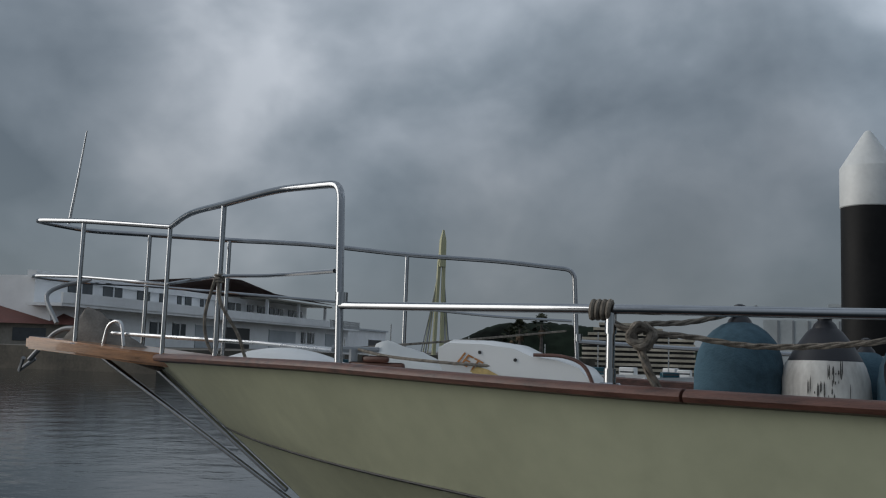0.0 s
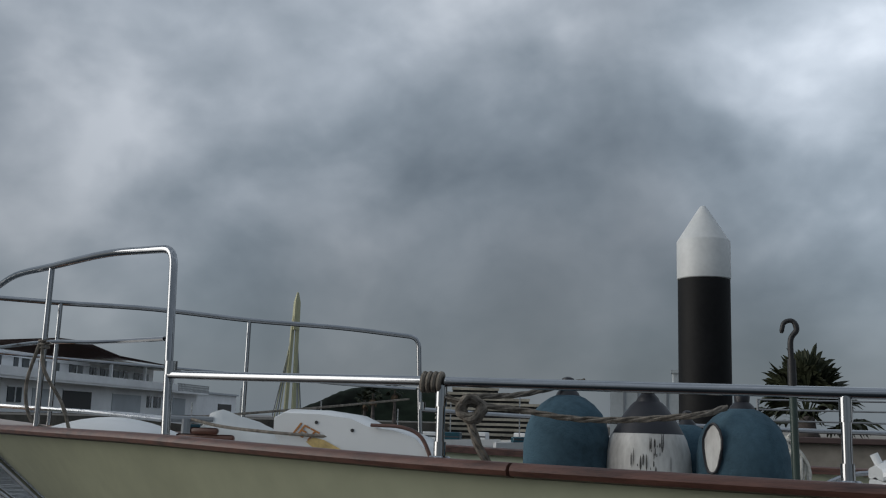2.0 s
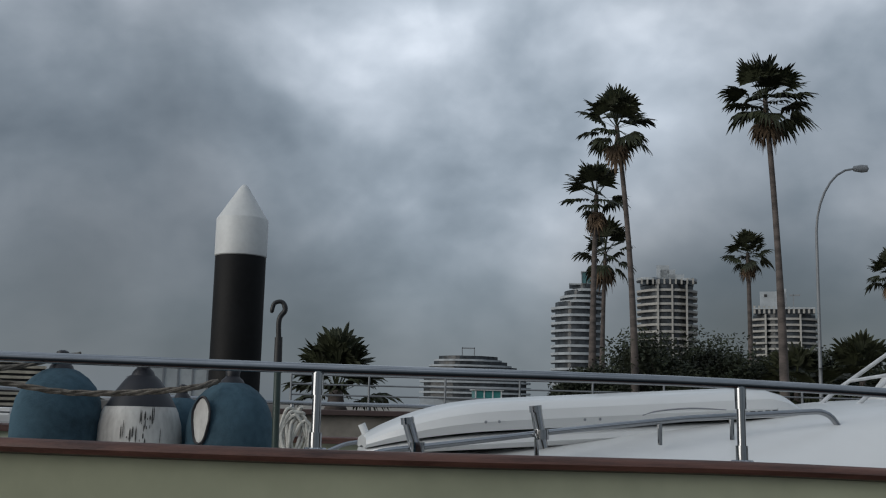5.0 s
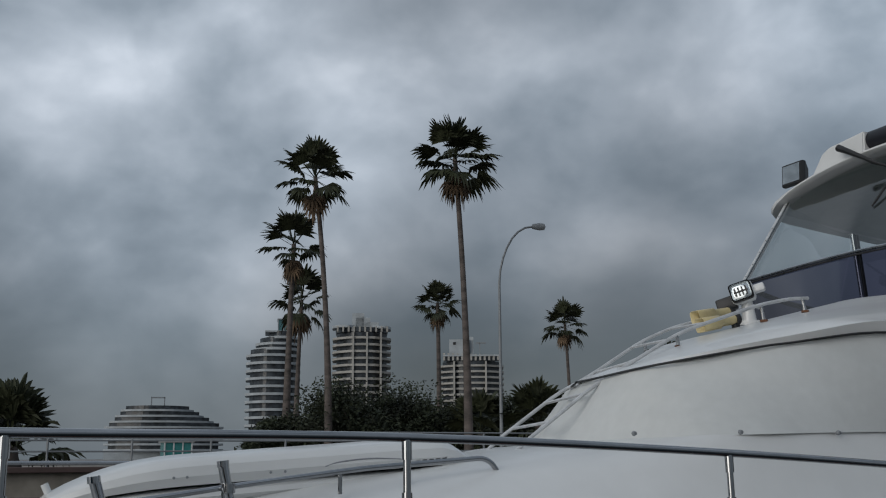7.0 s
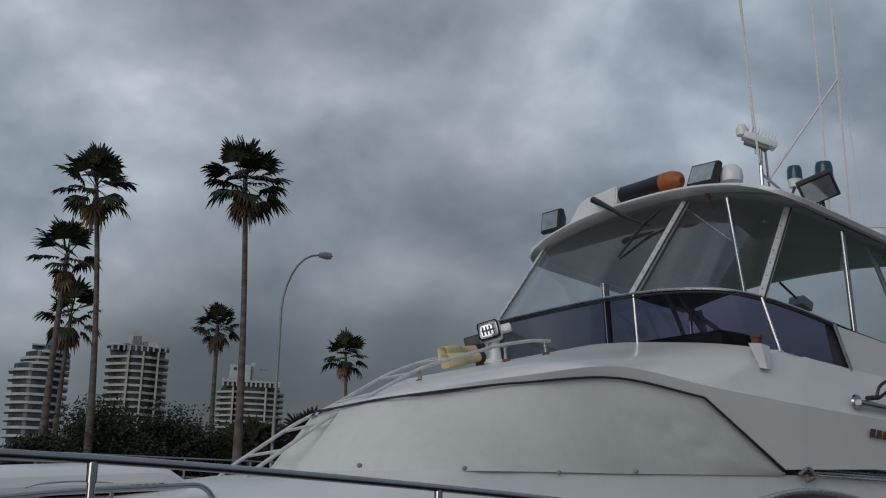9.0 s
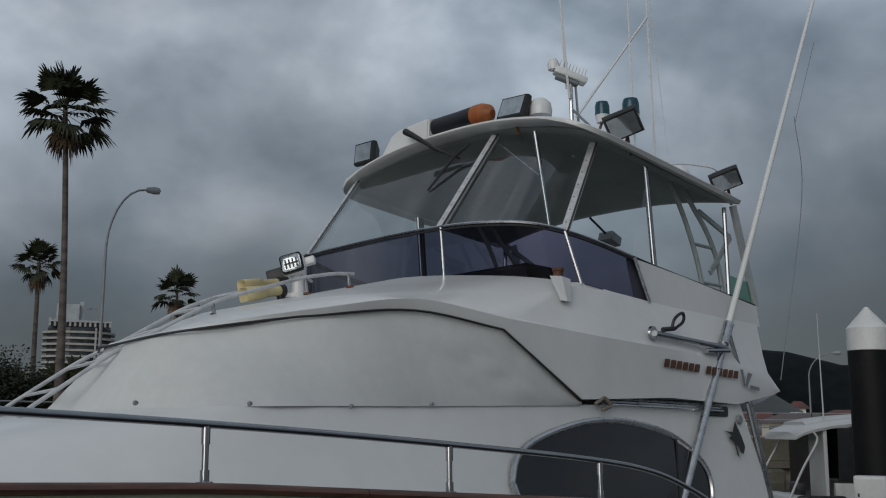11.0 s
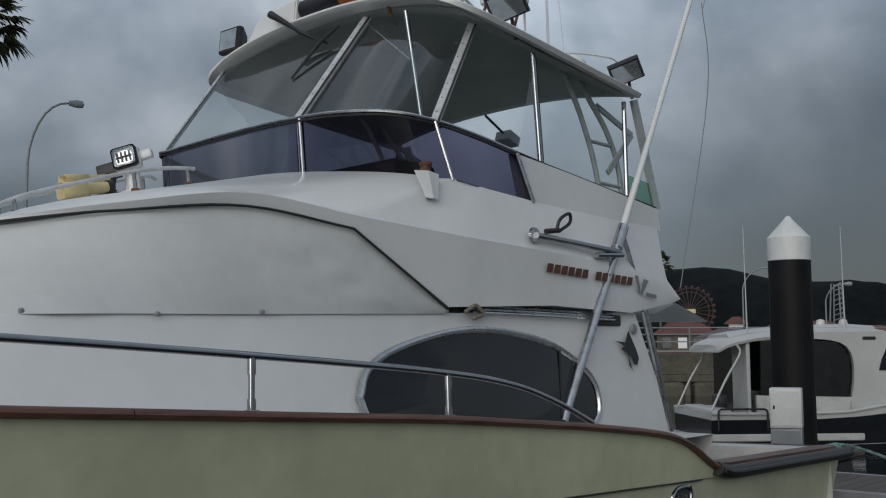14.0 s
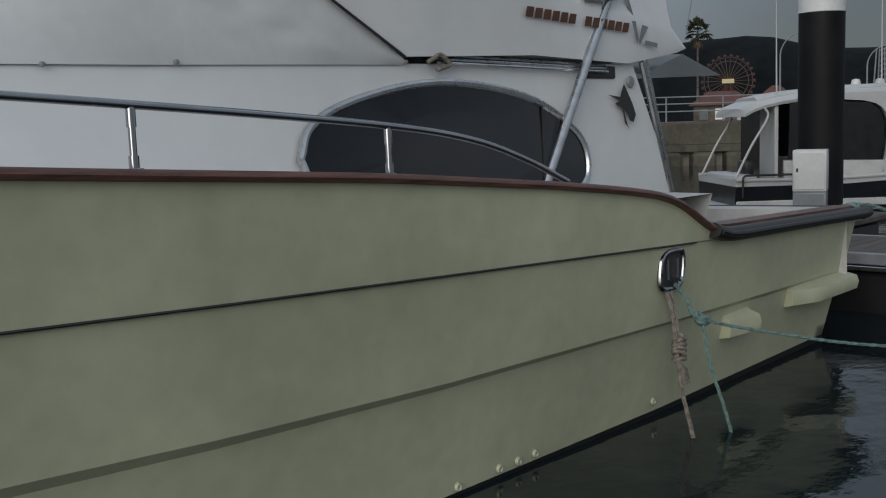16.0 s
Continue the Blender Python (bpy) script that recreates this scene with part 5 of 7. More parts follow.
def rope_strands(pts, r, twist=26.0):
    """Three strands laid round one another along a line."""
    bm = B()
    p = [Vector(q) for q in pts]
    d = 0.0
    lines = [[], [], []]
    for i, q in enumerate(p):
        if i:
            d += (q - p[i - 1]).length
        t = (p[min(i + 1, len(p) - 1)] - p[max(i - 1, 0)]).normalized()
        s = t.cross(Vector((0.1, 0.2, 1))).normalized()
        u = s.cross(t)
        for k in range(3):
            a = d * twist / r * 0.012 + 2 * math.pi * k / 3
            lines[k].append(q + 0.5 * r * (math.cos(a) * s + math.sin(a) * u))
    for l in lines:
        tube(bm, l, r * 0.56, 6)
    return bm


def rope(name, pts, r, mt, label, n=10, parent=None):
    bm = rope_strands(spline(pts, n), r)
    if parent is not None:
        return part(name, bm, mt, parent)
    return solo(name, bm, mt, label, "rope")


# line tied along the side rail to the fenders
rl = thing("fender_line", "weathered grey rope knotted round the rail and the fenders", "rope", (3.4, -2.0, 2.0))
yk = rail_y(3.37)
for k in range(4):
    c = Vector((3.315 + 0.017 * k, yk, 2.040))
    part("turn", tube(B(), [c + Vector((0.003 * math.sin(a), 0.023 * math.cos(a), 0.025 * math.sin(a))) for a in (2 * math.pi * i / 14 for i in range(14))], 0.009, 8, closed=True), M["rope"], rl)
for a, b in ((0, 0.0), (0.9, 0.02), (1.7, -0.01), (2.5, 0.015)):
    c = Vector((3.465, yk + 0.0, 1.962))
    part("knot_turn", tube(B(), [c + Matrix.Rotation(a, 3, "Y") @ Vector((0.024 * math.cos(t), 0.022 * math.sin(t), 0.034 * math.sin(t + b * 20))) for t in (2 * math.pi * i / 16 for i in range(16))], 0.0115, 8, closed=True), M["rope"], rl)
rope("tail", [(3.46, yk, 1.94), (3.48, yk - 0.01, 1.88), (3.52, yk + 0.02, 1.79)], 0.014, M["rope"], "", parent=rl)
rope("line", [(3.47, yk, 1.975), (3.6, -1.99, 1.965), (3.74, -1.985, 1.945), (3.86, -1.975, 1.942), (4.0, -1.975, 1.95), (4.13, -1.975, 1.965), (4.20, -1.90, 1.99)], 0.0095, M["rope"], "", parent=rl)
rope("line", [(3.47, yk + 0.02, 2.0), (3.58, -1.90, 2.015), (3.70, -1.82, 2.05), (3.76, -1.76, 2.07)], 0.0095, M["rope"], "", parent=rl)
rope("line", [(3.83, -1.7, 2.06), (3.93, -1.83, 2.055), (4.0, -1.83, 2.045)], 0.0095, M["rope"], "", parent=rl)
rope("line", [(3.35, yk, 2.02), (3.40, yk, 1.99), (3.46, yk, 1.975)], 0.010, M["rope"], "", parent=rl)

# boat hook standing at the rail
bh = thing("boat_hook", "upright boat hook with a green pole and black hook", "boat hook", (4.38, -1.95, dz(4.4)))
part("pole", tube(B(), [(4.39, -1.95, dz(4.4)), (4.385, -1.95, 2.06)], 0.0115, 10), material("dark_green_pole", (0.045, 0.07, 0.06), 0.4), bh)
part("ferrule", tube(B(), [(4.385, -1.95, 2.04), (4.384, -1.95, 2.13)], [0.0135, 0.0125], 10), M["black"], bh)
part("hook", tube(B(), spline([(4.384, -1.95, 2.12), (4.383, -1.95, 2.185), (4.40, -1.95, 2.215), (4.39, -1.95, 2.24), (4.366, -1.95, 2.235), (4.358, -1.95, 2.205)], 5), [0.0085] * 13 + [0.008, 0.0075] + [0.007] * 10 + [0.004], 10), M["black"], bh)
# white coiled line behind the pole
cl = thing("coiled_line", "coil of white rope hung on the far rail", "rope", (4.62, 1.9, 1.7))
for k in range(9):
    c = Vector((4.49 + 0.012 * k, 1.96 - 0.01 * (k % 3), 1.83 - 0.012 * (k % 4)))
    part("loop", tube(B(), [c + Vector((0.075 * math.cos(t) + 0.01 * math.sin(3 * t + k), 0.02 * math.sin(2 * t + k), 0.15 * math.sin(t) - 0.01 * k)) for t in (2 * math.pi * i / 20 for i in range(20))], 0.011, 6, closed=True), M["rope_white"], cl)
part("hitch", tube(B(), [Vector((4.54 + 0.03 * math.sin(5 * t), 1.96, 1.99 - 0.03 * t)) + Vector((0.02 * math.cos(9 * t), 0.02 * math.sin(9 * t), 0)) for t in (i / 6 for i in range(13))], 0.012, 6), M["rope_white"], cl)

# roof box lashed to the foredeck
rbx = thing("roof_box", "long white plastic roof box lying on the foredeck", "roof box", (5.8, -0.3, dz(5.8)))
def rbox(z0f, z1f, ins, name, mt):
    rows = []
    for k in range(25):
        u = k / 24
        x = 4.79 + 2.03 * u
        base = 1.742 + 0.135 * u
        nose = 1 - (1 - min(1, u / 0.32)) ** 2.4
        tail = 1 - (1 - min(1, (1 - u) / 0.1)) ** 2.0
        h = 0.215 * (0.35 + 0.65 * nose) * (0.6 + 0.4 * tail)
        w = (0.40 - ins) * (0.62 + 0.38 * nose) * (0.9 + 0.1 * tail)
        z0, z1 = base + h * z0f, base + h * z1f
        rows.append([(x, -0.28 + w * c, z) for c, z in ((-0.94, z0), (-1.0, z0 + 0.3 * (z1 - z0)), (-0.985, z0 + 0.62 * (z1 - z0)), (-0.93, z0 + 0.80 * (z1 - z0)), (-0.80, z0 + 0.93 * (z1 - z0)), (-0.5, z1), (0, z1 + 0.012), (0.5, z1), (0.80, z0 + 0.93 * (z1 - z0)), (0.93, z0 + 0.8 * (z1 - z0)), (1.0, z0 + 0.3 * (z1 - z0)), (0.94, z0))])
    return part(name, loft(B(), rows, True, True), mt, rbx, angle=30)
rbox(0.0, 0.34, 0.02, "base", M["gel"])
lid = rbox(0.36, 1.0, 0.0, "lid", M["gel"])
bm = B()
for k in range(5):
    x = 6.50 + 0.036 * k
    bm.faces.new([bm.verts.new((a, -0.28 - 0.3955, b)) for a, b in ((x, 1.965), (x + 0.026, 1.966), (x + 0.031, 1.984), (x + 0.005, 1.983))])
part("brand_bars", bm, M["black"], lid, "dark lettering drawn as bars", smooth=False)
bm = B()
tube(bm, spline([(6.02, -0.677, 1.94), (6.1, -0.677, 1.96), (6.25, -0.677, 1.975), (6.42, -0.677, 1.972)], 5), 0.004, 5)
part("swoosh", bm, M["grey_print"], lid)
for x in (5.3, 5.36, 5.75, 5.82, 6.45, 6.52):
    bm = B()
    lathe(bm, [(0.0, 0.004), (0.006, 0.003), (0.007, 0.0)], (0, 0, 0), 8, Matrix.Translation((x, -0.683, 1.88 + 0.045 * (x - 5))) @ Matrix.Rotation(radians(90), 4, "X"))
    part("rivet", bm, M["grey_paint"], lid)
bm = B()
tube(bm, [(4.82, -0.30, 1.80), (4.785, -0.30, 1.875)], 0.018, 10)
part("handle", bm, M["gel"], rbx)

# white things on the foredeck
bm = B()
rows = []
for k in range(13):
    u = k / 12
    rows.append([(0.98 + 0.70 * u, -0.55 + 0.30 * c, 1.81 + 0.13 * (math.sin(math.pi * min(1, 0.06 + 0.94 * u)) ** 0.6) * (1 - c * c) ** 0.6 - 0.02 * u) for c in [-1 + i / 7 for i in range(15)]])
loft(bm, rows)
solo("hatch_cover", bm, M["gel"], "low domed white hatch cover on the foredeck", "hatch cover")
bm = B()
rows = []
for k in range(15):
    u = k / 14
    rows.append([(1.74 + 0.48 * u + 0.01 * math.sin(9 * t + 3 * k), -0.45 + 0.2 * math.cos(t), 1.80 + (0.17 * (1 - u) ** 0.8 + 0.03) * math.sin(t) * (1 + 0.12 * math.sin(7 * t + 5 * u)) * min(1, 4 * u + 0.35)) for t in (math.pi * i / 14 for i in range(15))])
loft(bm, rows)
solo("windlass_cover", bm, M["canvas"], "crumpled white canvas cover over the windlass", "canvas cover")
tb = thing("moulded_seat", "white moulded plastic seat with faded orange script lying on the foredeck", "seat", (2.62, -0.62, 1.80))
PR = [(2.30, 1.80), (2.235, 1.89), (2.235, 1.965), (2.28, 1.99), (2.45, 1.988), (2.60, 1.97), (2.68, 1.935), (2.80, 1.92), (2.90, 1.885), (2.955, 1.82), (2.965, 1.775)]
bm = B()
loft(bm, [[(x, -0.62 - 0.14 * c, 1.775 + (z - 1.775) * (1 - 0.10 * abs(c) ** 3)) for x, z in PR] for c in (-1.0, -0.9, -0.5, 0, 0.5, 0.9, 1.0)], False)
for c in (-1.0, 1.0):
    bm.faces.new([bm.verts.new((x, -0.62 - 0.14 * c, 1.775 + (z - 1.775) * 0.90)) for x, z in PR])
part("shell", bm, M["gel"], tb)
part("strap", tube(B(), spline([(2.70, -0.775, 1.925), (2.84, -0.775, 1.92), (2.93, -0.775, 1.88), (2.985, -0.775, 1.77)], 5), 0.009, 6), M["teak"], tb, "brown edging strap")
cu = bpy.data.curves.new("script", "FONT")
cu.body, cu.size, cu.shear, cu.extrude = "JET", 0.082, 0.25, 0.001
tx = bpy.data.objects.new("script", cu)
me = bpy.data.meshes.new_from_object(tx)
bpy.data.objects.remove(tx)
me.transform(Matrix.Translation((2.325, -0.7635, 1.885)) @ Matrix.Rotation(radians(24), 4, "Y") @ Matrix.Rotation(radians(90), 4, "X"))
me.materials.clear()
me.materials.append(M["orange_print"])
ob = new("script", me)
ob.parent, ob["label"] = tb, "faded orange script reading JET"
ob.matrix_parent_inverse = tb.matrix_world.inverted()
swash = material("faded_yellow_print", (0.50, 0.36, 0.14), 0.6, vary=0.2, scale=14)
bm = B()
bm.faces.new([bm.verts.new((x, -0.7635, z)) for x, z in ((2.395, 1.845), (2.43, 1.865), (2.48, 1.855), (2.60, 1.80), (2.585, 1.785), (2.48, 1.785))])
part("swash", bm, swash, tb, "worn yellow swash", smooth=False)
for x, z in ((2.44, 1.93), (2.61, 1.90)):
    bm = B()
    lathe(bm, [(0.0, 0.004), (0.008, 0.003), (0.008, 0.0)], (0, 0, 0), 10, Matrix.Translation((x, -0.762, z)) @ Matrix.Rotation(radians(90), 4, "X"))
    part("rivet", bm, M["black"], tb)

for ob in scene.objects:
    if ob.parent is None and (ob.name.startswith(("sport_fishing_boat", "fender", "boat_hook", "coiled_line", "roof_box", "hatch_cover", "windlass_cover", "moulded_seat"))):
        ob["on_board"] = 1

# mooring lines at the stern
rope("mooring_line", [(11.88, -2.30, 0.86), (11.91, -2.36, 0.76), (11.94, -2.44, 0.655), (12.4, -2.75, 0.52), (12.9, -3.05, 0.41), (13.6, -3.5, 0.32), (14.4, -4.0, 0.29)], 0.011, M["rope_green"], "pale green mooring line made fast at the hawse port")
rope("mooring_line", [(11.94, -2.44, 0.655), (11.93, -2.50, 0.40), (11.94, -2.60, 0.10), (11.95, -2.68, -0.2)], 0.011, M["rope_green"], "pale green mooring line hanging into the water")
rope("mooring_line", [(11.81, -2.28, 0.84), (11.79, -2.33, 0.72), (11.77, -2.37, 0.55), (11.74, -2.42, 0.3), (11.72, -2.50, 0.05), (11.70, -2.58, -0.2)], 0.013, M["rope"], "grey mooring line with a knot hanging down the hull")
rope("mooring_line", [(11.85, -2.28, 0.84), (11.82, -2.33, 0.72), (11.79, -2.37, 0.58)], 0.013, M["rope"], "grey mooring line with a knot hanging down the hull")
kt = thing("rope_knot", "bulky knot in the grey mooring line", "knot", (11.78, -2.39, 0.5))
for k, a in enumerate((0.2, 1.0, 1.9, 2.7, 0.6)):
    c = Vector((11.78, -2.385, 0.56 - 0.028 * k))
    part("turn", tube(B(), [c + Matrix.Rotation(a * 0.35 - 0.4, 3, "Y") @ Vector((0.035 * math.cos(t), 0.03 * math.sin(t), 0.008 * math.sin(2 * t))) for t in (2 * math.pi * i / 14 for i in range(14))], 0.014, 7, closed=True), M["rope"], kt)
bm = B()
for k in range(7):
    tube(bm, [(11.765, -2.40, 0.42), (11.745 + 0.012 * k, -2.41, 0.38), (11.725 + 0.018 * k, -2.42, 0.30)], 0.007, 5)
part("tassel", bm, M["rope"], kt, "frayed rope end")
kt = thing("rope_knot", "knot in the green mooring line", "knot", (11.94, -2.44, 0.65))
for k in range(4):
    c = Vector((11.93 + 0.01 * k, -2.435, 0.665 - 0.008 * k))
    part("turn", tube(B(), [c + Matrix.Rotation(0.5 * k, 3, "Y") @ Vector((0.025 * math.cos(t), 0.025 * math.sin(t), 0.03 * math.sin(t + k))) for t in (2 * math.pi * i / 12 for i in range(12))], 0.011, 7, closed=True), M["rope_green"], kt)
rope("stern_line", [(14.80, -2.05, 1.08), (14.93, -2.18, 1.09), (15.1, -2.3, 1.04), (15.6, -2.8, 0.8), (16.4, -3.6, 0.5)], 0.014, M["rope_green"], "green stern line wound on the transom corner")
bm = B()
for k in range(4):
    c = Vector((14.85 + 0.02 * k, -2.12, 1.05))
    tube(bm, [c + Vector((0.004 * k, 0.05 * math.cos(t), 0.045 * math.sin(t))) for t in (2 * math.pi * i / 12 for i in range(12))], 0.014, 7, closed=True)
solo("stern_knot", bm, M["rope_green"], "turns of green rope round the transom corner", "knot")


# ---- mooring piles, pontoon and pedestal ----
def pile(x, y, ztop, label, k=1.0):
    p = thing("mooring_pile", label, "pile", (x, y, WATER), "mooring piles")
    r = 0.30
    bm = B()
    lathe(bm, [(0.0, 0.0), (0.03, -0.01), (0.06, -0.05), (r * 0.985, -0.42 * k), (r * 1.03, -0.44 * k), (r * 1.03, -0.88 * k), (r, -0.89 * k)], (x, y, ztop), 28)
    part("cap", bm, M["pile_white"], p, "white conical cap and collar")
    bm = B()
    lathe(bm, [(r, -0.885 * k), (r, -7.0)], (x, y, ztop), 28)
    part("shaft", bm, M["pile_black"], p, "black sleeved shaft")


P1 = (3.89, 7.36)
pile(P1[0], P1[1], 4.535, "black mooring pile with a white conical cap")
pile(20.6, 0.60, 3.84, "black mooring pile with a white conical cap beside the pedestal", 0.75)
grey_planks = material("grey_planks", (0.085, 0.072, 0.064), 0.8, vary=0.22, scale=5, rand=0.2)
dk = thing("pontoon", "floating pontoon with a dark planked deck and pale edge", "pontoon", (16.7, -1, 0))
for x in (15.95, 17.36):
    part("fascia", box(B(), (x, -45, 0.46), (x + 0.05, 40, 0.57), 0.012, 1), M["grey_print"], dk, "pale pontoon edge")
    part("trim", box(B(), (x - 0.012, -45, 0.405), (x + 0.04, 40, 0.45), 0.006, 1), M["alu"], dk, "metal edge trim")
me = mesh_of(box(B(), (16.005, -0.07, 0.535), (17.355, 0.07, 0.565), 0.005, 1), "plank", grey_planks, smooth=False)
for k in range(90):
    ob = new("plank", me)
    ob.parent = dk
    ob.matrix_parent_inverse = dk.matrix_world.inverted()
    ob.matrix_world = Matrix.Translation((0, -10.0 + 0.15 * k, 0))
for y0, y1 in ((-45, -10.08), (3.43, 40)):
    part("planking", box(B(), (16.005, y0, 0.535), (17.355, y1, 0.565)), grey_planks, dk)
for k in range(26):
    part("float", box(B(), (16.0, -44 + 3.2 * k, -0.5), (17.33, -41.1 + 3.2 * k, 0.40), 0.06, 2), M["pile_black"], dk, "black pontoon float")
fp = thing("finger_pontoon", "short finger pontoon beside the mooring pile", "pontoon", (19, 0.4, 0))
part("deck", box(B(), (17.42, -0.1, 0.36), (21.4, 1.0, 0.45), 0.02, 1), grey_planks, fp)
part("float", box(B(), (17.6, 0.0, -0.4), (21.2, 0.9, 0.36), 0.05, 1), M["black"], fp, "black pontoon float")
pd = thing("power_pedestal", "pale grey square power pedestal on the pontoon", "pedestal", (19.6, 0.0, 0.45))
m = Matrix.Translation((19.43, 0.235, 0)) @ Matrix.Rotation(radians(19), 4, "Z")
upper = part("upper_cabinet", box(B(), (0.0, -0.205, 0.85), (0.36, 0.205, 1.38), 0.015, 2, m), M["pile_white"], pd)
part("door_panel", box(B(), (-0.008, -0.185, 0.88), (0.004, 0.185, 1.345), 0.004, 1, m), M["pile_white"], upper)
lower = part("lower_cabinet", box(B(), (0.01, -0.20, 0.45), (0.35, 0.20, 0.845), 0.01, 2, m), M["grey_paint"], pd)
part("door_panel", box(B(), (0.002, -0.18, 0.48), (0.014, 0.18, 0.82), 0.004, 1, m), M["grey_paint"], lower)
for z in (1.10, 0.60):
    part("lock", box(B(), (-0.016, 0.135, z), (0.003, 0.16, z + 0.05), 0.004, 1, m), M["black"], pd)


# ---- the motor cruiser on the next berth ----
def prism(bm, poly, y0, y1):
    """A flat panel of some thickness: an outline of x and z between two breadths."""
    loft(bm, [[(x, y0, z) for x, z in poly], [(x, y1, z) for x, z in poly]], True, True)
    return bm


def cruiser():
    c = thing("motor_cruiser", "moored motor cruiser with a dark hull and white wheelhouse", "boat", (0, 0, 0))
    navy = material("dark_navy_hull", (0.010, 0.012, 0.016), 0.3, vary=0.1)
    vinyl = material("vinyl_and_dark_inside", (0.012, 0.012, 0.013), 0.25, vary=0.2)
    cream = material("dull_white_gelcoat", (0.46, 0.465, 0.46), 0.35, vary=0.05, scale=1.0)
    LEN, HB = 7.3, 1.2
    top = lambda x: interp(x, [(0, 0.72), (1.5, 0.70), (2.6, 0.74), (3.4, 0.88), (4.2, 1.08), (5.0, 1.24), (7.3, 1.5)])
    dark = lambda x: interp(x, [(0, 0.60), (2.0, 0.605), (2.8, 0.65), (3.6, 0.74), (4.7, 1.0), (7.3, 1.36)])
    hb = lambda x: HB * (1 - max(0, (x / LEN - 0.45) / 0.55) ** 2.4)
    xs = [LEN * k / 36 for k in range(37)]
    for name, f0, f1, mt, w0, w1 in (("hull", lambda x: -0.3, dark, navy, 0.84, 0.985), ("topside", dark, top, cream, 0.99, 1.0)):
        bm = B()
        for s in (-1, 1):
            loft(bm, [[(x + 0.25 * (f0(x) * (1 - t) + f1(x) * t) * (x / LEN) ** 3, HB + s * hb(x) * (w0 + (w1 - w0) * t), f0(x) * (1 - t) + f1(x) * t) for x in xs] for t in (0, 0.5, 1)])
        loft(bm, [[(0, HB - HB * w, z), (0, HB + HB * w, z)] for w, z in ((w0, f0(0)), (w1, f1(0)))])
        part(name, bm, mt, c)
    for s in (-1, 1):
        part("white_stripe", tube(B(), [(x + 0.02, HB + s * (hb(x) * 0.90 + 0.012), 0.10 + 0.25 * (x / LEN) ** 2) for x in xs], 0.016, 6, flat=0.4), cream, c)
        part("gunwale", tube(B(), [(x + 0.25 * top(x) * (x / LEN) ** 3, HB + s * hb(x), top(x)) for x in xs], 0.035, 8), cream, c)
    bm = B()
    loft(bm, [[(x, HB + hb(x) * t, top(x) - 0.03 + 0.05 * (1 - t * t)) for t in (-0.98, -0.5, 0, 0.5, 0.98)] for x in xs[14:]])
    part("foredeck", bm, cream, c)
    bm = B()
    box(bm, (0.02, 0.05, 0.2), (2.9, 2.35, 0.34), 0.02, 1)
    part("cockpit_sole", bm, M["gel_rough"], c)
    bm = B()
    box(bm, (0.02, 0.1, 0.3), (0.42, 1.9, 0.80), 0.05)
    part("stern_bench", bm, cream, c)
    bm = B()
    box(bm, (0.30, 0.5, 0.78), (0.5, 0.95, 1.04), 0.06)
    part("stern_cushion", bm, M["black"], c, "dark folded cushion on the bench")
    bm = B()
    box(bm, (-0.55, 0.2, 0.20), (0.0, 2.2, 0.27), 0.03)
    part("swim_platform", bm, cream, c)
    # wheelhouse: roof, sides, bulkhead and glass
    RT = [(0.26, 1.95, 0.90), (0.38, 2.03, 1.0), (0.55, 2.09, 1.04), (0.9, 2.16, 1.05), (1.4, 2.22, 1.05), (2.15, 2.27, 1.04), (2.9, 2.285, 1.02), (3.45, 2.25, 0.98), (3.75, 2.18, 0.93), (3.95, 2.06, 0.88)]
    bm = B()
    loft(bm, [[(x, HB - w, z - 0.12), (x, HB - w - 0.02, z - 0.07), (x, HB - w * 0.93, z - 0.015), (x, HB - w * 0.5, z + 0.03), (x, HB + w * 0.5, z + 0.03), (x, HB + w * 0.93, z - 0.015), (x, HB + w + 0.02, z - 0.07), (x, HB + w, z - 0.12)] for x, z, w in RT], True, True)
    roof2 = part("roof", bm, cream, c, angle=50)
    bm = B()
    loft(bm, [[(x, HB - w * 0.62, z + 0.02), (x, HB - w * 0.5, z + 0.085), (x, HB + w * 0.5, z + 0.085), (x, HB + w * 0.62, z + 0.02)] for x, z, w in RT[2:8]], True, True)
    part("roof_moulding", bm, cream, roof2)
    for s in (-1, 1):
        y0, y1 = (0.12, 0.20) if s < 0 else (2.20, 2.28)
        bm = prism(B(), [(2.66, 0.78), (2.71, 1.0), (2.745, 1.2), (2.765, 1.4), (2.77, 1.56), (2.755, 1.70), (2.715, 1.83), (2.64, 1.935), (2.52, 2.01), (2.30, 2.06), (1.95, 2.085), (1.6, 2.10), (1.6, 2.20), (3.4, 2.22), (3.92, 2.02), (4.05, 1.85), (4.28, 1.46), (4.75, 1.28), (4.2, 1.02), (3.2, 0.80)], y0, y1)
        side = part("cabin_side", bm, cream, c, "white moulded cabin side")
        o = y0 - 0.008 if s < 0 else y1 + 0.008
        bm = B()
        bm.faces.new([bm.verts.new((x, o, z)) for x, z in ((3.24, 1.49), (3.30, 1.70), (3.40, 1.90), (3.56, 2.02), (3.90, 2.02), (4.05, 1.80), (4.22, 1.47))])
        w = part("front_window", bm, M["dark_glass"], side, "dark side window with two dividers")
        for x0, x1 in ((3.60, 3.68), (3.76, 3.86)):
            part("divider", tube(B(), [(x1, o, 1.49), (x0, o, 2.01)], 0.014, 6), M["black"], w)
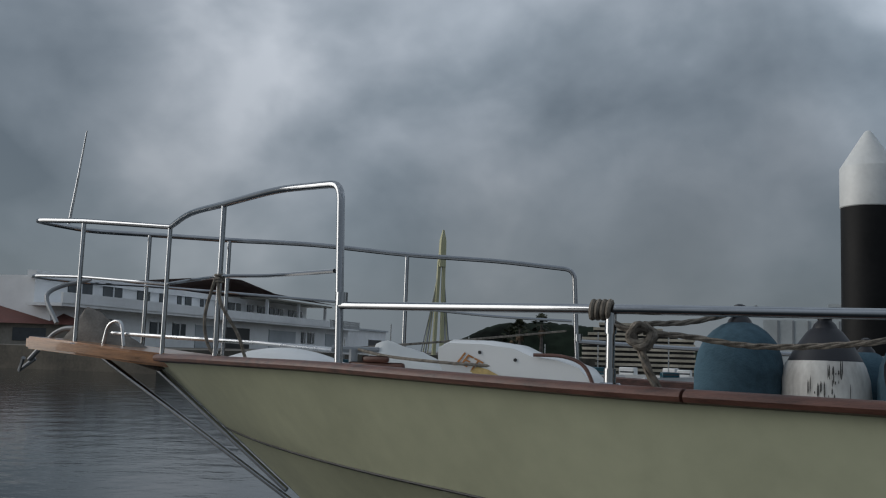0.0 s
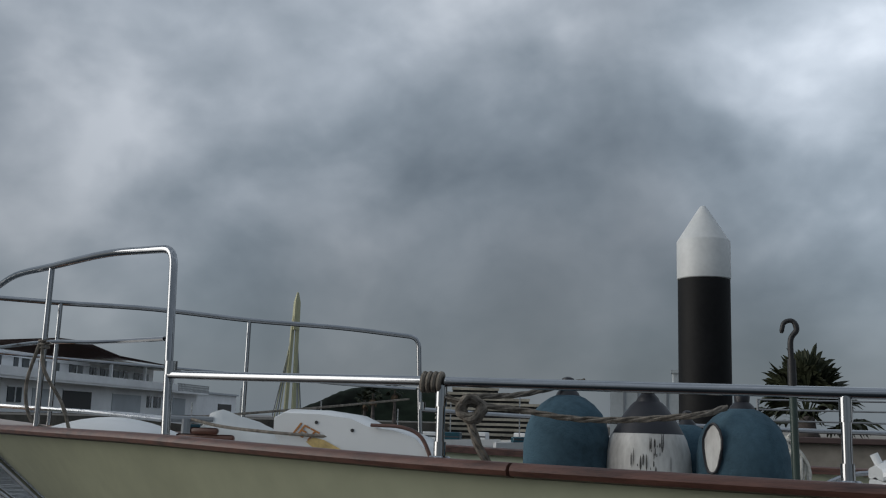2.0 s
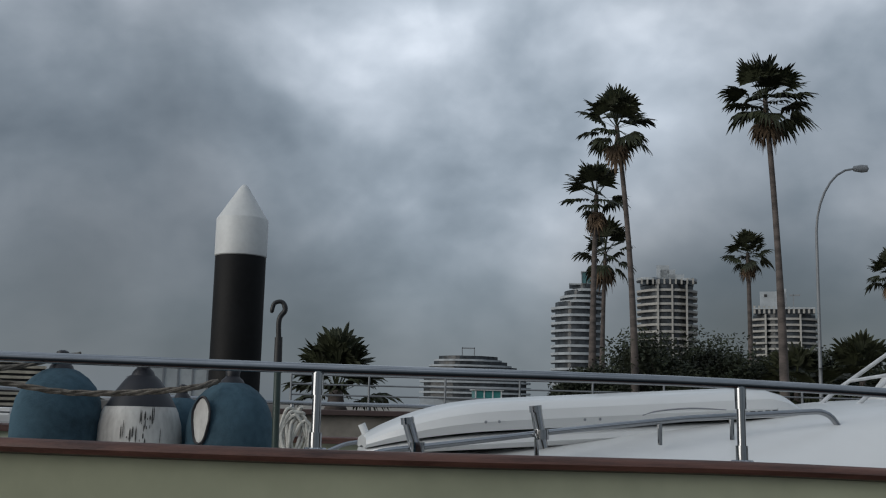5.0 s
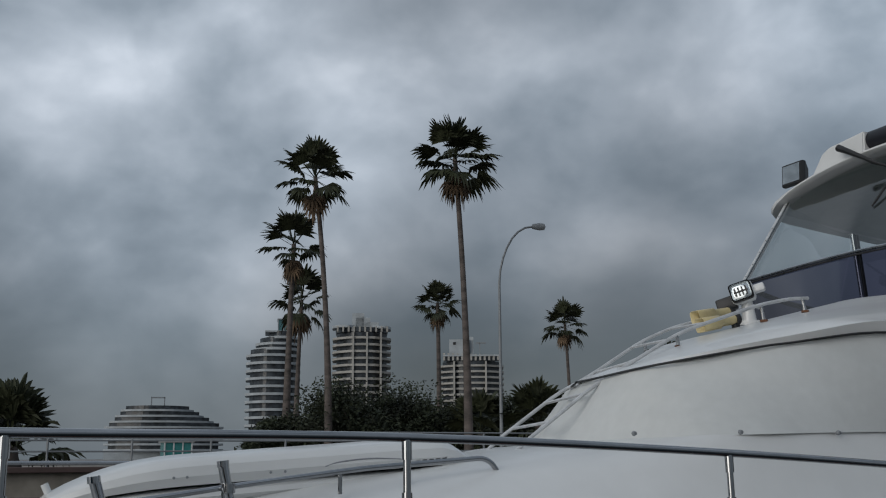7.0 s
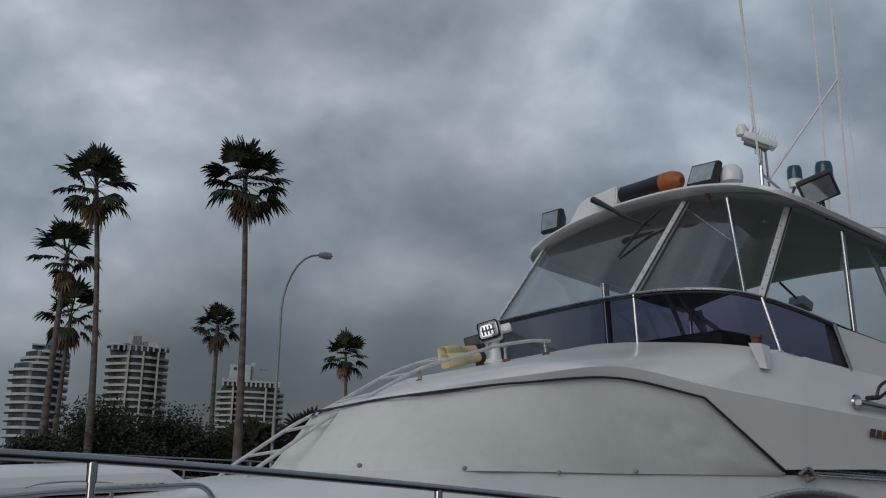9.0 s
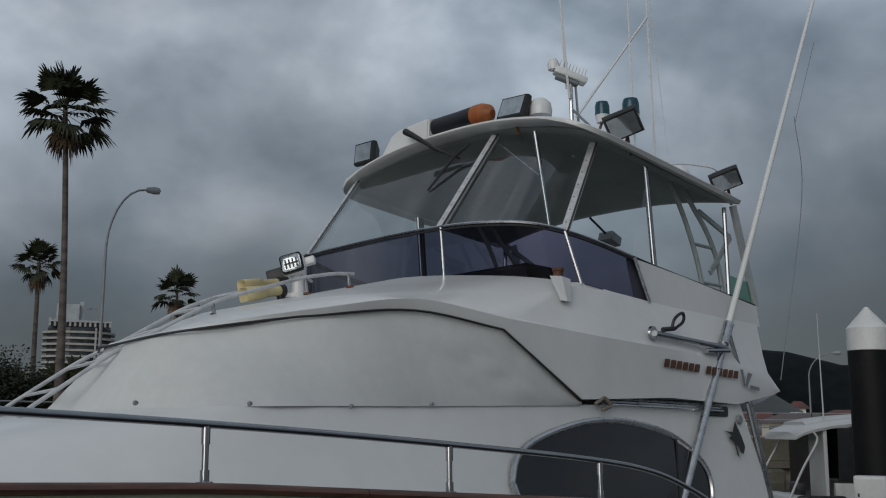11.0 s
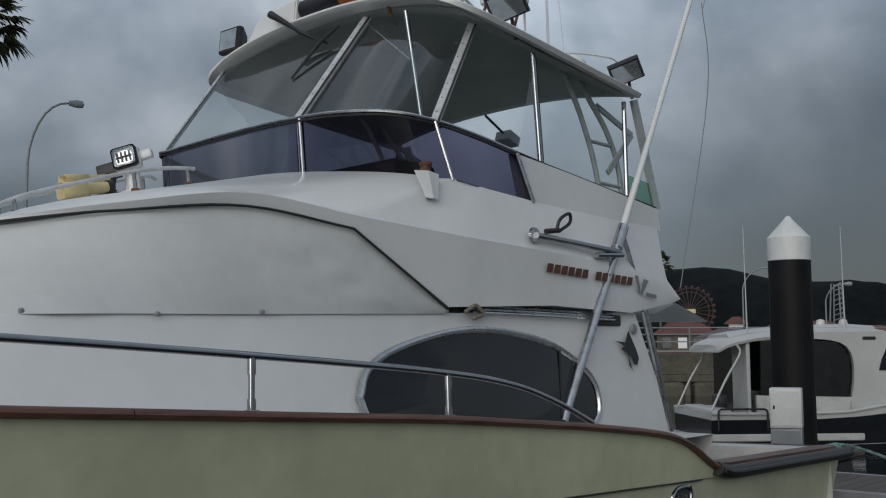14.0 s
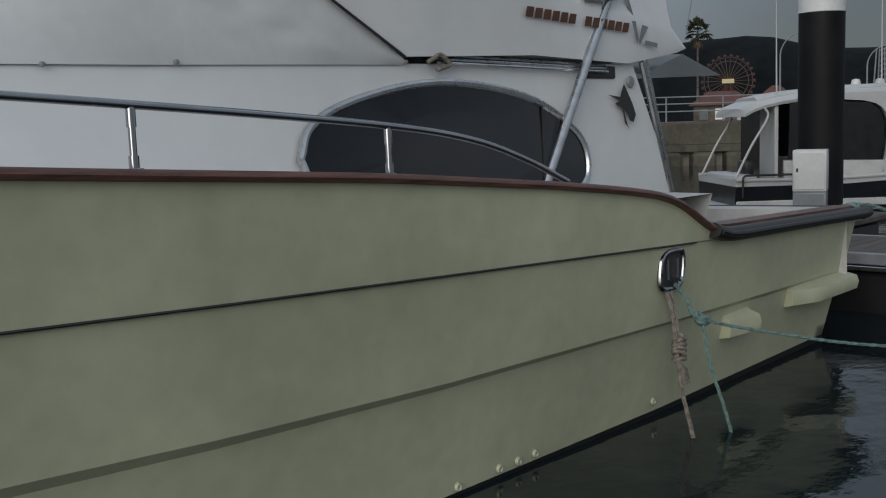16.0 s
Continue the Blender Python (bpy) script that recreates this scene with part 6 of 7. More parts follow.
        bm = prism(B(), [(0.98, 1.06), (2.64, 1.0), (2.70, 1.40), (2.68, 1.72), (2.60, 1.90), (2.44, 2.02), (1.6, 2.07), (1.0, 2.05)], y0 + 0.02, y1 - 0.02)
        part("side_curtain", bm, vinyl, c, "smoked vinyl side curtain")
        bm = prism(B(), [(0.9, 0.66), (2.68, 0.72), (2.70, 1.0), (0.9, 1.04)], y0, y1)
        part("lower_side", bm, M["gel_rough"], c)
        part("arch", tube(B(), spline([(0.55, y0 + 0.03, 1.98), (0.60, y0 + 0.02, 1.80), (0.30, y0, 1.3), (0.02, y0 - 0.02, 0.75)], 5), 0.022, 8), cream, c, "curved white roof strut")
        r = part("bow_rail", tube(B(), spline([(3.95, HB + s * (hb(4) - 0.05), 1.06), (4.25, HB + s * (hb(4.3) - 0.06), 1.42), (4.7, HB + s * (hb(4.7) - 0.06), 1.72), (5.6, HB + s * (hb(5.6) - 0.06), 1.86), (7.1, HB + s * 0.12, 2.0)], 5), 0.012, 6), M["steel"], c)
        for x, z in ((4.7, 1.72), (5.2, 1.8), (5.9, 1.88), (6.5, 1.94)):
            part("stanchion", tube(B(), [(x, HB + s * (hb(x) - 0.06), top(x)), (x, HB + s * (hb(x) - 0.06), z)], 0.014, 6), M["steel"], r)
    part("cockpit_rail", tube(B(), rounded([(0.10, -0.06, 0.42), (0.10, -0.06, 0.80), (1.02, -0.06, 0.80), (1.02, -0.06, 0.42)], 0.08), 0.020, 8), M["black"], c, "black hooped rail on the cockpit side")
    bm = B()
    box(bm, (0.75, 0.2, 0.34), (0.82, 1.0, 2.06), 0.01, 1)
    part("aft_bulkhead", bm, cream, c)
    # The companionway is open; this dark panel paints its unlit inside.
    bm = B()
    box(bm, (0.78, 1.0, 0.34), (0.82, 2.2, 2.06), 0.01, 1)
    part("dark_doorway", bm, vinyl, c, "dark panel for the unlit inside of the companionway")
    bm = B()
    loft(bm, [[(3.9, 0.3, 2.03), (4.0, HB, 2.05), (3.9, 2.1, 2.03)], [(4.7, 0.25, 1.30), (4.95, HB, 1.36), (4.7, 2.15, 1.30)]])
    part("windscreen", bm, M["dark_glass"], c)
    bm = B()
    loft(bm, [[(x, HB - w, z), (x, HB, z + 0.06), (x, HB + w, z)] for x, z, w in ((4.6, 1.34, 0.95), (5.4, 1.36, 0.8), (6.3, 1.36, 0.5), (6.7, 1.3, 0.25))])
    part("coachroof", bm, cream, c)
    for x, y in ((0.85, 0.4), (2.80, 0.5)):
        part("aerial", tube(B(), [(x, y, 2.2), (x - 0.02, y, 4.25)], [0.016, 0.006], 6), cream, c, "white whip aerial")
    for x in (2.2, 2.5, 2.95):
        bm = B()
        lathe(bm, [(0.0, 0.14), (0.07, 0.12), (0.09, 0.04), (0.09, 0.0)], (x, 0.9, 2.33), 12)
        part("roof_light", bm, M["fender_white"], c)
    bm = B()
    box(bm, (2.95, 0.105, 2.06), (3.2, 0.118, 2.12), 0.003, 1)
    part("maker_plate", bm, M["black"], c, "dark plate drawn as a bar")
    c.matrix_world = Matrix.Translation((23.607, 3.405, 0)) @ Matrix.Rotation(radians(-45), 4, "Z")


cruiser()


# ---- palms, shrubs ----
rng = random.Random(7)


def fan_leaf(bm, at, d, size, droop, rng, blades=15):
    """One fan-shaped palm leaf at the end of a stalk: pleats that join near the hub, then split and hang."""
    d = d.normalized()
    side = d.cross(Vector((0, 0, 1)))
    side = side.normalized() if side.length > 0.05 else Vector((1, 0, 0))
    tw = rng.uniform(-0.5, 0.5)
    side = (side * math.cos(tw) + side.cross(d) * math.sin(tw)).normalized()
    up = side.cross(d)
    hub = at + d * size * 0.55 + Vector((0, 0, -droop * size * 0.12))
    w = size * 0.016
    a, b, c2, e = (bm.verts.new(q) for q in (at + side * w, at - side * w, hub - side * w, hub + side * w))
    bm.faces.new((a, b, c2, e))
    for k in range(blades):
        t = (k / (blades - 1) - 0.5) * 2.7 + rng.uniform(-0.04, 0.04)
        l = size * (0.62 - 0.13 * abs(t)) * rng.uniform(0.8, 1.12)
        dd = (d * math.cos(t) + side * math.sin(t)).normalized()
        p1 = hub + dd * l * 0.55 + up * l * 0.04
        p2 = hub + dd * l * 0.84 + Vector((0, 0, -l * (0.02 + 0.14 * droop)))
        p3 = hub + dd * l * 1.02 + Vector((0, 0, -l * (0.08 + 0.42 * droop) * rng.uniform(0.6, 1.4)))
        n = dd.cross(up).normalized() * size * 0.050
        f = up * size * 0.012 * (1 if k % 2 else -1)
        v = [bm.verts.new(q) for q in (hub, p1 + n + f, p2 + n * 0.55, p3, p2 - n * 0.55, p1 - n - f)]
        bm.faces.new(v)


def palm(x, y, z0, h, crown, label, lean=(0.0, 0.0), leaves=34, r=0.22, seed=1, skirt=0.5, spread=122):
    rg = random.Random(seed)
    p = thing("fan_palm", label, "palm tree", (x, y, z0), "palms on the quay")
    bm = B()
    pts = [(x + lean[0] * t * t, y + lean[1] * t * t, z0 + h * t) for t in (i / 12 for i in range(13))]
    tube(bm, pts, [r * 0.78 * (1.35 - 0.75 * (i / 12) ** 0.6) * (1 + 0.05 * math.sin(i * 7)) for i in range(13)], 10)
    part("trunk", bm, M["trunk"], p)
    top = Vector(pts[-1])
    bm, dry = B(), B()
    for k in range(leaves):
        az = k * 2.39996 + rg.uniform(-0.2, 0.2)
        el = radians(86 - spread * (k / leaves) ** 1.05 + rg.uniform(-12, 12))
        d = Vector((math.cos(az) * math.cos(el), math.sin(az) * math.cos(el), math.sin(el)))
        fan_leaf(bm, top + Vector((0, 0, -crown * 0.12 * k / leaves)), d, crown * rg.uniform(0.85, 1.1), 0.04 + 0.7 * (k / leaves) ** 1.8, rg)
    for k in range(int(leaves * skirt)):
        az = k * 2.39996
        el = radians(-58 - 22 * rg.random())
        d = Vector((math.cos(az) * math.cos(el), math.sin(az) * math.cos(el), math.sin(el)))
        fan_leaf(dry, top + Vector((0, 0, -crown * (0.1 + 0.25 * rg.random()))), d, crown * rg.uniform(0.5, 0.8), 0.9, rg, 9)
    part("crown", bm, M["leaf_palm"], p, smooth=False)
    part("dead_skirt", dry, M["leaf_dry"], p, "hanging dry brown leaves", smooth=False)


palm(23.95, 33.2, QZ, 13.0, 1.75, "tall fan palm with a full green crown", (-0.45, 0.2), 30, 0.20, 2)
palm(20.45, 40.5, QZ, 13.6, 1.8, "tall fan palm beside a shorter one", (-0.78, 0.3), 28, 0.20, 3)
palm(20.1, 46.0, QZ, 11.3, 1.75, "fan palm with a ragged crown", (0.2, 0), 21, 0.24, 4)
palm(22.35, 51.5, QZ, 9.2, 1.8, "fan palm behind taller ones", (0.2, 0), 22, 0.2, 5)
palm(34.0, 57.3, QZ, 10.5, 1.45, "slender fan palm with a hanging brown skirt", (-0.1, 0), 30, 0.24, 6, 1.0)
palm(41.6, 53.2, QZ, 9.0, 1.5, "small fan palm standing alone", (-0.3, 0), 30, 0.18, 8)
palm(49.0, 52.0, QZ, 6.2, 2.0, "fan palm with a full crown", (0, 0), 30, 0.25, 9)
palm(6.2, 27.2, QZ, 0.75, 1.75, "short thick fan palm with a brown skirt", (0, 0), 30, 0.42, 11, 2.4, 84)
palm(29.5, 37.0, QZ, 1.9, 1.9, "low bushy fan palm at the quay", (0, 0), 34, 0.25, 12, 0.2)
palm(27.5, 39.0, QZ, 1.6, 1.8, "low bushy fan palm at the quay", (0, 0), 30, 0.25, 13, 0.2)
for k, (x, y, h) in enumerate(((-27, 84, 2.6), (-25.3, 85, 3.1), (-28.5, 86, 2.1))):
    palm(x, y, 1.5, h, 0.95, "small distant palm across the basin", (0, 0), 20, 0.2, 20 + k)


def shrub(name, cx, cy, rx, ry, h, count, size, label, seed):
    rg = random.Random(seed)
    verts, faces = [], []
    blobs = [(cx + rx * rg.uniform(-1, 1), cy + ry * rg.uniform(-1, 1), h * rg.uniform(0.12, 0.62), h * rg.uniform(0.16, 0.30)) for _ in range(34)]
    for _ in range(count):
        bx, by, bz, br = rg.choice(blobs)
        v = Vector((rg.gauss(0, 1), rg.gauss(0, 1), rg.gauss(0, 1))).normalized() * br * rg.uniform(0.15, 1.04)
        c = Vector((bx + v.x * 1.3, by + v.y * 1.3, QZ + max(0.0, bz + v.z)))
        a = Vector((rg.gauss(0, 1), rg.gauss(0, 1), rg.gauss(0, 0.6))).normalized() * size * rg.uniform(0.6, 1.4)
        b = a.cross(Vector((rg.gauss(0, 1), rg.gauss(0, 1), rg.gauss(0, 1)))).normalized() * size * 0.45
        n = len(verts)
        verts += [c - a, c + b, c + a, c - b]
        faces.append((n, n + 1, n + 2, n + 3))
    me = bpy.data.meshes.new(name)
    me.from_pydata([tuple(v) for v in verts], [], faces)
    me.materials.append(M["leaf"])
    s_ = thing(name, label, "shrub", (cx, cy, QZ), "shrubs on the quay")
    leaves = new("foliage", me)
    leaves.parent = s_
    leaves.matrix_parent_inverse = s_.matrix_world.inverted()
    for bx, by, bz, br in blobs[:9]:
        part("stem", tube(B(), [(cx + 0.3 * (bx - cx), cy + 0.3 * (by - cy), QZ), (bx, by, QZ + bz)], [0.08, 0.03], 6), M["trunk"], s_)
    return s_


for k, (x, y, rx, h) in enumerate(((20, 44, 2.2, 2.6), (24, 43, 3.5, 4.3), (28.5, 44, 3.4, 3.6), (33, 44, 3.0, 3.6), (37, 47, 3.0, 3.0))):
    shrub("shrub", x, y, rx, 2.0, h * 1.2, 34000, 0.10, "dense dark green evergreen shrub", 30 + k)

# ---- quay railing, street lamps ----
rl2 = thing("quay_railing", "grey tubular railing along the quay", "railing", (20, 25.5, QZ))
segs = [((4.8, 25.3), (36.2, 25.3)), ((36.2, 25.3), (46.3, 13.3)), ((46.3, 13.3), (95.3, -27.7))]
for a, b in segs:
    a, b = Vector((*a, QZ)), Vector((*b, QZ))
    for z in (0.55, 0.85, 1.12):
        part("bar", tube(B(), [a + Vector((0, 0, z)), b + Vector((0, 0, z))], 0.028, 6), M["grey_paint"], rl2)
    n = int((b - a).length / 2.2)
    for k in range(n + 1):
        q = a.lerp(b, k / n)
        part("post", tube(B(), [q + Vector((0, 0, 0.1)), q + Vector((0, 0, 1.14))], 0.035, 6), M["grey_paint"], rl2)


kiosk = thing("kiosk", "small kiosk of teal glass in white frames on the quay", "kiosk", (11.1, 28.3, QZ))
part("body", box(B(), (10.72, 28.05, QZ), (11.58, 28.75, 2.46), 0.02, 1), material("teal_glass", (0.05, 0.24, 0.23), 0.15, vary=0.15, scale=3), kiosk, "teal glass walls")
part("roof", box(B(), (10.66, 27.98, 2.46), (11.64, 28.82, 2.54), 0.015, 1), M["gel"], kiosk)
for k in range(4):
    part("mullion", box(B(), (10.70 + 0.28 * k, 28.02, QZ), (10.74 + 0.28 * k, 28.06, 2.46), 0.004, 1), M["gel"], kiosk)


def street_lamp(x, y, h, arm, label, k=1.0):
    s = thing("street_lamp", label, "street lamp", (x, y, QZ), "street lamps")
    d = Vector((arm[0], arm[1], 0))
    pts = [(x, y, QZ), (x, y, QZ + h * 0.75)] + [Vector((x, y, QZ + h * 0.75)) + d * (t ** 1.7) + Vector((0, 0, h * 0.25 * math.sin(t * math.pi / 2))) for t in (i / 7 for i in range(1, 8))]
    part("pole", tube(B(), pts, [0.09 * k, 0.06 * k] + [0.05 * k] * 7, 10), M["grey_paint"], s)
    e = Vector(pts[-1])
    bm = B()
    u = d.normalized()
    lathe(bm, [(0.0, -0.05), (0.09, -0.04), (0.14, 0.3), (0.12, 0.55), (0.0, 0.62)], (0, 0, 0), 12, Matrix.Translation(e) @ u.to_track_quat("Z", "Y").to_matrix().to_4x4() @ Matrix.Diagonal((0.8 * k, 1.3 * k, k, 1)))
    part("head", bm, M["grey_paint"], s, "dark lamp head")


street_lamp(27.5, 36.9, 11.1, (1.6, -0.5), "tall grey street lamp with a curved arm")
street_lamp(46.9, 13.6, 3.6, (0.35, -0.95), "grey street lamp on the quay road", 0.5)
street_lamp(48.9, 10.9, 2.9, (0.25, -0.72), "grey street lamp on the quay road", 0.5)


# ---- buildings ----
def facing(x, y, turn=0.0, z=QZ):
    """A frame whose x runs along a facade that faces the basin."""
    a = math.atan2(y + 5, x - 4.5) - math.pi / 2 + radians(turn)
    return Matrix.Translation((x, y, z)) @ Matrix.Rotation(a, 4, "Z")


def arc_slab(bm, l, r, bulge, depth, z0, z1, m, over=0.0):
    """A floor plate with a bowed front and rounded corners."""
    n = 14
    out = []
    for k in range(n + 1):
        u = k / n
        e = min(1.0, 3.2 * min(u, 1 - u)) ** 0.6
        out.append((-l - over + (l + r + 2 * over) * u, depth * 0.35 * (1 - e) - bulge * (1 - (2 * u - 1) ** 2) - over))
    out += [(r + over, depth), (-l - over, depth)]
    lo, hi = ([bm.verts.new(m @ Vector((x, y, z))) for x, y in out] for z in (z0, z1))
    bm.faces.new(lo), bm.faces.new(hi)
    for k in range(len(out)):
        j = (k + 1) % len(out)
        bm.faces.new((lo[k], lo[j], hi[j], hi[k]))


def bowed_tower(x, y, floors, fh, bulge, depth, wall, piers, label, turn=0.0, base=QZ):
    """Bowed balcony fronts over recessed glazing; floors: left and right reach and height of each."""
    t = thing("apartment_tower", label, "building", (x, y, QZ), "towers behind the quay")
    m = facing(x, y, turn, 0.0)
    for l, r, z in floors:
        bm = B()
        arc_slab(bm, l, r, bulge, depth, z - 0.2, z + fh * 0.26, m, 0.5)
        part("balcony", bm, wall, t, smooth=False)
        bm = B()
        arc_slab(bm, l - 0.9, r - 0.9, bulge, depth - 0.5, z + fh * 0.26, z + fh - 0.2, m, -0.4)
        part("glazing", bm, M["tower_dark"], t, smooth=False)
    zt, zb = floors[0][2] + fh, floors[-1][2]
    for q in piers:
        part("pier", box(B(), (q - 0.35, -bulge - 1.0, zb), (q + 0.35, 1, zt - 0.4), 0, 1, m), wall, t, smooth=False)
    part("podium", box(B(), (-floors[-1][0], 0, 1.5), (floors[-1][1], depth, zb), 0, 1, m), wall, t, smooth=False)
    return t, m


# stepped tower, banded tower, the cream block, low terraces
tw, m = bowed_tower(124.7, 407.0, [(3.4, 10.4, 49.8), (6.9, 10.5, 47.3), (7.5, 10.6, 45.2)] + [(10.6, 10.6, 42.6 - 3.13 * k) for k in range(14)], 3.13, 2.6, 18, M["tower_pale"], (), "stepped white apartment tower with bowed balcony bands")
part("roof_slab", box(B(), (-3.6, -1.5, 52.3), (9.5, 14, 52.9), 0, 1, m), M["tower_pale"], tw, smooth=False)
part("glass_lantern", box(B(), (1.5, 0, 52.9), (6.2, 8, 57.6), 0, 1, m), M["tower_glass"], tw, "greenish glass lantern on the roof", smooth=False)
for q in (1.5, 3.8, 6.1):
    part("lantern_frame", box(B(), (q - 0.15, -0.2, 52.9), (q + 0.15, 0.1, 57.9), 0, 1, m), M["tower_pale"], tw, smooth=False)
part("lantern_roof", box(B(), (1.2, -0.4, 57.6), (6.6, 8.2, 58.0), 0, 1, m), M["tower_pale"], tw, smooth=False)
tw, m = bowed_tower(158.5, 395.7, [(11.6, 11.8, 50.0 - 2.8 * k) for k in range(17)], 2.8, 2.4, 18, M["tower_cream"], (-3.4, 2.2, 7.9), "cream apartment tower with bowed balconies and three piers")
bm = B()
arc_slab(bm, 10.8, 10.8, 2.2, 17, 52.8, 54.6, m)
part("top_storey", bm, M["win_far"], tw, smooth=False)
for k in range(10):
    part("pillar", box(B(), (-10.2 + 2.25 * k, -2.6, 52.6), (-9.5 + 2.25 * k, 0, 54.8), 0, 1, m), M["tower_cream"], tw, smooth=False)
bm = B()
arc_slab(bm, 12.2, -2.0, 1.2, 12, 54.6, 55.6, m)
arc_slab(bm, -5.5, 12.2, 1.2, 12, 54.2, 55.2, m)
part("roof_canopy", bm, M["tower_pale"], tw, "pale canopies at the roof corners", smooth=False)
for a, b, h in ((-4.0, 1.0, 60.8), (-2.5, 3.5, 59.0), (1.0, 7.0, 57.0)):
    part("plant_room", box(B(), (a, 2, 54.5), (b, 9, h), 0, 1, m), M["tower_pale"], tw, smooth=False)
tw, m = bowed_tower(199.6, 377.3, [(13.2, 13.0, 38.6 - 2.35 * k) for k in range(16)], 2.35, 0.6, 18, M["tower_cream"], (-7.0, 6.0), "cream apartment block with a colonnaded roof")
part("plant_room", box(B(), (-9.0, 1.5, 41), (-0.6, 10, 49.8), 0, 1, m), M["tower_pale"], tw, "tall white plant room", smooth=False)
part("porthole", box(B(), (-7.4, 1.3, 47.6), (-6.3, 1.6, 48.7), 0, 1, m), M["black"], tw, smooth=False)
part("plant_room", box(B(), (-0.6, 3, 41), (1.0, 9, 51.0), 0, 1, m), M["tower_pale"], tw, smooth=False)
for k in range(13):
    q = -11.5 + 1.85 * k
    part("pillar", box(B(), (q, -1.0, 40.9), (q + 0.8, 0, 44.0 - 0.08 * k), 0, 1, m), M["tower_cream"], tw, smooth=False)
part("colonnade_beam", box(B(), (-11.6, -1.1, 42.6), (11.6, 6, 43.2), 0, 1, m), M["tower_pale"], tw, smooth=False)
# No window here: a dark box paints the shade behind the pillars.
part("colonnade_shade", box(B(), (-11.4, 0.2, 40.9), (11.4, 5, 42.6), 0, 1, m), M["win_far"], tw, smooth=False)
part("roof_mast", box(B(), (3.4, 2, 43), (3.8, 2.4, 48.6), 0, 1, m), M["grey_paint"], tw, smooth=False)
part("roof_mast", box(B(), (2.0, 2, 48.0), (6.2, 2.5, 48.6), 0, 1, m), M["grey_paint"], tw, smooth=False)
tw, m = bowed_tower(81.0, 417.6, [(19.0 - 2.0 * max(0, 3 - k), 26.0 - 4.0 * max(0, 3 - k), 20.4 - 2.2 * k) for k in range(8)], 2.2, 2.6, 16, M["tower_pale"], (), "low stepped white apartment block with curved terraces")
for q in (-2.0, 3.0):
    part("roof_frame", box(B(), (q - 0.2, 2, 22), (q + 0.2, 2.4, 26), 0, 1, m), M["grey_paint"], tw, smooth=False)
part("roof_frame", box(B(), (-2.2, 2, 25.4), (3.2, 2.4, 25.9), 0, 1, m), M["grey_paint"], tw, smooth=False)
tr_ = thing("stepped_terrace", "pale concrete stepped terrace beside the basin", "terrace", (-23.9, 116.5, 1.6), kind="")
m = facing(-23.9, 116.5, 2, 0.1) @ Matrix.Scale(0.205, 4)
for k in range(10):
    l, r, z = 31 - max(0, k - 6) * 3.2, 33 - max(0, k - 6) * 9, 2.9 * k
    part("step", box(B(), (-l, 1.1 * k - 1.2, z + 0.6), (r, 26, z + 2.1), 0, 1, m), M["terrace"], tr_, smooth=False)
    # Black stands in for the shadow between the concrete steps.
    part("shadow_riser", box(B(), (-l + 0.4, 1.1 * k + 0.9, z - 0.9), (r - 0.4, 25, z + 0.6), 0, 1, m), M["black"], tr_, smooth=False)
part("base", box(B(), (-31, 0, -8), (33, 25, 0), 0, 1, m), M["concrete_wet"], tr_, smooth=False)


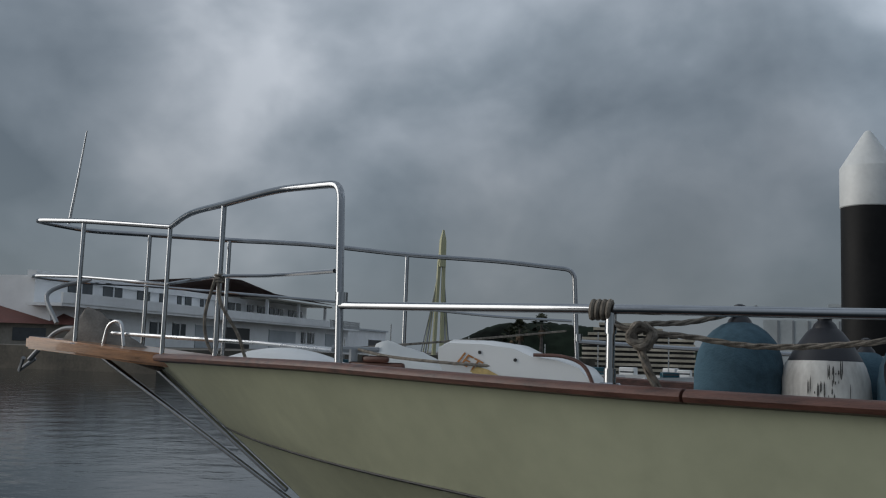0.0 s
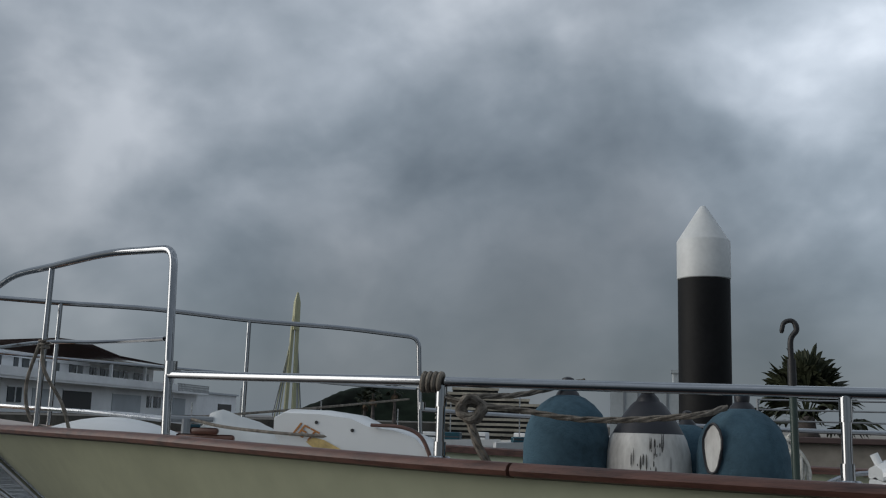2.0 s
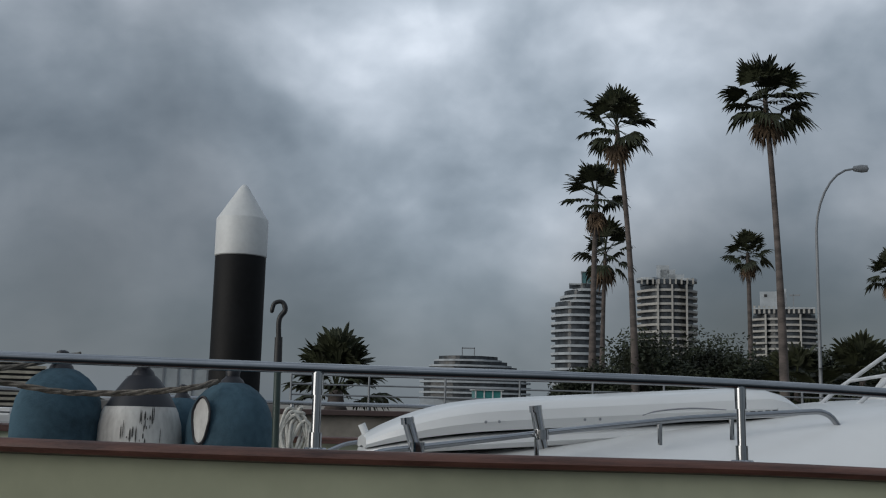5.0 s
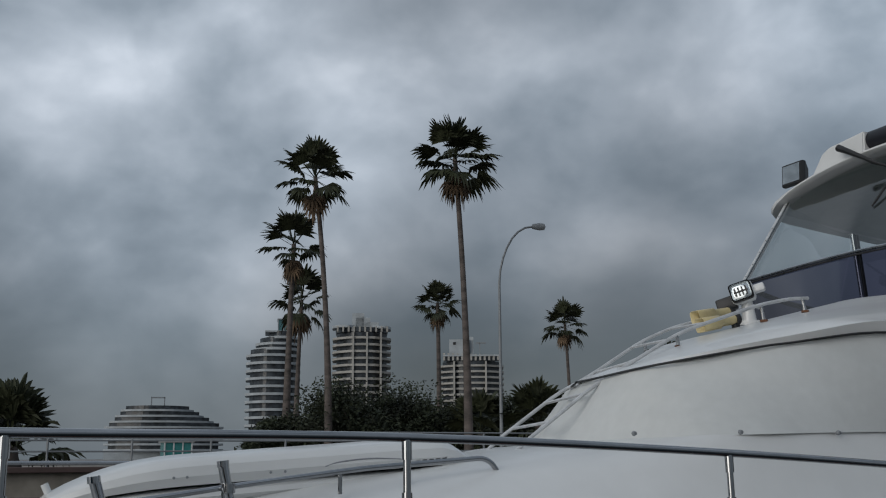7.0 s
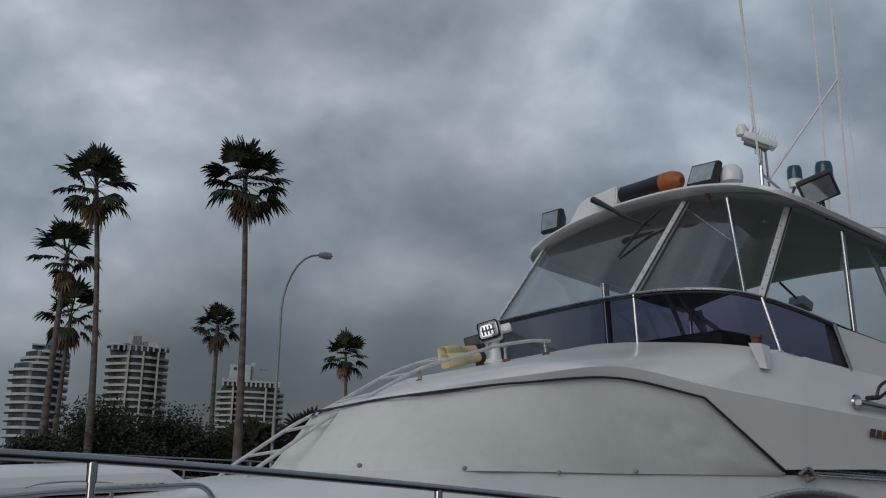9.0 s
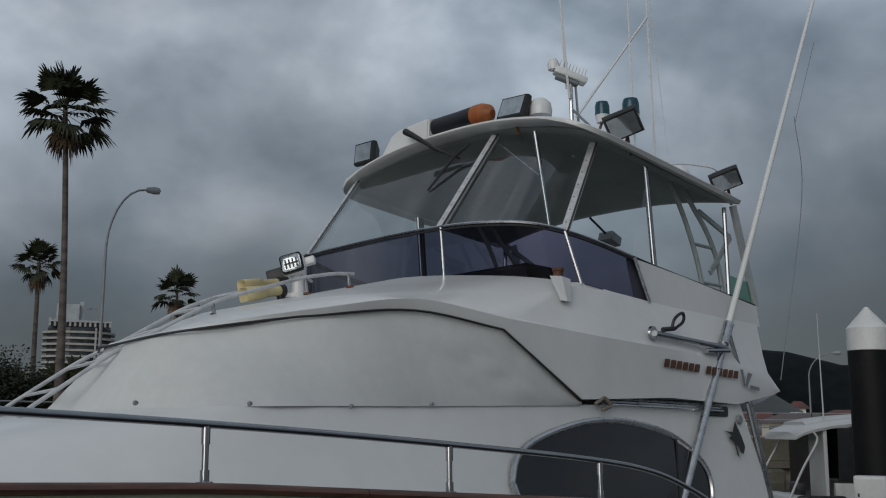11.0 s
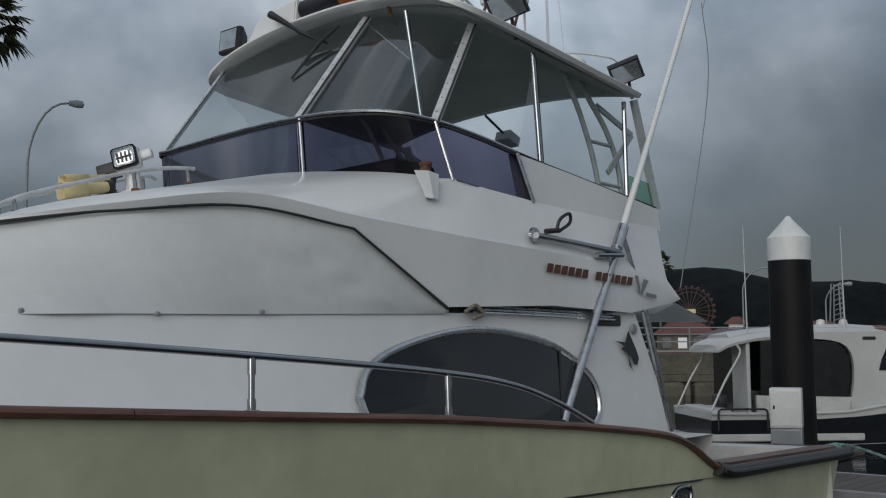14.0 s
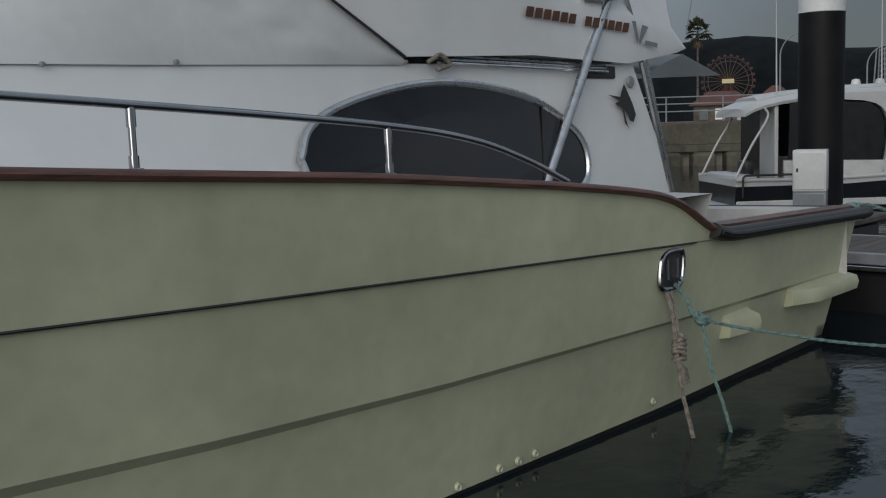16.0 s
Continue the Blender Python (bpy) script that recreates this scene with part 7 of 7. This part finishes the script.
def clubhouse():
    c = thing("clubhouse", "two-storey white harbour clubhouse with a brown roof", "building", (-70, 105, QZ))
    a, b = Vector((-63.3, 75.2, QZ)), Vector((-75.0, 130.4, QZ))
    d = b - a
    m = Matrix.Translation(a) @ Matrix.Rotation(math.atan2(d.y, d.x), 4, "Z")
    # the facade is the side towards the basin, local -y
    for name, lo, hi, mt, lab in (
        ("wall", (-14, 0, -0.3), (72, 16, 3.3), "white_wall", "white ground-floor wall"),
        ("wall", (-14, 1.6, 3.3), (31, 16, 5.7), "white_wall", "white upper wall"),
        ("wall", (31, 1.6, 3.3), (55.5, 16, 6.4), "white_wall", "white upper wall"),
        ("parapet", (-14.5, 1.2, 5.5), (31.2, 2.0, 6.1), "white_wall", "white parapet band"),
        ("balcony", (-15, -1.6, 3.15), (73, 1.7, 3.4), "white_wall", ""),
        ("parapet", (-15, -1.7, 3.4), (57, -1.5, 4.3), "white_wall", "white balcony parapet"),
        ("annex", (74, 2, -0.3), (104, 14, 3.6), "white_wall", "low white annex"),
        ("annex_roof", (73.6, 1.6, 3.6), (104.4, 14.4, 3.9), "grey_wall", ""),
    ):
        part(name, box(B(), lo, hi, 0, 1, m), M[mt], c, lab, smooth=False)
    for k in range(24):
        x = 57.4 + 0.66 * k
        part("rail_post", box(B(), (x, -1.65, 3.4), (x + 0.12, -1.55, 4.5), 0, 1, m), M["grey_paint"], c, smooth=False)
    for z in (3.75, 4.1, 4.45):
        part("hand_rail", box(B(), (57, -1.66, z), (73, -1.54, z + 0.09), 0, 1, m), M["grey_paint"], c, smooth=False)
    bm = B()
    loft(bm, [[m @ Vector(p) for p in q] for q in (((22.6, -1.5, 8.0), (31.5, -2.4, 6.9), (58.0, -2.6, 6.6)), ((22.6, 1.5, 8.3), (33.0, 4.0, 8.3), (57.0, 6.0, 7.6)), ((24.0, 17, 7.6), (33.0, 17, 7.4), (57.0, 17, 6.8)))])
    bmesh.ops.solidify(bm, geom=list(bm.faces), thickness=0.35)
    part("roof", bm, M["roof_brown"], c, "sloping dark brown metal roof with a raised corner", smooth=False)
    part("soffit", box(B(), (31, -1.9, 6.2), (57, 2.0, 6.4), 0, 1, m), M["cream_wall"], c, smooth=False)
    for x in (31.6, 43.5, 55.2):
        part("column", box(B(), (x, -1.5, 3.4), (x + 0.35, -1.15, 6.2), 0, 1, m), M["white_wall"], c, smooth=False)

    def opening(x, x1, y, z0, z1, mt, name):
        wd = x1 - x
        w = part(name, box(B(), (x, y - 0.10, z0), (x1, y + 0.1, z1), 0, 1, m), M[mt], c, smooth=False)
        part("frame", box(B(), (x - 0.15, y - 0.2, z1), (x1 + 0.15, y + 0.1, z1 + 0.14), 0, 1, m), M["white_wall"], w, smooth=False)
        if name == "window" and wd > 1.6:
            for k in range(1, max(2, int(wd / 1.6))):
                q = x + wd * k / max(2, int(wd / 1.6))
                part("frame", box(B(), (q - 0.08, y - 0.18, z0), (q + 0.08, y - 0.02, z1), 0, 1, m), M["white_wall"], w, smooth=False)

    for x0, x1 in ((-9, -5), (-3, 0.5), (3.6, 6.2), (8.4, 9.8), (12.6, 13.5), (14.5, 16.0), (18.4, 20.2), (22.6, 23.6), (26.4, 30.2), (32.4, 34.4), (35.8, 38.6), (40.2, 45.4), (47.6, 53.4)):
        opening(x0, x1, 1.6, 3.6 if x0 > 30 else 3.9, 5.5, "win_far", "window")
    for x0, x1, mt, nm in ((-8, -4, "grey_paint", "roller_door"), (3.5, 6.5, "win_far", "window"), (8.5, 11.5, "win_far", "window"), (14.0, 19.2, "grey_wall", "roller_door"), (21.5, 29.5, "black", "doorway"), (36.2, 46.4, "grey_wall", "roller_door"), (48.9, 50.6, "win_far", "window"), (51.7, 54.6, "win_far", "window"), (60, 66, "grey_wall", "roller_door")):
        opening(x0, x1, 0.0, -0.1 if nm != "window" else 0.9, 2.4, mt, nm)
    opening(91.7, 100.5, 2.0, -0.1, 2.0, "black", "doorway")


clubhouse()


def shed(name, x, y, w, d, h, rh, wall, roofm, label, turn=0.0):
    s = thing(name, label, "building", (x, y, QZ))
    m = facing(x, y, turn, 1.55)
    bm = B()
    box(bm, (-w / 2, 0, 0), (w / 2, d, h), 0, 1, m)
    part("wall", bm, wall, s, smooth=False)
    bm = B()
    r = [(-w / 2 - 0.6, -0.6, h), (w / 2 + 0.6, -0.6, h), (w / 2 - w * 0.25, d / 2, h + rh), (-w / 2 + w * 0.25, d / 2, h + rh), (-w / 2 - 0.6, d + 0.6, h), (w / 2 + 0.6, d + 0.6, h)]
    v = [bm.verts.new(m @ Vector(p)) for p in r]
    for f in ((0, 1, 2, 3), (3, 2, 5, 4), (0, 3, 4), (1, 5, 2), (0, 4, 5, 1)):
        bm.faces.new([v[i] for i in f])
    part("roof", bm, roofm, s, smooth=False)
    for k in range(3):
        bm = B()
        x0 = -w * 0.4 + w * 0.28 * k
        box(bm, (x0, -0.06, 0.3), (x0 + w * 0.16, 0.05, h * 0.8), 0, 1, m)
        part("door", bm, M["win_far"] if k != 1 else M["white_wall"], s, smooth=False)


shed("boathouse", -64, 57.5, 16, 9, 1.7, 2.2, M["concrete"], M["roof_red"], "low boathouse with a red hipped roof", 0)
for x, y, w_, h_, rf_, wl_, tn_ in ((97.5, 33.0, 5.0, 1.6, "roof_red", "cream_wall", 6), (102, 27.5, 4.2, 1.5, "roof_red", "cream_wall", -4), (101.5, 24.0, 4.0, 1.3, "roof_red", "cream_wall", 3), (96.5, 37.5, 6.5, 1.3, "roof_brown", "cream_wall", 0), (118, 38.0, 5.0, 2.4, "roof_red", "white_wall", 8), (120, 30.0, 4.5, 2.2, "roof_brown", "cream_wall", -6), (128, 24, 6.0, 2.2, "roof_brown", "white_wall", 0)):
    shed("quay_house", x, y, w_, 6, h_, 0.9, M[wl_], M[rf_], "small house with a tiled hipped roof behind the quay", tn_)


wh = thing("ferris_wheel", "pink and yellow ferris wheel behind the quay", "ferris wheel", (130.2, 59.9, QZ))
c = Vector((130.2, 59.9, 6.7))
m = facing(130.2, 59.9, 0, 0)
ax, az_ = m.to_3x3() @ Vector((1, 0, 0)), Vector((0, 0, 1))
wm = [material("wheel_red", (0.075, 0.030, 0.028), 0.6), material("wheel_yellow", (0.10, 0.065, 0.028), 0.6)]
for r in (3.0, 2.5):
    part("rim", tube(B(), [c + r * (math.cos(t) * ax + math.sin(t) * az_) for t in (2 * math.pi * i / 40 for i in range(40))], 0.055, 5, closed=True), wm[0], wh)
for k in range(26):
    t = 2 * math.pi * k / 26
    d = math.cos(t) * ax + math.sin(t) * az_
    part("spoke", tube(B(), [c, c + 3.0 * d], 0.045, 4), wm[k % 2], wh)
    q = c + 3.2 * d
    part("cabin", box(B(), (q.x - 0.17, q.y - 0.17, q.z - 0.25), (q.x + 0.17, q.y + 0.17, q.z + 0.15), 0.08, 1), wm[0], wh)
for s in (-1, 1):
    part("leg", tube(B(), [c, c + ax * 1.8 * s - Vector((0, 0, 5.1))], 0.16, 5), wm[0], wh)
part("sign_panel", box(B(), (-0.75, -0.4, 6.4), (0.75, -0.3, 6.95), 0, 1, m), M["yellow_plastic"], wh, "pale panel at the hub")
shed("pavilion", 120.6, 55.6, 6.6, 6, 2.0, 1.7, M["concrete_wet"], M["roof_red"], "low pavilion with a red-brown hipped roof before the ferris wheel", 0)
shed("gatehouse", 123.8, 50.4, 1.8, 2, 3.2, 0.9, M["white_wall"], M["roof_red"], "small white lantern tower with a red roof", 0)
palm(119.5, 58.2, QZ, 10.6, 1.7, "distant fan palm before the hills", (0, 0), 26, 0.2, 14)
dk2 = thing("warehouse", "plain dark brown warehouse behind the quay", "building", (84, 14, QZ))
m = facing(83.2, 13.0, 0, QZ)
part("wall", box(B(), (-3.9, 0, 0), (3.4, 7, 3.0), 0, 1, m), M["roof_brown"], dk2, smooth=False)
part("parapet", box(B(), (-4.0, -0.12, 2.95), (3.5, 7.1, 3.1), 0, 1, m), M["concrete_wet"], dk2, smooth=False)
part("door", box(B(), (-2.2, -0.06, 0), (1.6, 0.1, 1.3), 0, 1, m), M["black"], dk2, smooth=False)
pm = thing("lattice_mast", "grey lattice power mast before the hills", "mast", (146, 46.5, QZ))
for s1 in (-1, 1):
    for s2 in (-1, 1):
        part("leg", tube(B(), [(146 + 0.9 * s1, 46.5 + 0.9 * s2, QZ), (146 + 0.5 * s1, 46.5 + 0.5 * s2, 10.4)], 0.1, 4), M["grey_paint"], pm)
for k in range(13):
    z, r_ = 2.2 + 0.66 * k, 0.88 - 0.032 * k
    part("brace", tube(B(), [(146 - r_, 46.5 - r_, z), (146 + r_, 46.5 - r_, z + 0.5), (146 + r_, 46.5 + r_, z)], 0.06, 4), M["grey_paint"], pm)
# slatted wall of a container store behind the pile
M["store"] = material("pale_grey_sheet", (0.40, 0.43, 0.44), 0.5, vary=0.08, scale=0.6)
st = thing("container_store", "pale grey store with ribbed metal walls", "building", (1, 45, QZ))
m = facing(0.0, 60, 0, 0.0)
for k in range(7):
    part("wall_panel", box(B(), (-3.2 + 0.86 * k, 0, -1), (-2.37 + 0.86 * k, 0.14, 4.32), 0, 1, m), M["store"], st, smooth=False)
    part("joint_cover", box(B(), (-2.42 + 0.86 * k, -0.05, -1), (-2.32 + 0.86 * k, 0.02, 4.3), 0, 1, m), M["grey_paint"], st, smooth=False)
part("wall", box(B(), (-3.2, 0.12, -1), (2.8, 4, 4.28), 0, 1, m), M["grey_paint"], st, smooth=False)
part("roof_unit", box(B(), (0.55, 0.6, 4.25), (1.6, 1.8, 5.25), 0.06, 1, m), M["store"], st, "pale box on the roof", smooth=False)
part("roof_unit_lid", box(B(), (0.45, 0.5, 5.15), (1.55, 1.9, 5.35), 0, 1, m), M["store"], st, smooth=False)

# cable-stayed bridge pylon
py = thing("bridge_pylon", "pale yellow pylon of a cable-stayed footbridge", "pylon", (-34, 86, 0))
m = facing(-35.7, 86.0, 0, 0) @ Matrix.Diagonal((0.72, 0.72, 1.08, 1))
for s in (-1, 1):
    part("leg", tube(B(), [m @ Vector((0.55 * s - 0.35, 0, 0)), m @ Vector((0.3 * s - 0.1, 0, 9.6)), m @ Vector((0.05, 0, 12.5))], [0.22, 0.2, 0.1], 4), M["pylon"], py)
part("head", tube(B(), [m @ Vector((-0.05, 0, 9.2)), m @ Vector((0.02, 0, 11.6)), m @ Vector((0.06, 0, 12.5))], [0.42, 0.36, 0.1], 4), M["pylon"], py)
for k in range(4):
    part("cable", tube(B(), [m @ Vector((-0.1, 0, 11.4 - 0.6 * k)), m @ Vector((-1.6 - 0.3 * k, 0, 1.6))], 0.06, 5), M["grey_paint"] if k % 2 else M["pylon"], py)
    part("cable", tube(B(), [m @ Vector((0.1, 0, 11.4 - 0.6 * k)), m @ Vector((0.5 + 0.25 * k, 0, 1.6))], 0.06, 5), M["grey_paint"] if k % 2 else M["pylon"], py)


# moored boats and masts across the basin
def small_boat(x, y, l, seed, mast):
    rg = random.Random(seed)
    b = thing("moored_boat", "small white moored boat across the basin", "boat", (x, y, 0), "boats across the basin")
    m = Matrix.Translation((x, y, 0)) @ Matrix.Rotation(rg.uniform(-0.5, 0.5), 4, "Z")
    bm = B()
    loft(bm, [[m @ Vector((u * l - l / 2, s * (0.13 * l) * (1 - max(0, u - 0.4) ** 2 * 2.7), z)) for s, z in ((-0.8, -0.1), (-1, 0.42 + 0.12 * u), (1, 0.42 + 0.12 * u), (0.8, -0.1))] for u in (i / 8 for i in range(9))], True, True)
    part("hull", bm, M["gel"], b)
    bm = B()
    box(bm, (-l * 0.15, -0.09 * l, 0.42), (l * 0.2, 0.09 * l, 0.85 + rg.random() * 0.3), 0.06, 1, m)
    part("cabin", bm, M["gel"] if seed % 3 else M["teal"], b)
    bm = B()
    box(bm, (-l * 0.13, -0.092 * l, 0.62), (l * 0.19, 0.092 * l, 0.76), 0.02, 1, m)
    part("cabin_window", bm, M["win_far"], b)
    if mast:
        part("mast", tube(B(), [m @ Vector((0, 0, 0.8)), m @ Vector((0, 0, mast))], 0.05, 5), M["alu"], b)


for k in range(26):
    u = k / 25
    px = -36 + 40 * u + rng.uniform(-1, 1)
    small_boat(px, 66 + 16 * rng.random() + 5 * u, 3.0 + 1.6 * rng.random(), k, 0 if k % 3 else 2.6 + 1.6 * rng.random())
for x, y, h in ((46, -1.5, 0), (52, -3.5, 0), (58, -6.0, 0)):
    small_boat(x, y, 7, int(x), h)

# ---- hills ----
def ridge(name, a, b, prof, depth, mt, label, seed, rough):
    a, b = Vector(a), Vector(b)
    d = b - a
    nrm = Vector((-d.y, d.x, 0)).normalized()
    if nrm.dot(Vector((a.x - 5, a.y + 5, 0))) < 0:
        nrm = -nrm
    bm = B()
    rows = []
    N_ = 120
    for j in range(9):
        v = j / 8
        row = []
        for i in range(N_ + 1):
            u = i / N_
            p = a.lerp(b, u)
            h = interp(u, prof) * math.sin(math.pi * 0.5 * min(1, v * 1.6)) if v < 0.7 else interp(u, prof) * (1 - (v - 0.7) * 0.6)
            h *= 1 + rough * noise.noise(Vector((u * 26 + seed, v * 5, 0))) + 0.6 * rough * noise.noise(Vector((u * 80 + seed, v * 11, 3)))
            row.append((p.x + nrm.x * depth * v, p.y + nrm.y * depth * v, 1.2 + max(0, h)))
        rows.append(row)
    loft(bm, rows)
    solo(name, bm, mt, label, "hill", kind="structure")


ridge("hill_wooded", (-63.5, 146, 0), (-19, 160, 0), [(0, 0), (0.03, 1.9), (0.11, 3.6), (0.175, 5.0), (0.23, 5.7), (0.34, 6.0), (0.45, 5.8), (0.56, 5.5), (0.75, 4.3), (0.9, 2.6), (1, 0)], 20, M["hill"], "low wooded hill behind the basin", 3, 0.06)
ridge("hill_far", (560, 700, 0), (980, -420, 0), [(0, 12), (0.1, 34), (0.2, 48), (0.27, 64), (0.31, 66), (0.325, 64), (0.345, 57), (0.36, 52.5), (0.385, 51.5), (0.40, 53), (0.42, 50), (0.4425, 41), (0.457, 46), (0.475, 43), (0.52, 40), (0.58, 44), (0.7, 38), (0.85, 32), (1, 20)], 160, M["mountain"], "range of dark wooded hills on the horizon", 9, 0.03)
# arches of the wave wall under the right-hand quay
bm = B()
for seg in (((36.0, 24.9), (46.0, 12.9)), ((46.0, 12.9), (94, -27.6))):
    a, b = Vector((*seg[0], 0)), Vector((*seg[1], 0))
    d = (b - a)
    m = Matrix.Translation(a) @ Matrix.Rotation(math.atan2(d.y, d.x), 4, "Z")
    n = int(d.length / 1.3)
    for k in range(n):
        box(bm, (1.3 * k + 0.15, -0.9, -0.6), (1.3 * k + 1.05, 0.2, 0.55), 0.12, 1, m)
    box(bm, (0, -0.35, 0.55), (d.length, 0.1, 0.85), 0.03, 1, m)
M["mossy"] = material("mossy_concrete", (0.075, 0.070, 0.052), 0.9, vary=0.35, scale=0.7, bump=0.3, bump_scale=6)
solo("wave_wall", bm, M["mossy"], "row of dark concrete wave-breaking piers under the quay", "sea wall", kind="structure")

bm = B()
for a, d in ((Vector((36.0, 24.9, 0)), Vector((10.0, -12.0, 0))), (Vector((46.0, 12.9, 0)), Vector((48.0, -40.5, 0)))):
    m = Matrix.Translation(a) @ Matrix.Rotation(math.atan2(d.y, d.x), 4, "Z")
    box(bm, (0.02, -0.14, 0.85), (d.length - 0.02, -0.02, QZ + 0.05), 0.02, 1, m)
solo("quay_facing", bm, M["mossy"], "mossy stained concrete facing of the quay", "quay", kind="structure")

# The moored boat lists a little to starboard, with all that lies on it.
pivot = Matrix.Translation((0, -1.2, 1.8))
heel = pivot @ Matrix.Rotation(radians(-1.3), 4, "X") @ pivot.inverted()
for ob in list(scene.objects):
    if ob.parent is None and ob.get("on_board"):
        ob.matrix_world = heel @ ob.matrix_world
